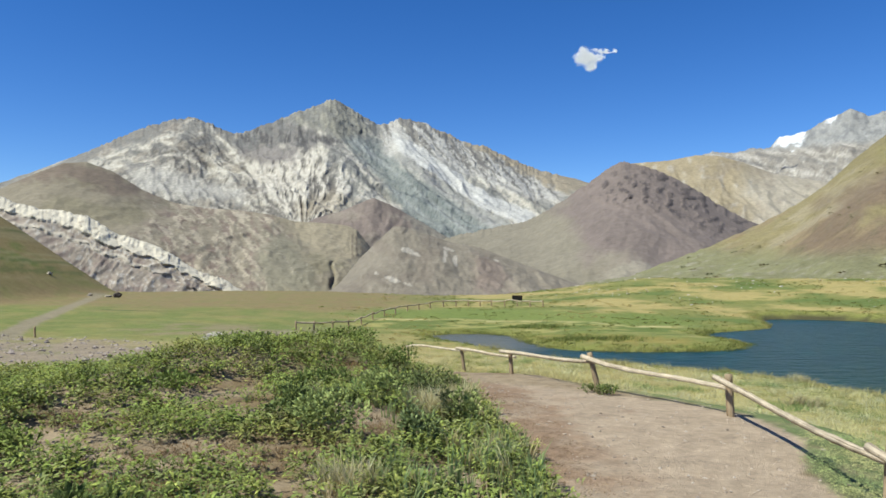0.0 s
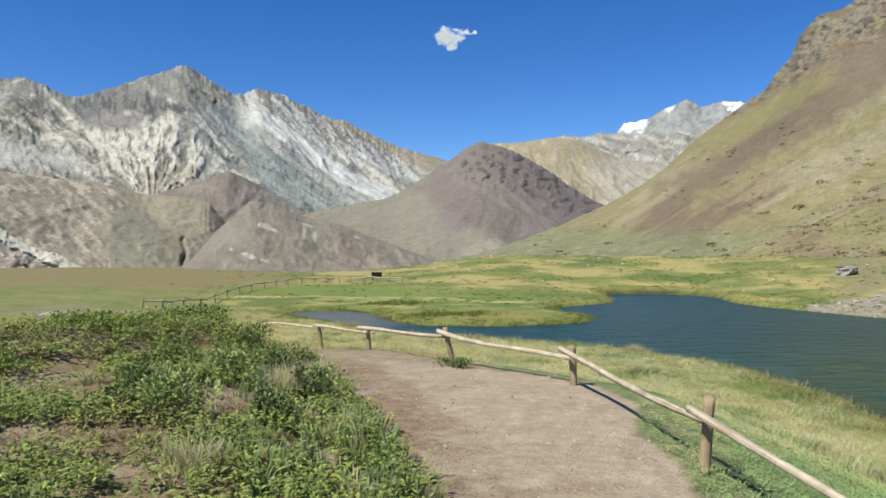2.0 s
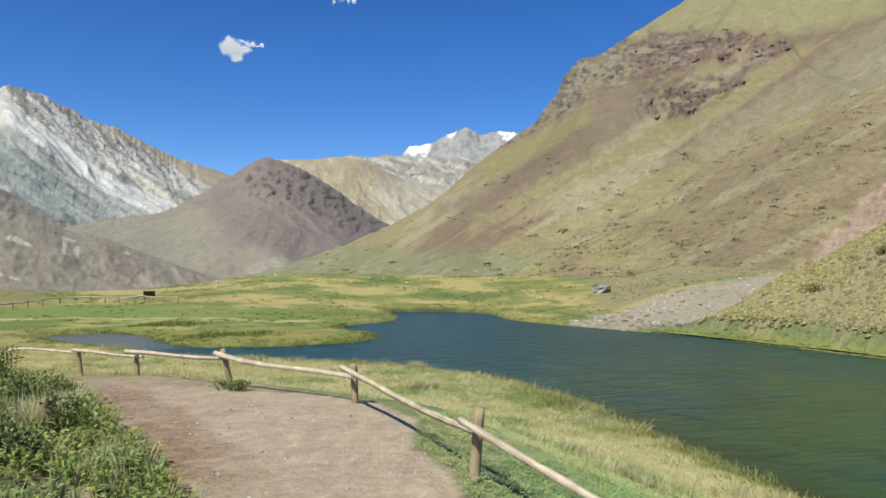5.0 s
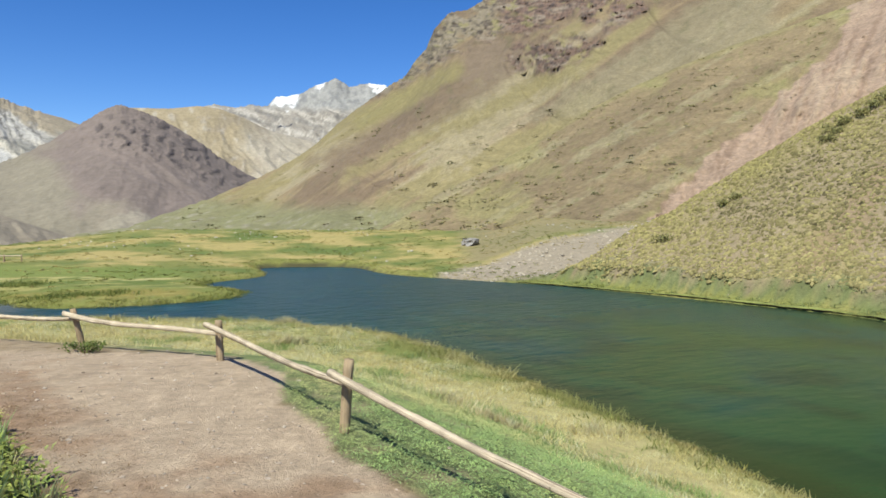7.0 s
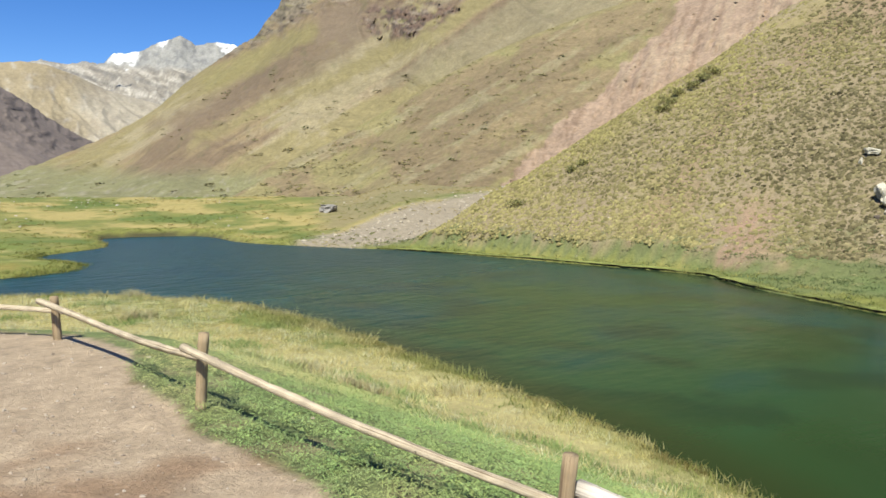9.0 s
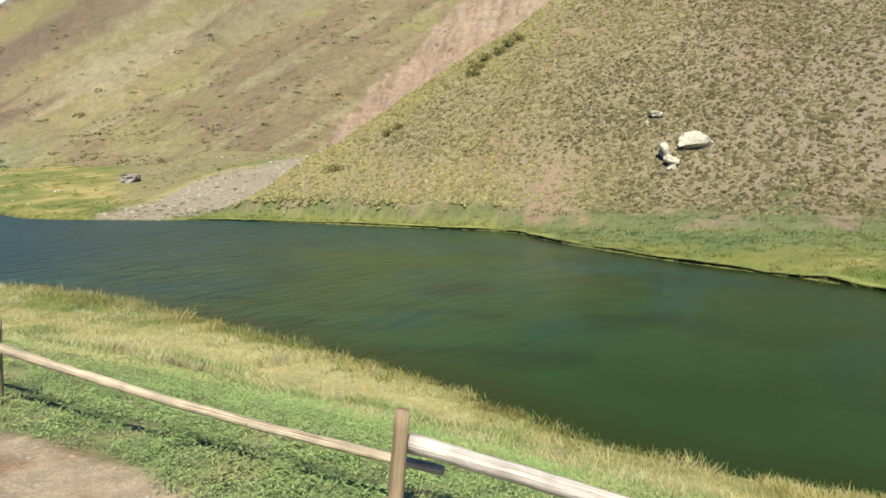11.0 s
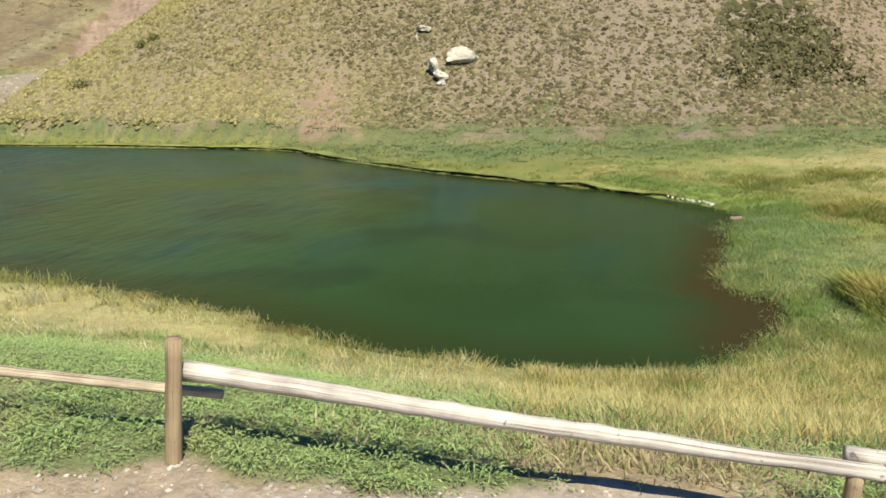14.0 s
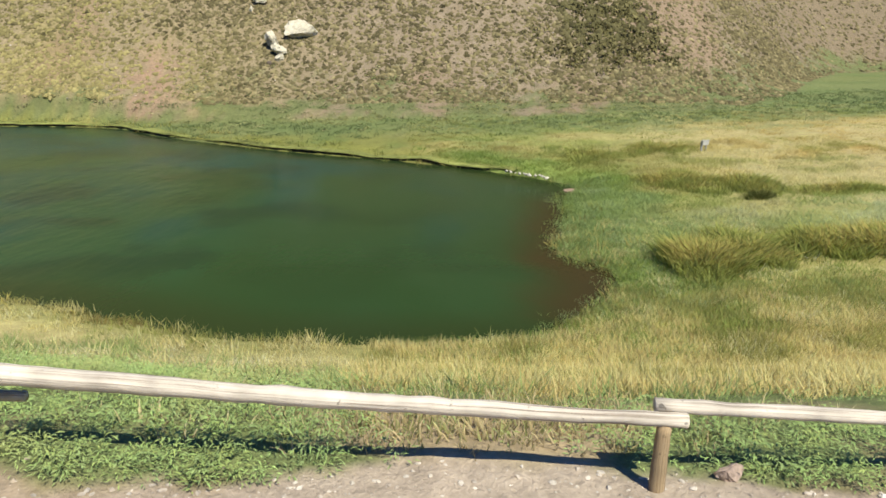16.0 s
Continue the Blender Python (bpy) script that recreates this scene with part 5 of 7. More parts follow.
def wood_material(name, color, dark, scale=1.0):
    """Weathered round timber: grain along the length, cracks and grey patches."""
    m = bpy.data.materials.new(name)
    m.use_nodes = True
    t = m.node_tree
    b = t.nodes["Principled BSDF"]
    b.inputs["Roughness"].default_value = 0.85
    b.inputs["Specular IOR Level"].default_value = 0.2
    co = t.nodes.new("ShaderNodeTexCoord")
    src = t.nodes.new("ShaderNodeVertexColor")
    src.layer_name = "col"
    mp = t.nodes.new("ShaderNodeMapping")
    sep = t.nodes.new("ShaderNodeSeparateColor")
    com = t.nodes.new("ShaderNodeCombineXYZ")
    mx = t.nodes.new("ShaderNodeMath")
    mx.operation = "MULTIPLY"
    mx.inputs[1].default_value = 6.0 * scale
    my = t.nodes.new("ShaderNodeMath")
    my.operation = "MULTIPLY"
    my.inputs[1].default_value = 16.0
    links(t, (src.outputs[0], sep.inputs[0]), (sep.outputs[0], mx.inputs[0]), (sep.outputs[1], my.inputs[0]), (mx.outputs[0], com.inputs[0]), (my.outputs[0], com.inputs[1]), (sep.outputs[2], com.inputs[2]))
    n = t.nodes.new("ShaderNodeTexNoise")
    n.inputs["Scale"].default_value = 2.2
    n.inputs["Detail"].default_value = 7
    n.inputs["Roughness"].default_value = 0.65
    links(t, (com.outputs[0], n.inputs["Vector"]))
    n2 = t.nodes.new("ShaderNodeTexNoise")
    n2.inputs["Scale"].default_value = 5.0
    n2.inputs["Detail"].default_value = 5
    links(t, (co.outputs["Object"], n2.inputs["Vector"]))
    ramp = t.nodes.new("ShaderNodeValToRGB")
    e = ramp.color_ramp.elements
    e[0].position, e[0].color = 0.37, (*dark, 1)
    e[1].position, e[1].color = 0.56, (*color, 1)
    x = e.new(0.45)
    x.color = tuple(0.35 * d + 0.65 * c for d, c in zip(dark, color)) + (1,)
    links(t, (n.outputs["Fac"], ramp.inputs[0]))
    mr = t.nodes.new("ShaderNodeMapRange")
    mr.inputs["From Min"].default_value, mr.inputs["From Max"].default_value = 0.3, 0.7
    mr.inputs["To Min"].default_value, mr.inputs["To Max"].default_value = 0.75 * BASE, 1.15 * BASE
    mul = t.nodes.new("ShaderNodeVectorMath")
    mul.operation = "SCALE"
    links(t, (n2.outputs["Fac"], mr.inputs["Value"]), (ramp.outputs[0], mul.inputs[0]), (mr.outputs[0], mul.inputs["Scale"]), (mul.outputs[0], b.inputs["Base Color"]))
    kn = t.nodes.new("ShaderNodeTexNoise")
    kn.inputs["Scale"].default_value = 24.0
    kn.inputs["Detail"].default_value = 3
    km = t.nodes.new("ShaderNodeMapRange")
    km.inputs["From Min"].default_value, km.inputs["From Max"].default_value = 0.68, 0.74
    km.inputs["To Min"].default_value, km.inputs["To Max"].default_value = 1.0, 0.42
    spot = t.nodes.new("ShaderNodeVectorMath")
    spot.operation = "SCALE"
    links(t, (co.outputs["Object"], kn.inputs["Vector"]), (kn.outputs["Fac"], km.inputs["Value"]), (mul.outputs[0], spot.inputs[0]), (km.outputs[0], spot.inputs["Scale"]), (spot.outputs[0], b.inputs["Base Color"]))
    bp = t.nodes.new("ShaderNodeBump")
    bp.inputs["Strength"].default_value = 0.7
    bp.inputs["Distance"].default_value = 0.012
    links(t, (n.outputs["Fac"], bp.inputs["Height"]), (bp.outputs[0], b.inputs["Normal"]))
    return m


MAT_RAIL = wood_material("weathered_pine_rail", (0.86, 0.79, 0.71), (0.33, 0.27, 0.22), 0.35)
MAT_RAIL_BROWN = wood_material("brown_pine_rail", (0.78, 0.66, 0.49), (0.20, 0.135, 0.08), 0.35)
MAT_POST = wood_material("weathered_pine_post", (0.50, 0.38, 0.24), (0.29, 0.20, 0.125), 0.5)
MAT_STONE = surface("stone", attribute="col", grain=((3, 0.2), (25, 0.25)), bump=0.7, bump_scale=9, bump_depth=0.05)
MAT_LEAF = surface("leaf", attribute="col", grain=((3, 0.18),), bump=0, rough=0.75, specular=0.1, translucent=0.25)
MAT_COVER = surface("cover_leaf", attribute="col", grain=((3, 0.18),), bump=0, rough=0.75, specular=0.1, translucent=0.05)
MAT_GRASS = surface("grass_blade", attribute="col", grain=((2, 0.15),), bump=0, rough=0.7, specular=0.2, translucent=0.5)
MAT_TWIG = surface("twig", color=(0.16, 0.11, 0.07), grain=((20, 0.3),), bump=0)
MAT_BOARD = surface("dark_board", color=(0.028, 0.024, 0.02), grain=((6, 0.3),), bump=0.2, rough=0.5)
MAT_WHITE = surface("white_paint", color=(0.55, 0.56, 0.54), grain=((9, 0.12),), bump=0.1, rough=0.6)


def cloud_material():
    m = surface("cloud_vapour", color=(0.99, 0.99, 0.99), grain=((0.02, 0.01),), bump=0, rough=1.0, specular=0.0, translucent=0.35, base=0.9)
    return m


MAT_CLOUD = cloud_material()


def log(name, a, b, r0, r1, material, parent, seed, bend=0.02, n=16, sides=11, label="", sag=0.0, knots=0.0):
    rs = np.random.RandomState(seed)
    a, b = np.array(a, float), np.array(b, float)
    t = np.linspace(0, 1, n)
    L = np.linalg.norm(b - a)
    off = np.sin(np.pi * t)[:, None] * rs.randn(1, 3) * bend * L + np.sin(2 * np.pi * t)[:, None] * rs.randn(1, 3) * bend * 0.4 * L
    off = off + np.cumsum(rs.randn(n, 3), 0) * 0.0016 * knots - np.array([0, 0, sag]) * np.sin(np.pi * t)[:, None]
    v, f = tube(a + (b - a) * t[:, None] + off, (r0 + (r1 - r0) * t) * (1 + 0.035 * knots * np.abs(rs.randn(n))), sides, 0.07 + 0.02 * knots, seed)
    k = len(v) - 2
    ang = np.tile(np.arange(sides) / sides, n)
    along = np.repeat(t * L, sides)
    col = np.zeros((len(v), 3))
    tri = np.abs(ang * 2 - 1)
    col[:k, 0], col[:k, 1], col[:k, 2] = along * 0.18 + 0.02, tri * 0.35 + 0.05, 0.1 + (seed % 9) * 0.09
    col[k:] = (0.05, 0.45, 0.1 + (seed % 9) * 0.09)
    return part(name, v, f, material, parent, label, col)


# ---------------------------------------------------------------- the pole fence along the path
fence = empty_at("pole_fence", 3.47, 5.74, -0.05, "weathered round pole fence beside the dirt path", "fence")
POSTS = [((-1.25, 26.4, -1.38), (-1.27, 26.4, -0.72), 0.050), ((0.62, 21.3, -0.97), (0.52, 21.3, -0.27), 0.052), ((1.71, 18.32, -0.66), (1.68, 18.32, -0.06), 0.052), ((3.01, 14.29, -0.34), (2.86, 14.32, 0.32), 0.055),
         ((4.17, 10.61, -0.22), (4.14, 10.62, 0.41), 0.056), ((3.47, 5.74, -0.04), (3.51, 5.72, 0.63), 0.050), ((3.14, 1.89, -0.08), (3.17, 1.84, 0.585), 0.040), ((3.055, -1.215, -0.13), (3.06, -1.225, 0.185), 0.034),
         ((2.86, -4.6, -0.14), (2.88, -4.62, 0.20), 0.046)]
for k, (a, b, r) in enumerate(POSTS):
    a = np.array(a) + (np.array(a) - np.array(b)) * 0.3
    log("post", a, b, r * 1.02, r * 0.97, MAT_POST, fence, 40 + k, bend=0.006, n=10, sides=12)
RAILS = [((-1.32, 26.55, -0.80), (0.64, 21.2, -0.40), 0.038, 0.01, 0), ((0.40, 21.36, -0.33), (1.80, 18.2, -0.20), 0.038, 0.012, 0), ((1.45, 18.40, -0.10), (2.95, 14.22, 0.15), 0.039, 0.010, 0), ((2.74, 14.42, 0.24), (4.22, 10.52, 0.20), 0.040, 0.010, 0.03),
         ((3.94, 10.62, 0.37), (3.57, 5.62, 0.39), 0.038, 0.010, 0.02), ((3.36, 5.80, 0.515), (3.36, 1.72, 0.225), 0.031, 0.003, 0.03), ((3.262, 1.85, 0.377), (3.05, -1.33, 0.196), 0.036, 0.003, 0.012), ((3.10, -1.19, 0.262), (2.93, -4.75, 0.115), 0.031, 0.003, 0)]
for k, (a, b, r, bend, sag) in enumerate(RAILS):
    log("rail", a, b, r * (1.36 if k == 6 else 1.14), r * 0.88, MAT_RAIL if k > 5 else MAT_RAIL_BROWN, fence, 60 + k, bend=bend, n=34, sides=12, sag=sag, knots=1.0)

# the fence far across the meadow
far_fence = empty_at("pole_fence", 3.0, 68, ground_z(3, 68)[0], "distant low wooden fence across the meadow", "fence")
FAR = [(-11.4, 55), (-10.0, 55.5), (-8.6, 56.5), (-7.4, 58), (-6.4, 62), (-5.5, 66), (-4.6, 69), (-3.7, 72), (-2.8, 75), (-1.9, 77.5), (-1.0, 79.5), (0.0, 81), (1.0, 81.5), (2.0, 81.5), (2.9, 81.5), (3.8, 81.5), (4.8, 81), (5.8, 80.5), (6.8, 80), (7.8, 79.5)]
pts = [(r * math.sin(radians(a)), r * math.cos(radians(a))) for a, r in FAR]
zs = ground_z([p[0] for p in pts], [p[1] for p in pts])
for k, ((x, y), z) in enumerate(zip(pts, zs)):
    log("post", (x, y, z - 0.25), (x, y, z + 0.72), 0.075, 0.065, MAT_POST, far_fence, 90 + k, n=5, sides=8)
    if k:
        (x0, y0), z0 = pts[k - 1], zs[k - 1]
        log("rail", (x0, y0, z0 + 0.58), (x, y, z + 0.58), 0.065, 0.06, MAT_RAIL_BROWN, far_fence, 120 + k, n=8, sides=8)


def box(a, b):
    """Corners and triangles of a box with softened edges."""
    bm = bmesh.new()
    bmesh.ops.create_cube(bm, size=1)
    bmesh.ops.scale(bm, vec=[q - p for p, q in zip(a, b)], verts=bm.verts)
    bmesh.ops.translate(bm, vec=[(p + q) / 2 for p, q in zip(a, b)], verts=bm.verts)
    bmesh.ops.bevel(bm, geom=bm.edges[:], offset=0.008, segments=1, affect="EDGES")
    bmesh.ops.triangulate(bm, faces=bm.faces[:])
    v, f = [tuple(p.co) for p in bm.verts], [[p.index for p in q.verts] for q in bm.faces]
    bm.free()
    return v, f


def notice_board(x, y, w, h, foot, mat, label, turn=0.0, legs=None):
    """A panel on two legs; turn: degrees by which its face is turned from the south."""
    z = ground_z(x, y)[0]
    ob = empty_at("notice_board", x, y, z, label, "sign")
    c, s = math.cos(radians(turn)), math.sin(radians(turn))

    def add(name, a, b, m):
        v, f = box(a, b)
        part(name, [(x + p * c - q * s, y + p * s + q * c, z + r) for p, q, r in v], f, m, ob, smooth=False)

    legs = legs or MAT_POST_PLAIN
    add("panel", (-w / 2, -0.03, foot), (w / 2, 0.03, foot + h), mat)
    add("cap", (-w / 2 - 0.03, -0.05, foot + h + 0.003), (w / 2 + 0.03, 0.05, foot + h + 0.05), legs)
    for k in (-1, 1):
        add("post", (k * w * 0.38 - 0.035, 0.034, -0.2), (k * w * 0.38 + 0.035, 0.10, foot + h), legs)
    return ob


MAT_POST_PLAIN = surface("brown_timber", color=(0.13, 0.09, 0.055), grain=((6, 0.3),), bump=0.2)
notice_board(8.6, 84.6, 1.2, 0.52, 0.42, MAT_BOARD, "dark notice board on two posts in the meadow")
notice_board(29.8, -12.25, 0.32, 0.16, 0.24, MAT_WHITE, "small white sign on short legs in the grass", -68, MAT_WHITE)
marker = empty_at("marker_post", -23.4, 41.9, ground_z(-23.4, 41.9)[0], "short dark wooden marker post beside the track", "post")
zz = marker.location.z
log("post", (-23.4, 41.9, zz - 0.2), (-23.42, 41.9, zz + 0.62), 0.07, 0.06, MAT_POST, marker, 150, n=6, sides=8)


# ---------------------------------------------------------------- stones
def rock_shape(seed, size, detail=2, rough=0.35):
    bm = bmesh.new()
    bmesh.ops.create_icosphere(bm, subdivisions=detail, radius=1)
    rs = np.random.RandomState(seed)
    v = np.array([p.co for p in bm.verts])
    f = np.array([[q.index for q in p.verts] for p in bm.faces])
    bm.free()
    for _ in range(12):                                                             # cut flat faces
        d = rs.randn(3)
        d /= np.linalg.norm(d)
        over = v @ d - rs.uniform(0.38, 0.8)
        v = v - np.maximum(over, 0)[:, None] * d * 0.98
    v = v * (1 + rough * 0.2 * rs.randn(len(v), 1))
    return v * np.asarray(size), f


def boulder(x, y, size, color, label, seed, sink=0.3, turn=0.0, group="", dz=0.0):
    v, f = rock_shape(seed, size, 3)
    c, s = math.cos(turn), math.sin(turn)
    v = v @ np.array([[c, s, 0], [-s, c, 0], [0, 0, 1]])
    z = ground_z(x, y)[0] + size[2] * (1 - sink) + dz - size[2] * 0.3
    rs = np.random.RandomState(seed)
    n = fbm(v[:, 0] * 1.7 + seed, v[:, 2] * 2.3 + v[:, 1], 4)
    col = mix3(flat(color, (len(v),)), np.array(color) * 0.6, step(0.1, 0.5, n))
    ob = part("boulder", v + np.array([x, y, z]), f, MAT_STONE, None, color=col, smooth=False)
    return tagged(ob, label, "rock", group)


PALE = (0.70, 0.65, 0.53)
boulder(50.3, 6.8, (0.95, 1.35, 0.78), PALE, "large pale boulder overhanging a dark hollow on the hillside", 3, 0.25, 0.25, "pale boulders", dz=0.10)
boulder(49.1, 8.75, (0.55, 0.60, 0.66), PALE, "jagged pale boulder on the shrubby hillside", 8, 0.2, 0.9, "pale boulders", dz=0.15)
boulder(48.6, 8.25, (0.48, 0.52, 0.52), PALE, "broken pale rock below a large boulder", 9, 0.25, 0.3, "pale boulders")
boulder(48.1, 8.1, (0.32, 0.36, 0.36), PALE, "small pale rock below a boulder", 12, 0.3, 0.4, "pale boulders")
boulder(47.6, 8.7, (0.20, 0.22, 0.16), (0.16, 0.13, 0.11), "small dark rock on the hillside", 33, 0.3, 0.4)
boulder(53.2, 10.1, (0.5, 0.65, 0.3), PALE, "flat pale rock on the hillside", 14, 0.2, 0.1, "pale boulders", dz=0.15)
boulder(52.6, 10.65, (0.22, 0.24, 0.28), PALE, "small pale rock on the hillside", 15, 0.3, 0.3, "pale boulders")
boulder(55.6, -6.4, (0.6, 0.8, 0.5), (0.50, 0.46, 0.40), "grey-white rock on the hillside", 17, 0.3, 0.3, "pale boulders")
boulder(24.2, -5.5, (0.25, 0.45, 0.10), (0.34, 0.25, 0.185), "flat reddish slab at the end of the lake", 28, 0.2, 0.2, dz=0.05)
boulder(64.0, 76.2, (2.1, 1.5, 1.0), (0.36, 0.34, 0.32), "big dark grey boulder at the edge of stony ground", 21, 0.3, 0.3)
boulder(-41.2, 92.5, (0.55, 0.45, 0.5), (0.16, 0.13, 0.11), "dark rock beside the dirt track", 23, 0.3, 0.1)
boulder(-42.4, 92.2, (0.5, 0.4, 0.3), (0.48, 0.42, 0.33), "pale rock at the foot of the grassy hill", 29, 0.3, 0.4)
boulder(-44.6, 92.0, (0.4, 0.35, 0.25), (0.45, 0.39, 0.31), "small pale rock at the foot of the grassy hill", 30, 0.3, 0.9)
boulder(-50.0, 92.5, (0.5, 0.4, 0.3), (0.50, 0.44, 0.35), "pale stone above the dirt track", 31, 0.3, 0.6)
boulder(-13.6, 43.4, (1.0, 0.6, 0.30), (0.60, 0.55, 0.48), "low pale rock at the meadow edge", 25, 0.3, 0.2)
boulder(3.15, -1.60, (0.07, 0.115, 0.06), (0.44, 0.34, 0.29), "flat reddish stone beside the fence post", 27, 0.25, 0.4)


def scatter(name, templates, pos, scale, color, tip, material, seed, lean=0.12, squash=(1, 1, 1), label="", category="", smooth=False, slope=0.0):
    """Many copies of small shapes joined into one mesh; templates are (points, triangles, tone), colour runs from foot to tip."""
    rs = np.random.RandomState(seed)
    n = len(pos)
    which = rs.randint(0, len(templates), n)
    V, F, C, base = [], [], [], 0
    scale = np.broadcast_to(scale, (n,))
    color, tip = np.broadcast_to(color, (n, 3)), np.broadcast_to(tip, (n, 3))
    for k, (tv, tf, tone) in enumerate(templates):
        sel = np.where(which == k)[0]
        if not len(sel):
            continue
        m = len(sel)
        yaw = rs.uniform(0, 2 * np.pi, m)
        c, s = np.cos(yaw)[:, None], np.sin(yaw)[:, None]
        v = tv[None] * np.asarray(squash) * scale[sel][:, None, None]
        x, y, z = v[..., 0] * c - v[..., 1] * s, v[..., 0] * s + v[..., 1] * c, v[..., 2]
        lx, ly = rs.randn(m, 1) * lean, rs.randn(m, 1) * lean
        v = np.stack([x + (lx - 0.5 * slope) * z, y + ly * z, z + slope * x], -1) + pos[sel][:, None]
        V.append(v.reshape(-1, 3))
        F.append((tf[None] + (base + np.arange(m) * len(tv))[:, None, None]).reshape(-1, 3))
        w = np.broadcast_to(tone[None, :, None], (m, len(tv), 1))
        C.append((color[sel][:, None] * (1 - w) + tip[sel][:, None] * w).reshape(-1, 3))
        base += m * len(tv)
    ob = array_mesh(name, np.concatenate(V), np.concatenate(F), material, np.concatenate(C), smooth)
    return tagged(ob, label, category, kind="stuff")


def stone_templates(seed, count=8, detail=1):
    out = []
    for k in range(count):
        v, f = rock_shape(seed + k, (1, 0.75, 0.55), detail, 0.6)
        out.append((v, f, np.random.RandomState(seed + k).uniform(0, 1, len(v))))
    return out


def leafy(seed, leaves=13, spread=1.1, up=0.75, width=0.13, length=0.46, steep=0.85):
    """A low weed: folded leaves on short stalks."""
    rs = np.random.RandomState(seed)
    V, F, T = [], [], []
    for k in range(leaves):
        a = rs.uniform(0, 2 * np.pi)
        start = np.array([math.cos(a), math.sin(a), 0]) * rs.uniform(0, 0.35) * spread + [0, 0, rs.uniform(0.05, up)]
        el = rs.uniform(-0.1, steep)
        d = np.array([math.cos(a) * math.cos(el), math.sin(a) * math.cos(el), math.sin(el)])
        side = np.array([-math.sin(a), math.cos(a), rs.uniform(-0.4, 0.4)])
        L, w = length * rs.uniform(0.6, 1.2), width * rs.uniform(0.7, 1.2)
        i = len(V)
        droop = np.array([0, 0, -0.25 * L])
        V += [start, start + d * L * 0.5 + side * w * 0.5, start + d * L * 0.5 - side * w * 0.5, start + d * L + droop]
        F += [(i, i + 1, i + 2), (i + 1, i + 3, i + 2)]
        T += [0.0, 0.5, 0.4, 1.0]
    return np.array(V), np.array(F), np.array(T)


def tuft(seed, blades=11, spread=0.25, height=1.0, width=0.035, droop=0.45):
    """A grass tuft: bent tapering blades."""
    rs = np.random.RandomState(seed)
    V, F, T = [], [], []
    for k in range(blades):
        a = rs.uniform(0, 2 * np.pi)
        o = np.array([math.cos(a), math.sin(a), 0])
        b = o * rs.uniform(0, spread)
        H = height * rs.uniform(0.55, 1.1)
        out = o * rs.uniform(0.1, droop) * H
        q = rs.uniform(0, np.pi)
        side = np.array([math.cos(q), math.sin(q), 0]) * width
        i = len(V)
        V += [b - side, b + side, b + out * 0.35 + [0, 0, H * 0.6] - side * 0.7, b + out * 0.35 + [0, 0, H * 0.6] + side * 0.7, b + out + [0, 0, H]]
        F += [(i, i + 1, i + 3), (i, i + 3, i + 2), (i + 2, i + 3, i + 4)]
        T += [0, 0, 0.6, 0.6, 1]
    return np.array(V), np.array(F), np.array(T)


def sprig(seed, blades=16, spread=1.0, width=0.027, droop=0.6):
    """A small patch of fine grass: single tapering blades."""
    rs = np.random.RandomState(seed)
    a, q = rs.uniform(0, 2 * np.pi, blades), rs.uniform(0, np.pi, blades)
    b = np.column_stack([np.cos(a), np.sin(a)]) * (rs.uniform(0, 1, blades) ** 0.6 * spread)[:, None]
    H = rs.uniform(0.45, 1.1, blades)
    s = np.column_stack([np.cos(q), np.sin(q)]) * width
    out = rs.randn(blades, 2) * droop * H[:, None] * 0.6
    z = np.zeros(blades)
    V = np.stack([np.column_stack([b - s, z]), np.column_stack([b + s, z]), np.column_stack([b + out, H])], 1).reshape(-1, 3)
    return V, np.arange(blades * 3).reshape(-1, 3), np.tile([0.0, 0.0, 1.0], blades)


def cushion(seed, n=14):
    """A small hillside bush: leaf sprays over a low dome."""
    rs = np.random.RandomState(seed)
    V, F, T = [], [], []
    for k in range(n):
        a, e = rs.uniform(0, 2 * np.pi), math.asin(rs.uniform(0.1, 1))
        d = np.array([math.cos(a) * math.cos(e), math.sin(a) * math.cos(e), math.sin(e) * 0.75])
        p = d * rs.uniform(0.55, 0.95)
        t1 = np.cross(d, rs.randn(3))
        t1 /= np.linalg.norm(t1)
        t2 = np.cross(d, t1)
        i = len(V)
        s = rs.uniform(0.25, 0.5)
        V += [p - t1 * s * 0.7, p + t1 * s * 0.7, p + d * s * 0.6 + t2 * s]
        F += [(i, i + 1, i + 2)]
        T += [0.2, 0.4, 1.0]
    return np.array(V), np.array(F), np.array(T)


def blob(seed):
    """A small round tuft for a far slope: uneven dome of five faces."""
    r = np.random.RandomState(seed)
    a = np.arange(5) * 2 * np.pi / 5 + r.uniform(-0.3, 0.3, 5)
    q = r.uniform(0.7, 1.2, 5)
    v = np.column_stack([np.cos(a) * q, np.sin(a) * q, r.uniform(-0.3, 0.25, 5)])
    v = np.concatenate([v, [[r.uniform(-0.3, 0.3), r.uniform(-0.3, 0.3), r.uniform(0.8, 1.1)]]])
    return v, np.array([(k, (k + 1) % 5, 5) for k in range(5)]), np.array([0.0, 0.3, 0.1, 0.2, 0.0, 1.0])


def sow(rs, n, x0, x1, y0, y1, keep):
    """Random places in a rectangle where keep(x, y, z, dl, dp, hill, p) gives a chance; with the height of the ground."""
    x, y = rs.uniform(x0, x1, n), rs.uniform(y0, y1, n)
    z, dl, dp, hill, p = land(x, y)
    ok = rs.uniform(0, 1, n) < keep(x, y, z, dl, dp, hill, p)
    return np.stack([x, y, z], 1)[ok], dl[ok], dp[ok]


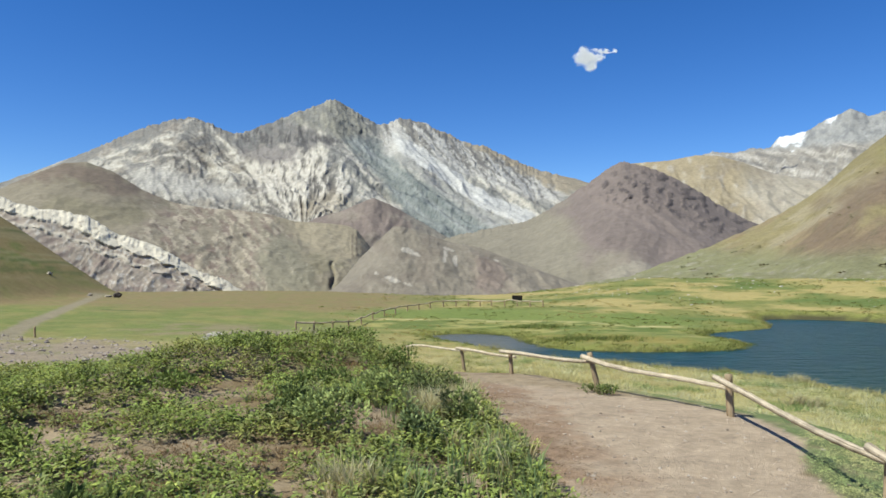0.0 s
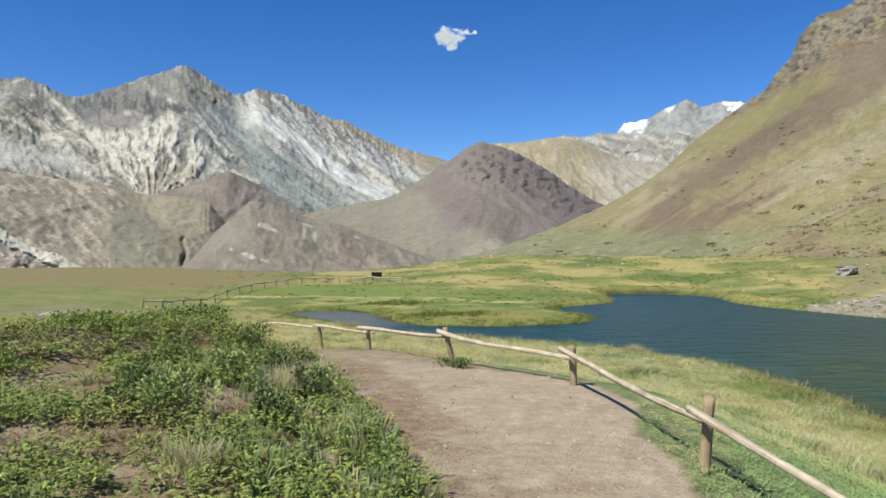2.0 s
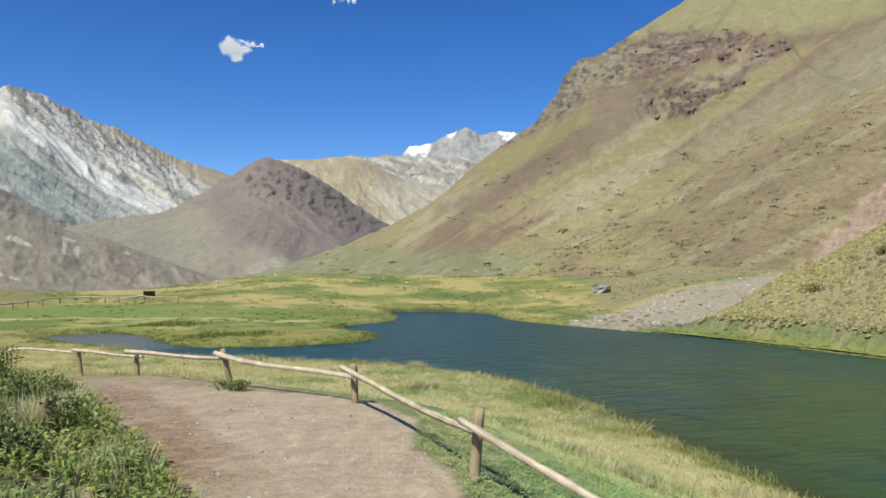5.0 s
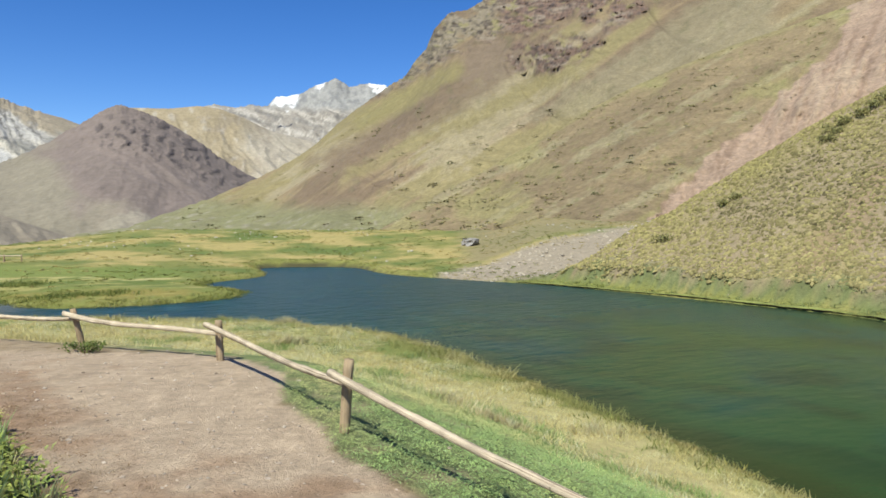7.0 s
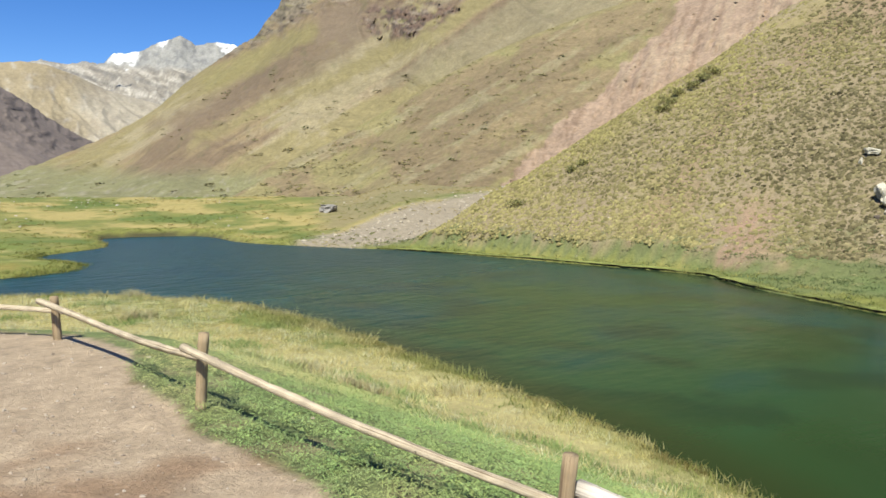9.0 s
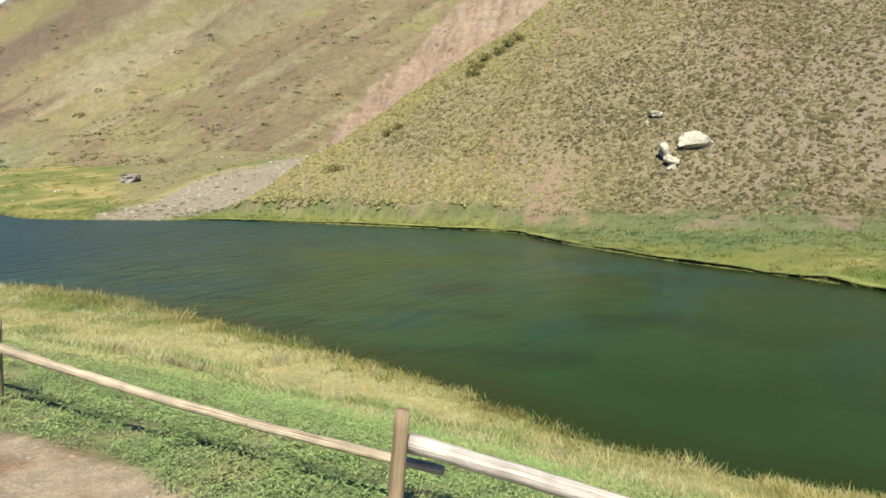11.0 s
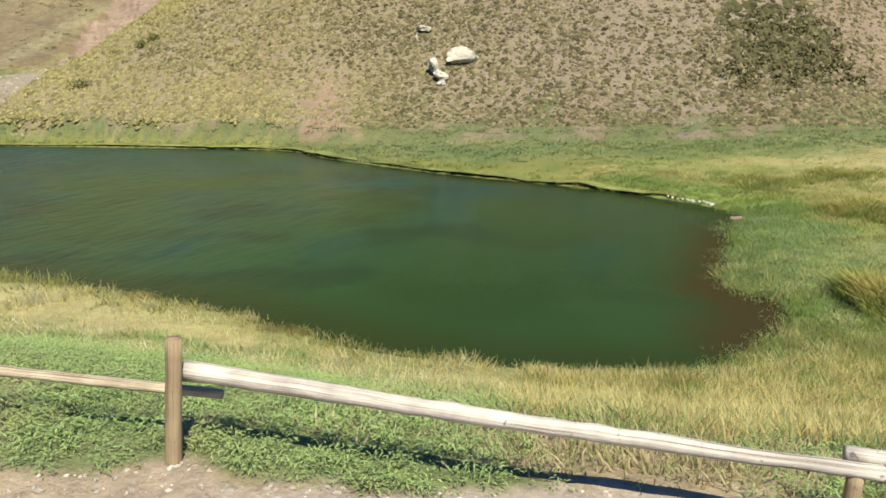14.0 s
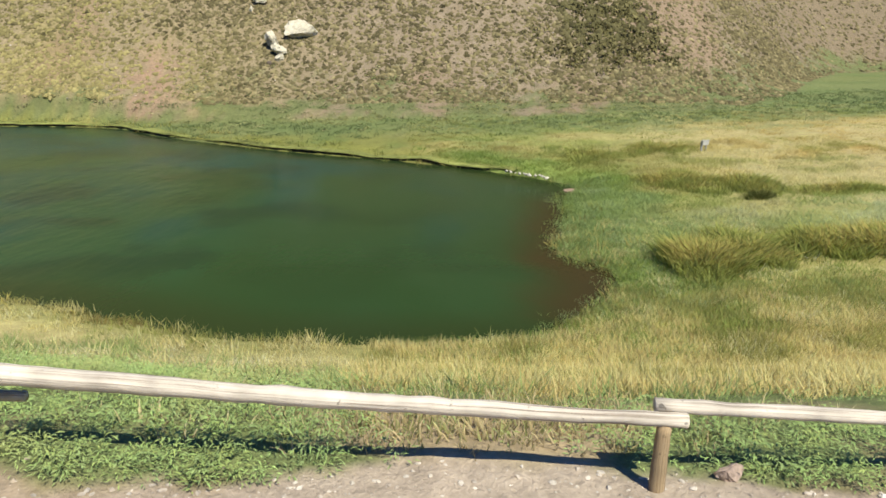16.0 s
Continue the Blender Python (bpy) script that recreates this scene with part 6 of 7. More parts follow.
def shade(rs, n, colors, jitter=0.18):
    c = np.asarray(colors, float)[rs.randint(0, len(colors), n)]
    return c * (1 + jitter * rs.randn(n, 1)).clip(0.5, 1.6)


rs = np.random.RandomState(11)
LEAFY = [leafy(k, 16, 1.25, 1.0, 0.14, 0.46, 0.95) for k in range(8)]
FINE = [leafy(20 + k, 15, 1.8, 0.9, 0.072, 0.40, 0.5) for k in range(8)]
TUFTS = [tuft(k) for k in range(8)]
REEDS = [tuft(30 + k, 16, 0.35, 1.0, 0.02, 0.35) for k in range(8)]
TURF = [tuft(60 + k, 7, 0.75, 0.8, 0.034, 0.7) for k in range(8)]
SPRIGS = [sprig(80 + k) for k in range(10)]
THIN = [sprig(95 + k, 10, 0.9, 0.05) for k in range(10)]
CUSHIONS = [cushion(k) for k in range(8)]
STONES = stone_templates(50)
PEBBLES = stone_templates(70, 12, 0)
BLOBS = [blob(k) for k in range(12)]


# weeds on the mound
def mound_keep(x, y, z, dl, dp, hill, p):
    bare = fbm(x * 0.55 + 3.1, y * 0.55 + 1.7, 3)
    edge = np.interp(y, [4, 5, 6, 9, 11, 14, 17], [0.95, 1.02, 0.98, 0.78, 0.62, 0.35, -1.0])
    m = step(-0.05, 0.2, edge - x + 0.25 * fbm(x * 2, y * 2, 2)) * (1 - 0.9 * step(0.10, 0.26, bare))
    for a, b, u, v in BARE:
        m = m * (1 - 0.95 * step(1.2, 0.8, np.hypot((x - a) / u, (y - b) / v) + 0.6 * fbm(x * 1.8, y * 1.8, 3)))
    return m * (p < 0.5) * step(26, 12, np.hypot(x, y) + 3) * (0.55 + 0.45 * step(-0.15, 0.1, fbm(x * 1.6 + 9, y * 1.6, 3)))


BARE = [(-2.6, 6.75, 0.9, 0.34), (-1.6, 6.75, 0.9, 0.36), (-0.8, 8.05, 0.52, 0.95), (-2.6, 5.9, 0.5, 0.22), (-0.3, 5.2, 0.35, 0.2), (-1.5, 11.2, 0.5, 0.25), (-3.9, 7.9, 0.6, 0.2)]


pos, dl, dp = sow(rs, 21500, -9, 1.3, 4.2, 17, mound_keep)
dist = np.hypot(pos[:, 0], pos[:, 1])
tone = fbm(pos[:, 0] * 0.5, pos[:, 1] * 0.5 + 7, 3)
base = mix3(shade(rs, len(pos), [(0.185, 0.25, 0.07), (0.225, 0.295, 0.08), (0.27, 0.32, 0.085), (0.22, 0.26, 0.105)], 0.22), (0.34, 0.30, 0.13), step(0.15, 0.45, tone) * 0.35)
# Leaf feet darkened, tips brightened: shaded gaps are put into the weed colour.
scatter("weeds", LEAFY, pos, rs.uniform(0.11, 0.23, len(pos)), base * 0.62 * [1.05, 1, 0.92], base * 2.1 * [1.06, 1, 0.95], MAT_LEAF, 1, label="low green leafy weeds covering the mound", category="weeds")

pos, dl, dp = sow(rs, 6000, -8, 1.2, 4.2, 16, lambda x, y, z, dl, dp, hill, p: mound_keep(x, y, z, dl, dp, hill, p) * step(-0.05, 0.3, fbm(x * 0.7 + 20, y * 0.7, 3) + 0.15 * (x + 1)) * 0.9)
base = shade(rs, len(pos), [(0.32, 0.42, 0.17), (0.38, 0.46, 0.20), (0.62, 0.54, 0.28)])
scatter("grass", TUFTS, pos, rs.uniform(0.14, 0.28, len(pos)) * (1 + 0.25 * step(-1, 0.3, pos[:, 0])), base * 0.75, base * 1.4, MAT_GRASS, 2, label="tufts of green and dry grass on the mound", category="grass")


pick = [np.array([a, b]) + rs.randn(300, 2) * [u * 0.65, v * 0.7] for a, b, u, v in BARE]
xy = np.concatenate(pick)
base = shade(rs, len(xy), [(0.36, 0.25, 0.14), (0.50, 0.385, 0.24), (0.22, 0.145, 0.08), (0.42, 0.26, 0.13)])
scatter("litter", TURF, np.column_stack([xy, ground_z(xy[:, 0], xy[:, 1])]), rs.uniform(0.05, 0.10, len(xy)), base * 0.8, base * 1.15, MAT_GRASS, 45, lean=0.5, squash=(1.6, 1.6, 0.45), label="dry brown plant litter on bare soil", category="litter")


n = 1500
y = rs.uniform(4.2, 12.5, n)
x = np.interp(y, PATH_LEFT[:, 0], PATH_LEFT[:, 1]) - 0.1 + np.abs(rs.randn(n)) * 0.42
base = shade(rs, n, [(0.30, 0.19, 0.10), (0.42, 0.30, 0.18), (0.20, 0.125, 0.07), (0.55, 0.44, 0.29)])
scatter("litter", TURF, np.column_stack([x, y, ground_z(x, y) - 0.002]), rs.uniform(0.025, 0.06, n), base * 0.8, base * 1.1, MAT_GRASS, 47, lean=0.6, squash=(1.6, 1.6, 0.35), label="dry leaves and twigs along the path edge", category="litter")


# leafy ground cover beside the fence
def cover_keep(x, y, z, dl, dp, hill, p):
    n = fbm(x * 0.8, y * 0.8 + 4, 3)
    bare = np.exp(-(((x - 3.7) / 0.75) ** 2 + ((y + 0.35) / 0.7) ** 2))
    right = np.interp(y, PATH_RIGHT[:, 0], PATH_RIGHT[:, 1])
    far = np.interp(y, [-6, -1.5, 0.5, 4, 8, 12, 16, 30], [0.6, 0.8, 1.7, 3.6, 3.2, 2.0, 0.8, 0.6])
    return step(-0.03, 0.07, x - right + 0.2 * n) * step(0.6, -0.4, dp - far - 1.4 * n) * (1 - 0.95 * step(0.35, 0.6, bare)) * (p < 0.6) * step(12, 8, y + 2 * n)


pos, dl, dp = sow(rs, 31000, 2.5, 8.5, -6, 14, cover_keep)
near = step(9, 4, np.hypot(pos[:, 0], pos[:, 1]))
keep = rs.uniform(0, 1, len(pos)) < 0.45 + 0.55 * near
pos, near = pos[keep], near[keep]
tone = fbm(pos[:, 0] * 0.7, pos[:, 1] * 0.7, 3)
base = mix3(shade(rs, len(pos), [(0.27, 0.39, 0.155), (0.30, 0.42, 0.165), (0.34, 0.42, 0.16), (0.29, 0.39, 0.18)], 0.12), (0.46, 0.44, 0.21), step(0.1, 0.5, tone) * 0.5)
base = mix3(base, (0.62, 0.54, 0.27), step(6.0, 8.5, pos[:, 1] + 1.5 * tone) * step(-0.35, 0.1, tone) * 0.75)
scatter("ground_cover", FINE, pos, rs.uniform(0.065, 0.132, len(pos)), base * [0.96, 0.98, 0.88], base * [1.28, 1.3, 1.2], MAT_COVER, 3, lean=0.3, label="dense green leafy ground cover under the fence", category="plants")


n = 620
xy = np.array([3.95, -0.45]) + rs.randn(n, 2) * [0.38, 0.75]
xy = xy[xy[:, 0] > 3.35]
base = shade(rs, len(xy), [(0.80, 0.66, 0.40), (0.72, 0.60, 0.34), (0.48, 0.50, 0.22)])
scatter("grass", TURF, np.column_stack([xy, ground_z(xy[:, 0], xy[:, 1]) - 0.005]), rs.uniform(0.06, 0.14, len(xy)), base * 0.8, base * 1.15, MAT_GRASS, 41, lean=0.3, squash=(1.4, 1.4, 0.9), label="dry straw-coloured grass below the rail", category="grass")


# grass of the bank: golden towards the water, green nearer the fence
def bank_keep(x, y, z, dl, dp, hill, p):
    n = fbm(x * 0.5 + 2, y * 0.5, 3)
    far = np.interp(y, [-6, 0, 4, 8, 12, 16, 30], [1.2, 1.6, 3.0, 2.6, 1.5, 0.4, 0.3])
    return step(-0.5, 0.6, dp - far - 1.2 * n) * (dl > -0.25) * (dp > 0.25) * step(60, 20, np.hypot(x, y)) * (p < 0.5)


pos, dl, dp = sow(rs, 25000, 2, 19, -9, 46, bank_keep)
tone = fbm(pos[:, 0] * 0.35 + 8, pos[:, 1] * 0.35, 4)
gold = step(-0.15, 0.15, 3.4 * tone + 0.10 * (dp - np.interp(pos[:, 1], [0, 6, 20], [3.6, 5.6, 4.2])))
base = mix3(shade(rs, len(pos), [(0.36, 0.49, 0.18), (0.42, 0.53, 0.21)], 0.1), shade(rs, len(pos), [(1.0, 0.84, 0.42), (1.0, 0.92, 0.56), (0.90, 0.79, 0.38)], 0.1), np.maximum(gold, step(8, 11, pos[:, 1]) * step(4.5, 2.5, dp) * 0.8))
wet = step(1.8, 0.3, dl + 1.6 * tone)
base = mix3(base, (0.44, 0.41, 0.15), wet * 0.75)
scatter("grass", SPRIGS, pos, rs.uniform(0.09, 0.16, len(pos)) * (0.65 + 0.7 * step(-0.1, 0.3, fbm(pos[:, 0] * 0.9, pos[:, 1] * 0.9 + 5, 3))) * (1 + 0.4 * wet) * (1 + 0.02 * pos[:, 1].clip(0)), base * 0.95, base * 1.18, MAT_GRASS, 4, lean=0.25, squash=(1.3, 1.3, 0.8), label="long golden and green grass on the lake bank", category="grass")


pos, dl, dp = sow(rs, 9500, 5, 14, -12, 0.5, lambda x, y, z, dl, dp, hill, p: (dl > -0.1) * step(0.7, 1.6, dp) * step(12, 9, dp))
tone = fbm(pos[:, 0] * 0.5 + 4, pos[:, 1] * 0.5, 4)
base = mix3(shade(rs, len(pos), [(1.0, 0.80, 0.39), (0.92, 0.73, 0.33)], 0.1), (0.46, 0.45, 0.16), step(0.0, 0.3, tone + 0.05 * (dp - 6.5)))
scatter("grass", SPRIGS, pos, rs.uniform(0.13, 0.22, len(pos)), base * 0.95, base * 1.2, MAT_GRASS, 46, squash=(1.2, 1.2, 0.85), label="golden grass between the fence and the marsh", category="grass")


pos, dl, dp = sow(rs, 12000, -7, 9, 16, 44, lambda x, y, z, dl, dp, hill, p: (dl > 0.2) * (dp > 0.2) * (p < 0.4) * step(46, 30, y) * (0.5 + 0.5 * step(26, 20, y)))
tone = fbm(pos[:, 0] * 0.4 + 6, pos[:, 1] * 0.25, 4)
base = mix3(shade(rs, len(pos), [(0.66, 0.56, 0.27), (0.76, 0.66, 0.34)], 0.1), (0.40, 0.42, 0.14), step(0.05, 0.25, tone))
scatter("grass", SPRIGS, pos, rs.uniform(0.12, 0.22, len(pos)), base * 1.05, base * 1.35, MAT_GRASS, 48, squash=(1.3, 1.3, 0.8), label="straw-coloured grass at the foot of the bank", category="grass")


# marsh grass at the end of the lake and along the far shores
def marsh_keep(x, y, z, dl, dp, hill, p):
    return (dl > -0.3) * (dp > 7) * step(46, 40, x) * (0.5 + 0.5 * step(8, 1, dl))


def marsh_colors(pos, dl):
    """Vivid green by the water, straw further out, with olive and pale silver-green drifts."""
    x, y = pos[:, 0], pos[:, 1]
    n, m = fbm(x * 0.25 + 3, y * 0.3, 4), fbm(x * 0.4 + 13, y * 0.25, 4)
    c = shade(rs, len(pos), [(0.40, 0.44, 0.145), (0.44, 0.47, 0.16), (0.36, 0.41, 0.13)], 0.08)
    c = mix3(c, (0.60, 0.54, 0.23), step(0.0, 0.3, n) * 0.8)
    c = mix3(c, (0.70, 0.585, 0.27), step(-8.5, -11.5, y + 2.5 * n) * step(21, 24, x + n) * step(42, 36, x) * 0.85)
    c = mix3(c, (0.66, 0.49, 0.20), step(-13.5, -16.5, y + 1.5 * m) * step(25, 28, x + n) * step(42, 37, x) * 0.8)
    c = mix3(c, (0.40, 0.32, 0.12), step(0.12, 0.3, m) * 0.55)
    c = mix3(c, (0.76, 0.67, 0.38), patch(x, y, [(21.5, -10.8), (27.5, -12.5), (27.5, -18), (21.8, -16.5)], 0.8, 1.5 * m) * 0.8)
    near = step(15.8, 14.2, x + 1.5 * n) * step(-2.0, -4.0, y)
    c = mix3(c, (0.29, 0.40, 0.095), near * 0.85)
    c = mix3(c, (0.58, 0.52, 0.22), near * step(0.05, 0.22, fbm(x * 0.9, y * 0.9 + 3, 3) - 0.05) * 0.85)
    c = mix3(c, (0.15, 0.20, 0.05), near * step(0.15, 0.3, fbm(x * 1.1 + 9, y * 0.8, 3)) * 0.8)
    c = mix3(c, (0.62, 0.70, 0.42), patch(x, y, [(19.6, -7.2), (21.0, -14.5), (18.2, -15), (16.8, -8.0)], 0.6, 1.2 * m) * 0.85)
    c = mix3(c, (0.26, 0.35, 0.095), step(0.1, -0.2, n + 0.5 * m) * 0.6)
    c = mix3(c, (0.27, 0.40, 0.10), step(3.0, 0.8, dl + 2.2 * m) * 0.85)
    c = mix3(c, (0.80, 0.70, 0.40), step(0.05, 0.2, fbm(x * 0.5 + 40, y * 0.35, 4)) * step(-7, -10, y) * step(17.5, 19.5, x) * 0.6)
    return mix3(c, (0.36, 0.48, 0.21), patch(x, y, [(24, -5.6), (22, -7.5), (17, -7.0), (15.8, -4.6), (17.2, -3.4), (21, -4.6)], 0.5, 0.8 * m) * 0.8) * (1.08 + 0.22 * step(-8, -13, y))[:, None]


pos, dl, dp = sow(rs, 19000, 8, 52, -30, 0, marsh_keep)
base = marsh_colors(pos, dl)
scatter("grass", SPRIGS, pos, rs.uniform(0.12, 0.20, len(pos)), base * 0.95, base * 1.15, MAT_GRASS, 5, squash=(1.7, 1.7, 0.75), label="marsh grass and sedge at the end of the lake", category="grass")
pos, dl, dp = sow(rs, 13500, 9, 32, -19, -1, lambda x, y, z, dl, dp, hill, p: (dl > 0.0) * (dp > 8))
base = marsh_colors(pos, dl)
scatter("grass", SPRIGS, pos, rs.uniform(0.11, 0.18, len(pos)) * (0.7 + 0.7 * step(-0.1, 0.3, fbm(pos[:, 0] * 0.6, pos[:, 1] * 0.6, 3))), base * 0.95, base * 1.15, MAT_GRASS, 29, squash=(1.5, 1.5, 0.85), label="short mixed grass of the marshy meadow", category="grass")
pos, dl, dp = sow(rs, 9000, -4, 22, 43, 66, lambda x, y, z, dl, dp, hill, p: (dl > -0.5) * step(1.1, 0.2, dl + 1.2 * fbm(x * 0.4, y * 0.4, 3)) * (0.8 * x + y > 53.5))
pos[:, 2] = np.maximum(pos[:, 2], LAKE_Z - 0.03)
base = mix3(shade(rs, len(pos), [(0.19, 0.235, 0.065), (0.23, 0.27, 0.075), (0.28, 0.28, 0.085)]), (0.48, 0.47, 0.15), step(-0.05, 0.25, fbm(pos[:, 0] * 0.3, pos[:, 1] * 0.3, 3)) * 0.8)
scatter("reeds", THIN, pos, rs.uniform(0.14, 0.28, len(pos)), base * 0.9, base * 1.2, MAT_GRASS, 34, squash=(1.8, 1.8, 0.8), label="dark green reeds around the marshy point", category="grass")
MARSH_TONGUE = [(6.6, 61.0, 1.2, 0.8), (8.8, 60.0, 1.2, 0.8), (8.9, 50.4, 1.3, 0.7), (11.2, 49.8, 1.6, 0.8)]
for k, (x, y, u, v) in enumerate(MARSH_TONGUE):
    xy = np.array([x, y]) + rs.randn(160, 2) * [u * 0.75, v * 0.75]
    base = shade(rs, 160, [(0.19, 0.25, 0.07), (0.25, 0.31, 0.09), (0.33, 0.36, 0.11)])
    scatter("sedge", TURF, np.column_stack([xy, ground_z(xy[:, 0], xy[:, 1]) - 0.02]), rs.uniform(0.16, 0.42, 160), base * 0.9, base * 1.3, MAT_GRASS, 240 + k, squash=(1.3, 1.3, 1), label="dark green sedge on the marshy point", category="grass")
SEDGE = [(14.9, -6.4, 1.1, 0.9, 0.60, 300), (15.5, -7.5, 1.3, 1.0, 0.52, 260), (15.7, -9.4, 1.0, 1.0, 0.54, 260), (15.4, -11.0, 1.1, 1.3, 0.6, 260), (23.6, -9.0, 1.7, 1.2, 0.46, 260), (22.6, -10.8, 1.2, 1.0, 0.5, 200),
         (21.6, -13.2, 0.6, 2.2, 0.34, 180), (29.4, -7.4, 1.6, 1.6, 0.38, 220), (30.4, -10.4, 1.5, 1.7, 0.38, 220), (20.9, -10.4, 0.35, 0.4, 0.34, 60), (13.2, -12.8, 1.2, 1.4, 0.5, 160)]
for k, (x, y, u, v, h, n) in enumerate(SEDGE):
    q = rs.uniform(0, 1, n) ** 0.6
    a = rs.uniform(0, 2 * np.pi, n)
    xy = np.column_stack([x + np.cos(a) * q * u * (1 + 0.35 * np.sin(3 * a + k) + 0.2 * np.sin(5 * a + 2 * k)), y + np.sin(a) * q * v * (1 + 0.25 * np.cos(2 * a + k))])
    patchy = step(-0.1, 0.25, fbm(xy[:, 0] * 0.9 + k, xy[:, 1] * 0.9, 3))
    base = mix3(shade(rs, n, [(0.34, 0.36, 0.13), (0.37, 0.36, 0.14), (0.44, 0.39, 0.16)], 0.1), (0.29, 0.38, 0.13), np.maximum(step(0.55, 1.0, q), 1 - patchy) * 0.65)
    # this small clump is darkened to stand in for a shaded hole
    if k == 9:
        base = base * 0.35
    scatter("sedge", REEDS, np.column_stack([xy, ground_z(xy[:, 0], xy[:, 1]) - 0.02]), rs.uniform(0.75, 1.1, n) * h * (1.0 - 0.55 * q ** 2), base * [1.12, 1.15, 0.95], base * [1.5, 1.4, 1.15], MAT_GRASS, 210 + k, lean=0.4, squash=(2.4, 2.4, 0.9), label="dense clump of tall brown-green sedge", category="grass")

pos, dl, dp = sow(rs, 5200, 12, 25.5, -9, -2.4, lambda x, y, z, dl, dp, hill, p: (dl > -0.45) * (dp > 7) * step(3.0, 0.6, dl + 1.2 * fbm(x * 0.7, y * 0.7, 3)) * (0.4 + 0.6 * (dl > 0)))
pos[:, 2] = np.maximum(pos[:, 2], LAKE_Z - 0.03)
base = mix3(shade(rs, len(pos), [(0.30, 0.42, 0.15), (0.35, 0.47, 0.20), (0.27, 0.38, 0.12)], 0.1), (0.45, 0.55, 0.30), step(0.0, 0.3, fbm(pos[:, 0] * 0.8, pos[:, 1] * 0.8, 3)) * 0.6)
scatter("waterweed", SPRIGS, pos, rs.uniform(0.12, 0.20, len(pos)), base * 0.9, base * 1.1, MAT_GRASS, 221, squash=(1.6, 1.6, 0.7), label="soft green waterweed at the shallow end of the lake", category="plants")

pos, dl, dp = sow(rs, 26000, 10, 18, -4.5, 20, lambda x, y, z, dl, dp, hill, p: (dl > -0.3) * step(1.1, 0.2, dl) * (dp < 14) * step(0.0, 0.2, fbm(x * 0.5, y * 0.28 + 2, 3) + 0.02))
base = shade(rs, len(pos), [(0.40, 0.31, 0.12), (0.33, 0.31, 0.10), (0.29, 0.33, 0.10)])
scatter("reeds", SPRIGS, pos, rs.uniform(0.09, 0.155, len(pos)) * (0.6 + 0.7 * step(-0.1, 0.3, fbm(pos[:, 0] * 0.7, pos[:, 1] * 0.4 + 8, 3))), base * 0.85, base * 1.2, MAT_GRASS, 33, squash=(0.8, 0.8, 1), label="brown-green reeds along the water", category="grass")

pos, dl, dp = sow(rs, 31000, -6, 50, -7, 82, lambda x, y, z, dl, dp, hill, p: (dl > -0.2) * (dp > 8) * step(2.2, 0.0, dl) * 0.9)
tone = fbm(pos[:, 0] * 0.25 + 3, pos[:, 1] * 0.25, 4)
base = mix3(shade(rs, len(pos), [(0.28, 0.33, 0.09), (0.34, 0.37, 0.11)]), (0.56, 0.49, 0.17), step(0.0, 0.4, tone))
scatter("grass", THIN, pos, rs.uniform(0.14, 0.26, len(pos)), base * 0.95, base * 1.15, MAT_GRASS, 6, squash=(1.6, 1.6, 0.8), label="rim of grass along the lake shore", category="grass")

pos, dl, dp = sow(rs, 9000, -45, 90, 38, 125, lambda x, y, z, dl, dp, hill, p: (dl > 0.5) * (hill < 0) * (dp > 14) * step(-0.15, 0.3, fbm(x * 0.1, y * 0.1, 3) + 0.1) * step(-12, 4, x + 8 * fbm(x * 0.05, y * 0.05, 3)))
tone = fbm(pos[:, 0] * 0.08, pos[:, 1] * 0.08, 4) + 0.5 * fbm(pos[:, 0] * 0.35 + 5, pos[:, 1] * 0.35, 4)
base = mix3(shade(rs, len(pos), [(0.27, 0.295, 0.09), (0.30, 0.32, 0.10)], 0.1), (0.50, 0.42, 0.17), step(-0.05, 0.15, tone))
scatter("grass", CUSHIONS, pos, rs.uniform(0.10, 0.24, len(pos)), base * 0.95, base * 1.1, MAT_GRASS, 7, squash=(1.6, 1.6, 0.7), label="tussocks of yellow and green meadow grass", category="grass")


# bushes of the hillside
def hill_keep(x, y, z, dl, dp, hill, p):
    n, m = fbm(x * 0.12, y * 0.12, 3), fbm(x * 0.4, y * 0.2 + 5, 3)
    scar = np.exp(-((y - 15.5) / 2.0) ** 2) * step(54, 48, x)
    return (z > -1.8 + 2.2 * m) * (hill > -0.6) * (0.62 + 0.6 * n) * (1 - 0.85 * scar)


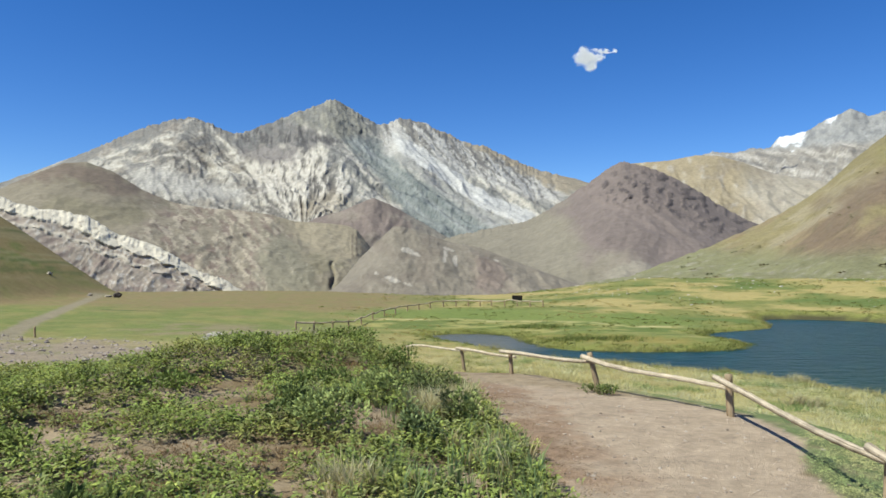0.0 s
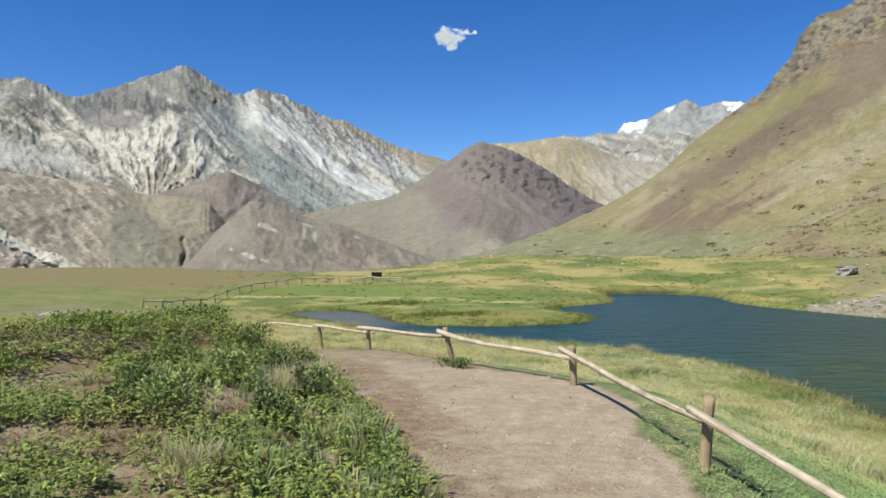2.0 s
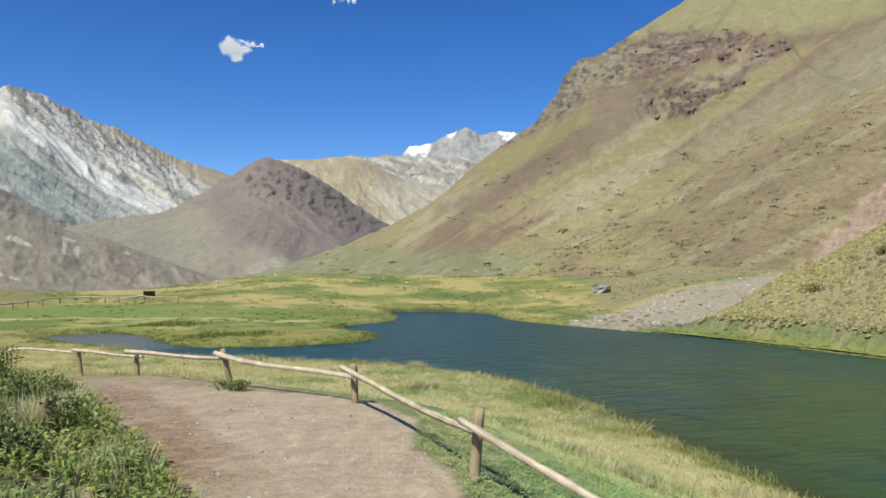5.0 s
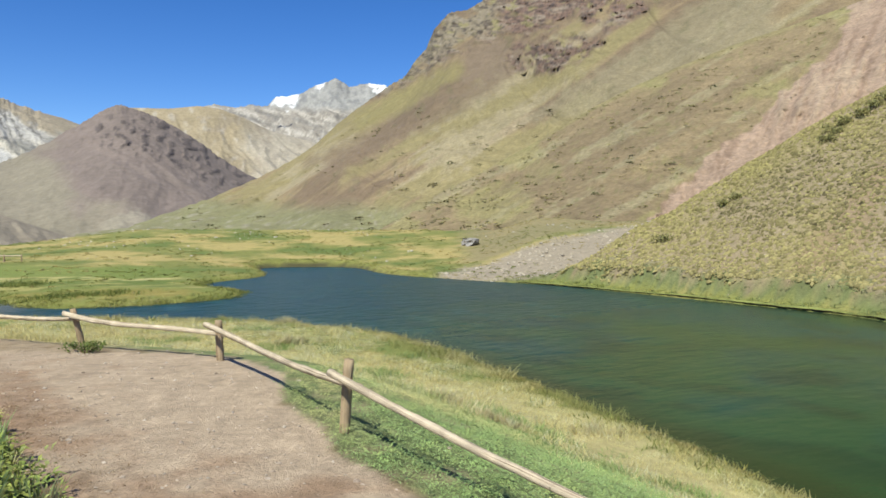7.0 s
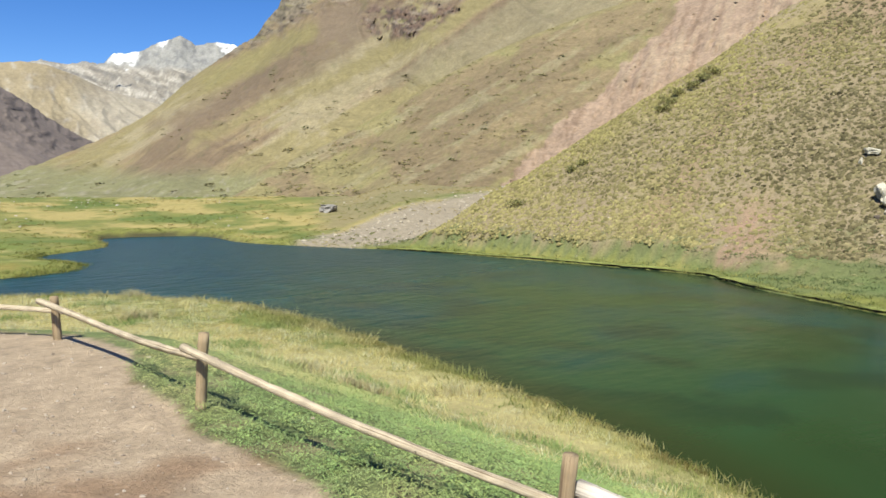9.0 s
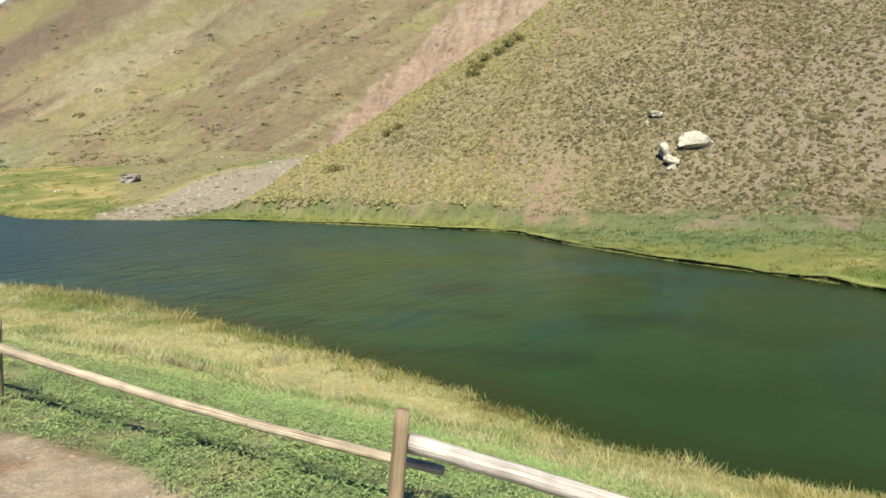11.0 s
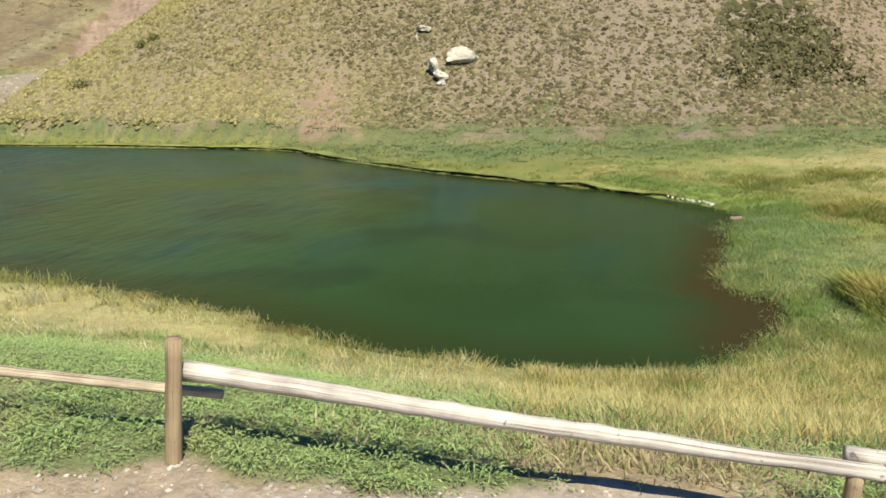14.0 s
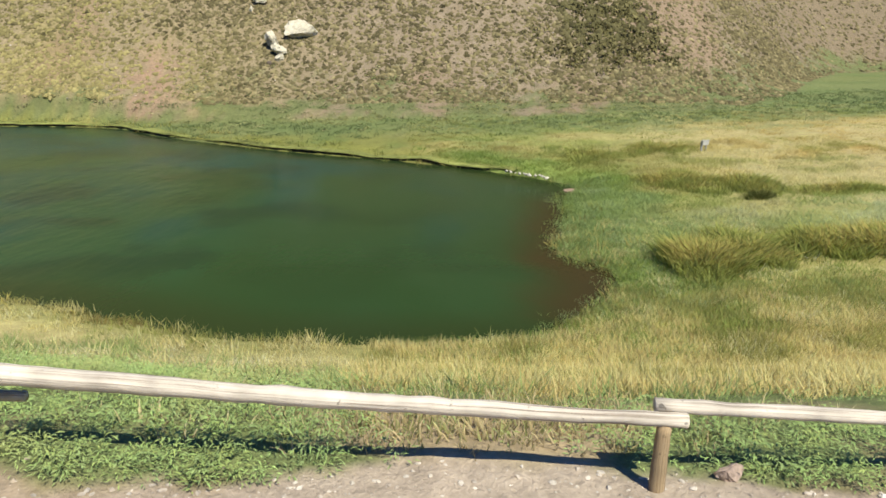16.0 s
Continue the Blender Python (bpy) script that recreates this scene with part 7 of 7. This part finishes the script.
def on_hill(rs, n, x0, x1, y0, y1, size, seed, shapes):
    pos, dl, dp = sow(rs, n, x0, x1, y0, y1, hill_keep)
    t = fbm(pos[:, 0] * 0.07 + 2, pos[:, 1] * 0.07, 3)
    dark = step(1.0, 0.5, np.hypot((pos[:, 0] - 53) / 7, (pos[:, 1] + 14.5) / 5.5) + 1.1 * t + 0.35 * fbm(pos[:, 0] * 0.4, pos[:, 1] * 0.4, 3))
    yellow = step(-0.1, 0.4, t + 0.025 * (pos[:, 1] - 18))
    base = mix3(shade(rs, len(pos), [(0.27, 0.24, 0.13), (0.32, 0.285, 0.16), (0.37, 0.33, 0.19), (0.20, 0.18, 0.10)]), (0.47, 0.43, 0.19), yellow * rs.uniform(0, 1, len(pos)))
    rim = step(-7, -1.5, (pos[:, 0] - 45) * 0.58 + (pos[:, 1] - 43.2) * 0.815 + 4 * t)
    base = mix3(base, (0.50, 0.46, 0.19), rim * 0.7)
    base = mix3(base, (0.54, 0.49, 0.22), step(3.0, 0.0, pos[:, 2] + 3 * t) * step(9, 17, pos[:, 1]) * 0.75)
    base = mix3(base, (0.17, 0.165, 0.08), dark * 0.85)
    thin = rs.uniform(0, 1, len(pos)) > 0.45 * dark
    pos, base, dark = pos[thin], base[thin], dark[thin]
    warm = np.array([1.0, 0.97, 0.93]) * rs.choice([0.66, 0.92, 1.08, 1.24], (len(pos), 1), p=[0.24, 0.3, 0.28, 0.18])
    # bush feet darker than tops: sunlit tops and shaded undersides painted in
    scatter("bushes", shapes, pos, (size[0] + (size[1] - size[0]) * rs.uniform(0, 1, len(pos)) ** 1.8) * (1 + 0.8 * dark), base * 0.62 * warm, base * 0.92 * warm, MAT_LEAF, seed, smooth=True, squash=(1.05, 1.45, 0.75), slope=0.52, label="low dry cushion bushes dotting the hillside", category="bushes")


on_hill(rs, 112000, 43.5, 70, -46, 42, (0.06, 0.20), 8, BLOBS)
on_hill(rs, 36000, 68, 108, -75, 32, (0.09, 0.26), 18, BLOBS)
DARK_BUSH = [(48.6, -6.5), (51.0, -9.5), (54.5, -12.5), (53.5, -16.5), (48.0, -17.0), (47.2, -13.5)]
pos, dl, dp = sow(rs, 520, 46.5, 56, -18, -6, lambda x, y, z, dl, dp, hill, p: patch(x, y, DARK_BUSH, 0.8, 1.6 * fbm(x * 0.35, y * 0.35, 3)) * (0.5 + 0.5 * step(-10, -13, y)))
base = shade(rs, len(pos), [(0.22, 0.20, 0.09), (0.26, 0.235, 0.11), (0.17, 0.16, 0.07)])
scatter("bushes", CUSHIONS, pos, rs.uniform(0.22, 0.50, len(pos)), base * 0.6, base * 1.2, MAT_LEAF, 27, squash=(1.1, 1.1, 0.9), slope=0.7, label="dense patch of dark green bushes on the hillside", category="bushes")
pos, dl, dp = sow(rs, 13000, 28, 54, -34, 46, lambda x, y, z, dl, dp, hill, p: (dl > 0.1) * step(47.5, 44.5, x - 0.3 * np.maximum(-y - 10, 0)) * step(34, 39, x - 0.2 * np.maximum(-y - 10, 0) + 0.3 * np.maximum(y, 0)))
tone = fbm(pos[:, 0] * 0.3, pos[:, 1] * 0.12, 4)
base = mix3(shade(rs, len(pos), [(0.20, 0.27, 0.115), (0.235, 0.295, 0.125), (0.18, 0.24, 0.105)]), (0.46, 0.44, 0.19), step(0.0, 0.35, tone - 0.33 + 0.25 * rs.uniform(0, 1, len(pos))))
scatter("grass", THIN, pos, rs.uniform(0.10, 0.24, len(pos)), base * 0.95, base * 1.15, MAT_GRASS, 28, squash=(1.8, 1.8, 0.8), label="short green grass at the foot of the hillside", category="grass")


pos, dl, dp = sow(rs, 1300, 36, 47.5, -24, 40, lambda x, y, z, dl, dp, hill, p: (dl > 1.2) * step(36, 42, x) * step(-0.1, 0.25, fbm(x * 0.3, y * 0.2 + 8, 3) + 0.08))
base = shade(rs, len(pos), [(0.42, 0.44, 0.20), (0.52, 0.50, 0.26), (0.26, 0.33, 0.13), (0.34, 0.36, 0.16)])
scatter("bushes", CUSHIONS, pos, rs.uniform(0.07, 0.20, len(pos)), base * 0.75, base * 1.1, MAT_LEAF, 49, squash=(1.4, 1.4, 0.7), label="small pale green bushes on the turf below the hillside", category="bushes")


def on_ridge(P, n, size, colors, seed, label, keep=None):
    """Bushes spread over a hillside."""
    i, j = rs.randint(0, P.shape[0] - 1, n), rs.randint(1, P.shape[1] - 2, n)
    u, v = rs.uniform(0, 1, (n, 1)), rs.uniform(0, 1, (n, 1))
    p = P[i, j] * (1 - u) + P[i + 1, j] * u
    p = p + (P[i, j + 1] - P[i, j]) * v
    az = np.degrees(np.arctan2(p[:, 0], p[:, 1]))
    el = np.degrees(np.arctan2(p[:, 2] - 1.9, np.hypot(p[:, 0], p[:, 1])))
    if keep is not None:
        ok = keep(az, el) > rs.uniform(0, 1, n)
        p = p[ok]
    c = shade(rs, len(p), colors)
    scatter("bushes", CUSHIONS, p, size[0] + (size[1] - size[0]) * rs.uniform(0, 1, len(p)) ** 3, c * 0.65, c * 1.15, MAT_LEAF, seed, squash=(1.3, 1.3, 0.7), label=label, category="bushes")


on_ridge(SPUR, 6000, (0.2, 0.8), [(0.24, 0.21, 0.10), (0.34, 0.30, 0.14), (0.16, 0.16, 0.08), (0.42, 0.38, 0.16)], 19, "scattered dry bushes on the grassy spur",
         lambda az, el: (az < np.interp(el, [0, 3, 6.5, 11, 14], [53, 56, 60, 64.5, 66.5])) * step(-0.3, 0.3, fbm(az * 0.5, el * 0.8, 3) + 0.05))
on_ridge(BIG, 2600, (0.4, 1.7), [(0.24, 0.21, 0.11), (0.30, 0.26, 0.13), (0.18, 0.18, 0.09)], 20, "scattered dark bushes on the high valley side",
         lambda az, el: (el < 9) * step(0.0, 0.35, fbm(az * 0.4 + 7, el * 0.9, 3) + 0.08) * step(14, 20, az))

pos, dl, dp = sow(rs, 1600, 44, 80, -40, 46, lambda x, y, z, dl, dp, hill, p: (hill > -0.6) * 0.5 + np.exp(-(((x - 47) / 3) ** 2 + ((y - 8) / 2) ** 2)))
scatter("stones", PEBBLES, pos, rs.uniform(0.04, 0.14, len(pos)), shade(rs, len(pos), [(0.5, 0.43, 0.34), (0.42, 0.30, 0.24)]), (0.6, 0.54, 0.45), MAT_STONE, 9, label="small loose stones on the hillside", category="stones")

# loose stones: path, gravel bank, fan across the lake
pos, dl, dp = sow(rs, 7200, -2, 4.6, 0.5, 16, lambda x, y, z, dl, dp, hill, p: (p > 0.3) * 0.8 + 0.05)
scatter("stones", PEBBLES, pos, 0.006 + 0.036 * rs.uniform(0, 1, len(pos)) ** 5, shade(rs, len(pos), [(0.42, 0.33, 0.26), (0.5, 0.43, 0.36), (0.3, 0.22, 0.17)]), (0.55, 0.47, 0.38), MAT_STONE, 10, label="pebbles on the dirt path", category="stones")
pos, dl, dp = sow(rs, 5200, 1.2, 4.2, -4, 2.6, lambda x, y, z, dl, dp, hill, p: (p > 0.3) * 0.95)
scatter("stones", PEBBLES, pos, 0.006 + 0.028 * rs.uniform(0, 1, len(pos)) ** 2.6, shade(rs, len(pos), [(0.52, 0.44, 0.37), (0.66, 0.60, 0.54), (0.36, 0.29, 0.24)]), (0.70, 0.64, 0.57), MAT_STONE, 11, label="gravel at the edge of the path", category="stones")
pos, dl, dp = sow(rs, 4600, -32, -5, 26, 60, lambda x, y, z, dl, dp, hill, p: step(-4, -8, x) * step(28, 31, y) * step(44, 38, y + 0.5 * np.maximum(x + 19, 0)))
scatter("stones", PEBBLES, pos, 0.05 + 0.22 * rs.uniform(0, 1, len(pos)) ** 3, shade(rs, len(pos), [(0.36, 0.29, 0.25), (0.45, 0.38, 0.33), (0.28, 0.22, 0.19)]), (0.5, 0.43, 0.38), MAT_STONE, 12, label="stony gravel bank beyond the mound", category="stones")


def fan_keep(x, y, z, dl, dp, hill, p):
    r, az = np.hypot(x, y), np.degrees(np.arctan2(x, y))
    up = np.interp(az, [36.5, 39.8, 45.5, 52], [66, 74, 86, 98])
    return (az > 37) * (az < 56) * (r > 63) * (r < up) * (hill < 0.3)


pos, dl, dp = sow(rs, 6500, 36, 95, 38, 92, fan_keep)
scatter("stones", PEBBLES, pos, 0.09 + 0.34 * rs.uniform(0, 1, len(pos)) ** 4, shade(rs, len(pos), [(0.40, 0.345, 0.265), (0.50, 0.44, 0.35), (0.28, 0.23, 0.175)]), (0.54, 0.48, 0.385), MAT_STONE, 13, label="stony debris fan below the red gully", category="stones")


pos, dl, dp = sow(rs, 1500, 12, 75, 62, 135, lambda x, y, z, dl, dp, hill, p: (dl > 2) * (hill < 0) * step(-0.05, 0.25, fbm(x * 0.06, y * 0.06 + 4, 3)) * step(75, 105, np.hypot(x, y)))
scatter("stones", PEBBLES, pos, 0.08 + 0.26 * rs.uniform(0, 1, len(pos)) ** 4, shade(rs, len(pos), [(0.52, 0.47, 0.40), (0.60, 0.56, 0.48)]), (0.62, 0.58, 0.5), MAT_STONE, 15, label="pale stones strewn over the far meadow", category="stones")


# ---------------------------------------------------------------- shrubs on the mound
def shrub(x, y, r, h, color, seed, label, leaves=520, big=1.0):
    rs = np.random.RandomState(seed)
    z = ground_z(x, y)[0]
    ob = empty_at("shrub", x, y, z, label, "shrub", "shrubs on the mound" if y < 20 else "bushes on the hillside")
    for k in range(6):
        a = rs.uniform(0, 2 * np.pi)
        tip = np.array([math.cos(a) * r * 0.7, math.sin(a) * r * 0.7, h * rs.uniform(0.5, 0.85)])
        t = np.linspace(0, 1, 5)[:, None]
        v, f = tube(np.array([x, y, z - 0.05]) + tip * t * [1, 1, 1] + np.sin(np.pi * t) * rs.randn(3) * 0.04, np.linspace(0.012, 0.004, 5), 5, 0.1, seed + k)
        part("stem", v, f, MAT_TWIG, ob)
    V, F, C = [], [], []
    lump = rs.randn(9, 3) * [0.45, 0.45, 0.25] + [0, 0, 0.55]
    for k in range(leaves):
        c = lump[rs.randint(9)]
        d = rs.randn(3)
        d /= np.linalg.norm(d)
        p = (c + d * rs.uniform(0.15, 0.42)) * [r, r, h]
        p[2] = max(p[2], 0.02)
        ax = d + rs.randn(3) * 0.6 + [0, 0, 0.5]
        ax /= np.linalg.norm(ax)
        sd = np.cross(ax, rs.randn(3))
        sd /= np.linalg.norm(sd)
        L, w = rs.uniform(0.035, 0.08) * big, rs.uniform(0.009, 0.018) * big
        i = len(V)
        V += [p, p + ax * L * 0.5 + sd * w, p + ax * L * 0.5 - sd * w, p + ax * L]
        F += [(i, i + 1, i + 2), (i + 1, i + 3, i + 2)]
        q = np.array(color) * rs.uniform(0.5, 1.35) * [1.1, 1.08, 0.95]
        # inner end of each leaf darkened, tip lightened: shade inside the shrub, painted
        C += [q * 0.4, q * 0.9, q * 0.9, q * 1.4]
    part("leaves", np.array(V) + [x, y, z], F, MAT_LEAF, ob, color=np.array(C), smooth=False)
    return ob


GREY_GREEN = (0.42, 0.50, 0.20)
SHRUBS = [(-1.22, 7.35, 0.34, 0.36, GREY_GREEN, 1300), (-1.72, 7.95, 0.34, 0.30, (0.21, 0.27, 0.105), 1000), (-0.27, 7.5, 0.20, 0.40, (0.28, 0.35, 0.165), 900), (0.33, 8.75, 0.17, 0.42, GREY_GREEN, 800),
          # the darker one at (0.12, 8.95) paints the shaded side of its neighbour
          (0.12, 8.95, 0.20, 0.36, (0.16, 0.19, 0.10), 700), (-0.75, 9.6, 0.34, 0.36, GREY_GREEN, 1000), (-1.75, 9.9, 0.50, 0.30, (0.23, 0.30, 0.10), 1000), (-0.25, 10.6, 0.40, 0.36, (0.20, 0.25, 0.11), 900),
          (0.25, 11.4, 0.34, 0.34, (0.24, 0.29, 0.12), 700), (-0.9, 12.6, 0.5, 0.26, (0.23, 0.31, 0.10), 700), (-1.8, 13.2, 0.6, 0.20, (0.25, 0.33, 0.10), 700), (2.75, 12.9, 0.35, 0.16, (0.24, 0.31, 0.11), 420),
          (-3.3, 9.2, 0.5, 0.20, (0.25, 0.33, 0.10), 700), (-4.3, 6.9, 0.5, 0.18, (0.24, 0.31, 0.09), 700), (-2.9, 11.9, 0.6, 0.18, (0.25, 0.33, 0.10), 700), (-2.5, 5.1, 0.34, 0.20, (0.17, 0.23, 0.08), 700), (-3.4, 5.3, 0.30, 0.18, (0.17, 0.23, 0.08), 600)]
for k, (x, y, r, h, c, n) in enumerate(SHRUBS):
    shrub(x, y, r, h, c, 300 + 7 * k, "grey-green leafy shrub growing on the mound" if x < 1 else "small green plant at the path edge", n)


for k, (x, y, r, h) in enumerate([(49.1, 35.6, 0.85, 0.5), (60.0, 28.3, 0.7, 0.45), (61.2, 28.2, 0.7, 0.45), (62.4, 27.8, 0.8, 0.5), (63.3, 27.0, 0.7, 0.5), (64.2, 26.4, 0.75, 0.5), (64.8, 25.6, 0.7, 0.45), (53.8, 32.2, 0.55, 0.35), (53.0, 32.6, 0.45, 0.3)]):
    shrub(x - 0.4, y - 1.0, r, h, (0.38, 0.375, 0.18), 500 + 9 * k, "dark green bush on the hillside above the lake", 420, big=3.0)
wx, wy = np.linspace(26.6, 25.3, 13) + 0.08 * rs.randn(13), np.linspace(-3.6, -4.95, 13) + 0.05 * rs.randn(13)
scatter("stones", STONES, np.column_stack([wx, wy, np.full(13, LAKE_Z + 0.30)]), rs.uniform(0.07, 0.13, 13), (0.66, 0.62, 0.52), (0.75, 0.71, 0.62), MAT_STONE, 44, label="row of pale stones at the lake edge", category="stones")


# dry blond clumps among the shrubs and on the shore
for k, (x, y, r, h, n) in enumerate([(-0.05, 9.25, 0.34, 0.42, 110), (0.15, 10.9, 0.3, 0.4, 40), (0.62, 7.2, 0.3, 0.26, 26), (15.3, 31.4, 0.6, 0.5, 30), (-0.75, 5.9, 0.25, 0.34, 22), (12.6, 10.6, 0.4, 0.32, 26), (9.7, 12.2, 0.5, 0.34, 40), (8.6, 9.4, 0.45, 0.3, 36), (6.6, 18.4, 0.6, 0.36, 40), (9.2, 17.6, 0.5, 0.34, 34), (12.2, 24.8, 0.6, 0.4, 36)]):
    xy = np.array([x, y]) + rs.randn(n, 2) * r * 0.45
    base = shade(rs, n, [(0.88, 0.78, 0.46), (0.80, 0.70, 0.40)])
    ob = scatter("grass_clump", REEDS, np.column_stack([xy, ground_z(xy[:, 0], xy[:, 1]) - 0.02]), rs.uniform(0.7, 1.0, n) * h, base * 0.75, base * 1.15, MAT_GRASS, 70 + k, lean=0.35, label="clump of dry blond grass", category="grass")


# ---------------------------------------------------------------- a small cloud
def cloud(az, el, rng, puffs, count, seed, label):
    """Fine white flakes packed round a few puffs (along, up, width, height, share), thinning out towards the edge."""
    rs = np.random.RandomState(seed)
    p = np.array(puffs, float)
    k = rs.choice(len(p), count, p=p[:, 4] / p[:, 4].sum())
    d = rs.randn(count, 3)
    d = d / np.linalg.norm(d, axis=1)[:, None] * rs.uniform(0, 1, (count, 1)) ** 0.5 * (0.92 + 0.16 * rs.randn(count, 1))
    q = np.column_stack([p[k, 0] + d[:, 0] * p[k, 2], d[:, 1] * p[k, 2] * 0.06, p[k, 1] + d[:, 2] * p[k, 3]])
    q[:, 0] += 7 * fbm(q[:, 0] * 0.05, q[:, 2] * 0.05, 3)
    q[:, 2] += 9 * fbm(q[:, 0] * 0.05 + 7, q[:, 2] * 0.05, 3)
    a, e = radians(az), radians(el)
    c, s = math.cos(-a), math.sin(-a)
    q = q @ np.array([[c, s, 0], [-s, c, 0], [0, 0, 1]]) + np.array([math.sin(a) * math.cos(e), math.cos(a) * math.cos(e), math.sin(e)]) * rng
    nrm = np.array([-0.37, -0.85, 0.36]) + 0.2 * rs.randn(count, 3)
    u = np.cross(nrm, rs.randn(count, 3))
    u /= np.linalg.norm(u, axis=1)[:, None]
    w = np.cross(nrm, u)
    w /= np.linalg.norm(w, axis=1)[:, None]
    r = rs.uniform(0.8, 1.8, (count, 1))
    V = np.stack([q + u * r, q - u * r * 0.5 + w * r * 0.87, q - u * r * 0.5 - w * r * 0.87], 1).reshape(-1, 3)
    ob = array_mesh("cloud", V, np.arange(count * 3).reshape(-1, 3), MAT_CLOUD, smooth=False)
    return tagged(ob, label, "cloud", kind="structure")


cloud(11.35, 16.2, 3450, [(-14, 8, 36, 36, 4), (4, -8, 44, 34, 4), (-34, 2, 28, 30, 1.6), (14, -42, 24, 18, 1.2), (-22, 38, 16, 16, 0.6), (46, 0, 30, 16, 0.7), (66, 22, 26, 9, 0.35), (82, 26, 14, 14, 0.3), (40, 34, 26, 6, 0.16), (118, 24, 10, 8, 0.14), (102, 18, 14, 5, 0.06)],
      26000, 5, "small white fair-weather cloud")
cloud(19.4, 20.2, 3700, [(0, 14, 22, 26, 1), (36, 8, 10, 24, 0.4), (60, 2, 12, 20, 0.6), (-34, -14, 10, 9, 0.35), (-54, 20, 20, 12, 0.3)], 1500, 65, "thin wisp of white cloud")
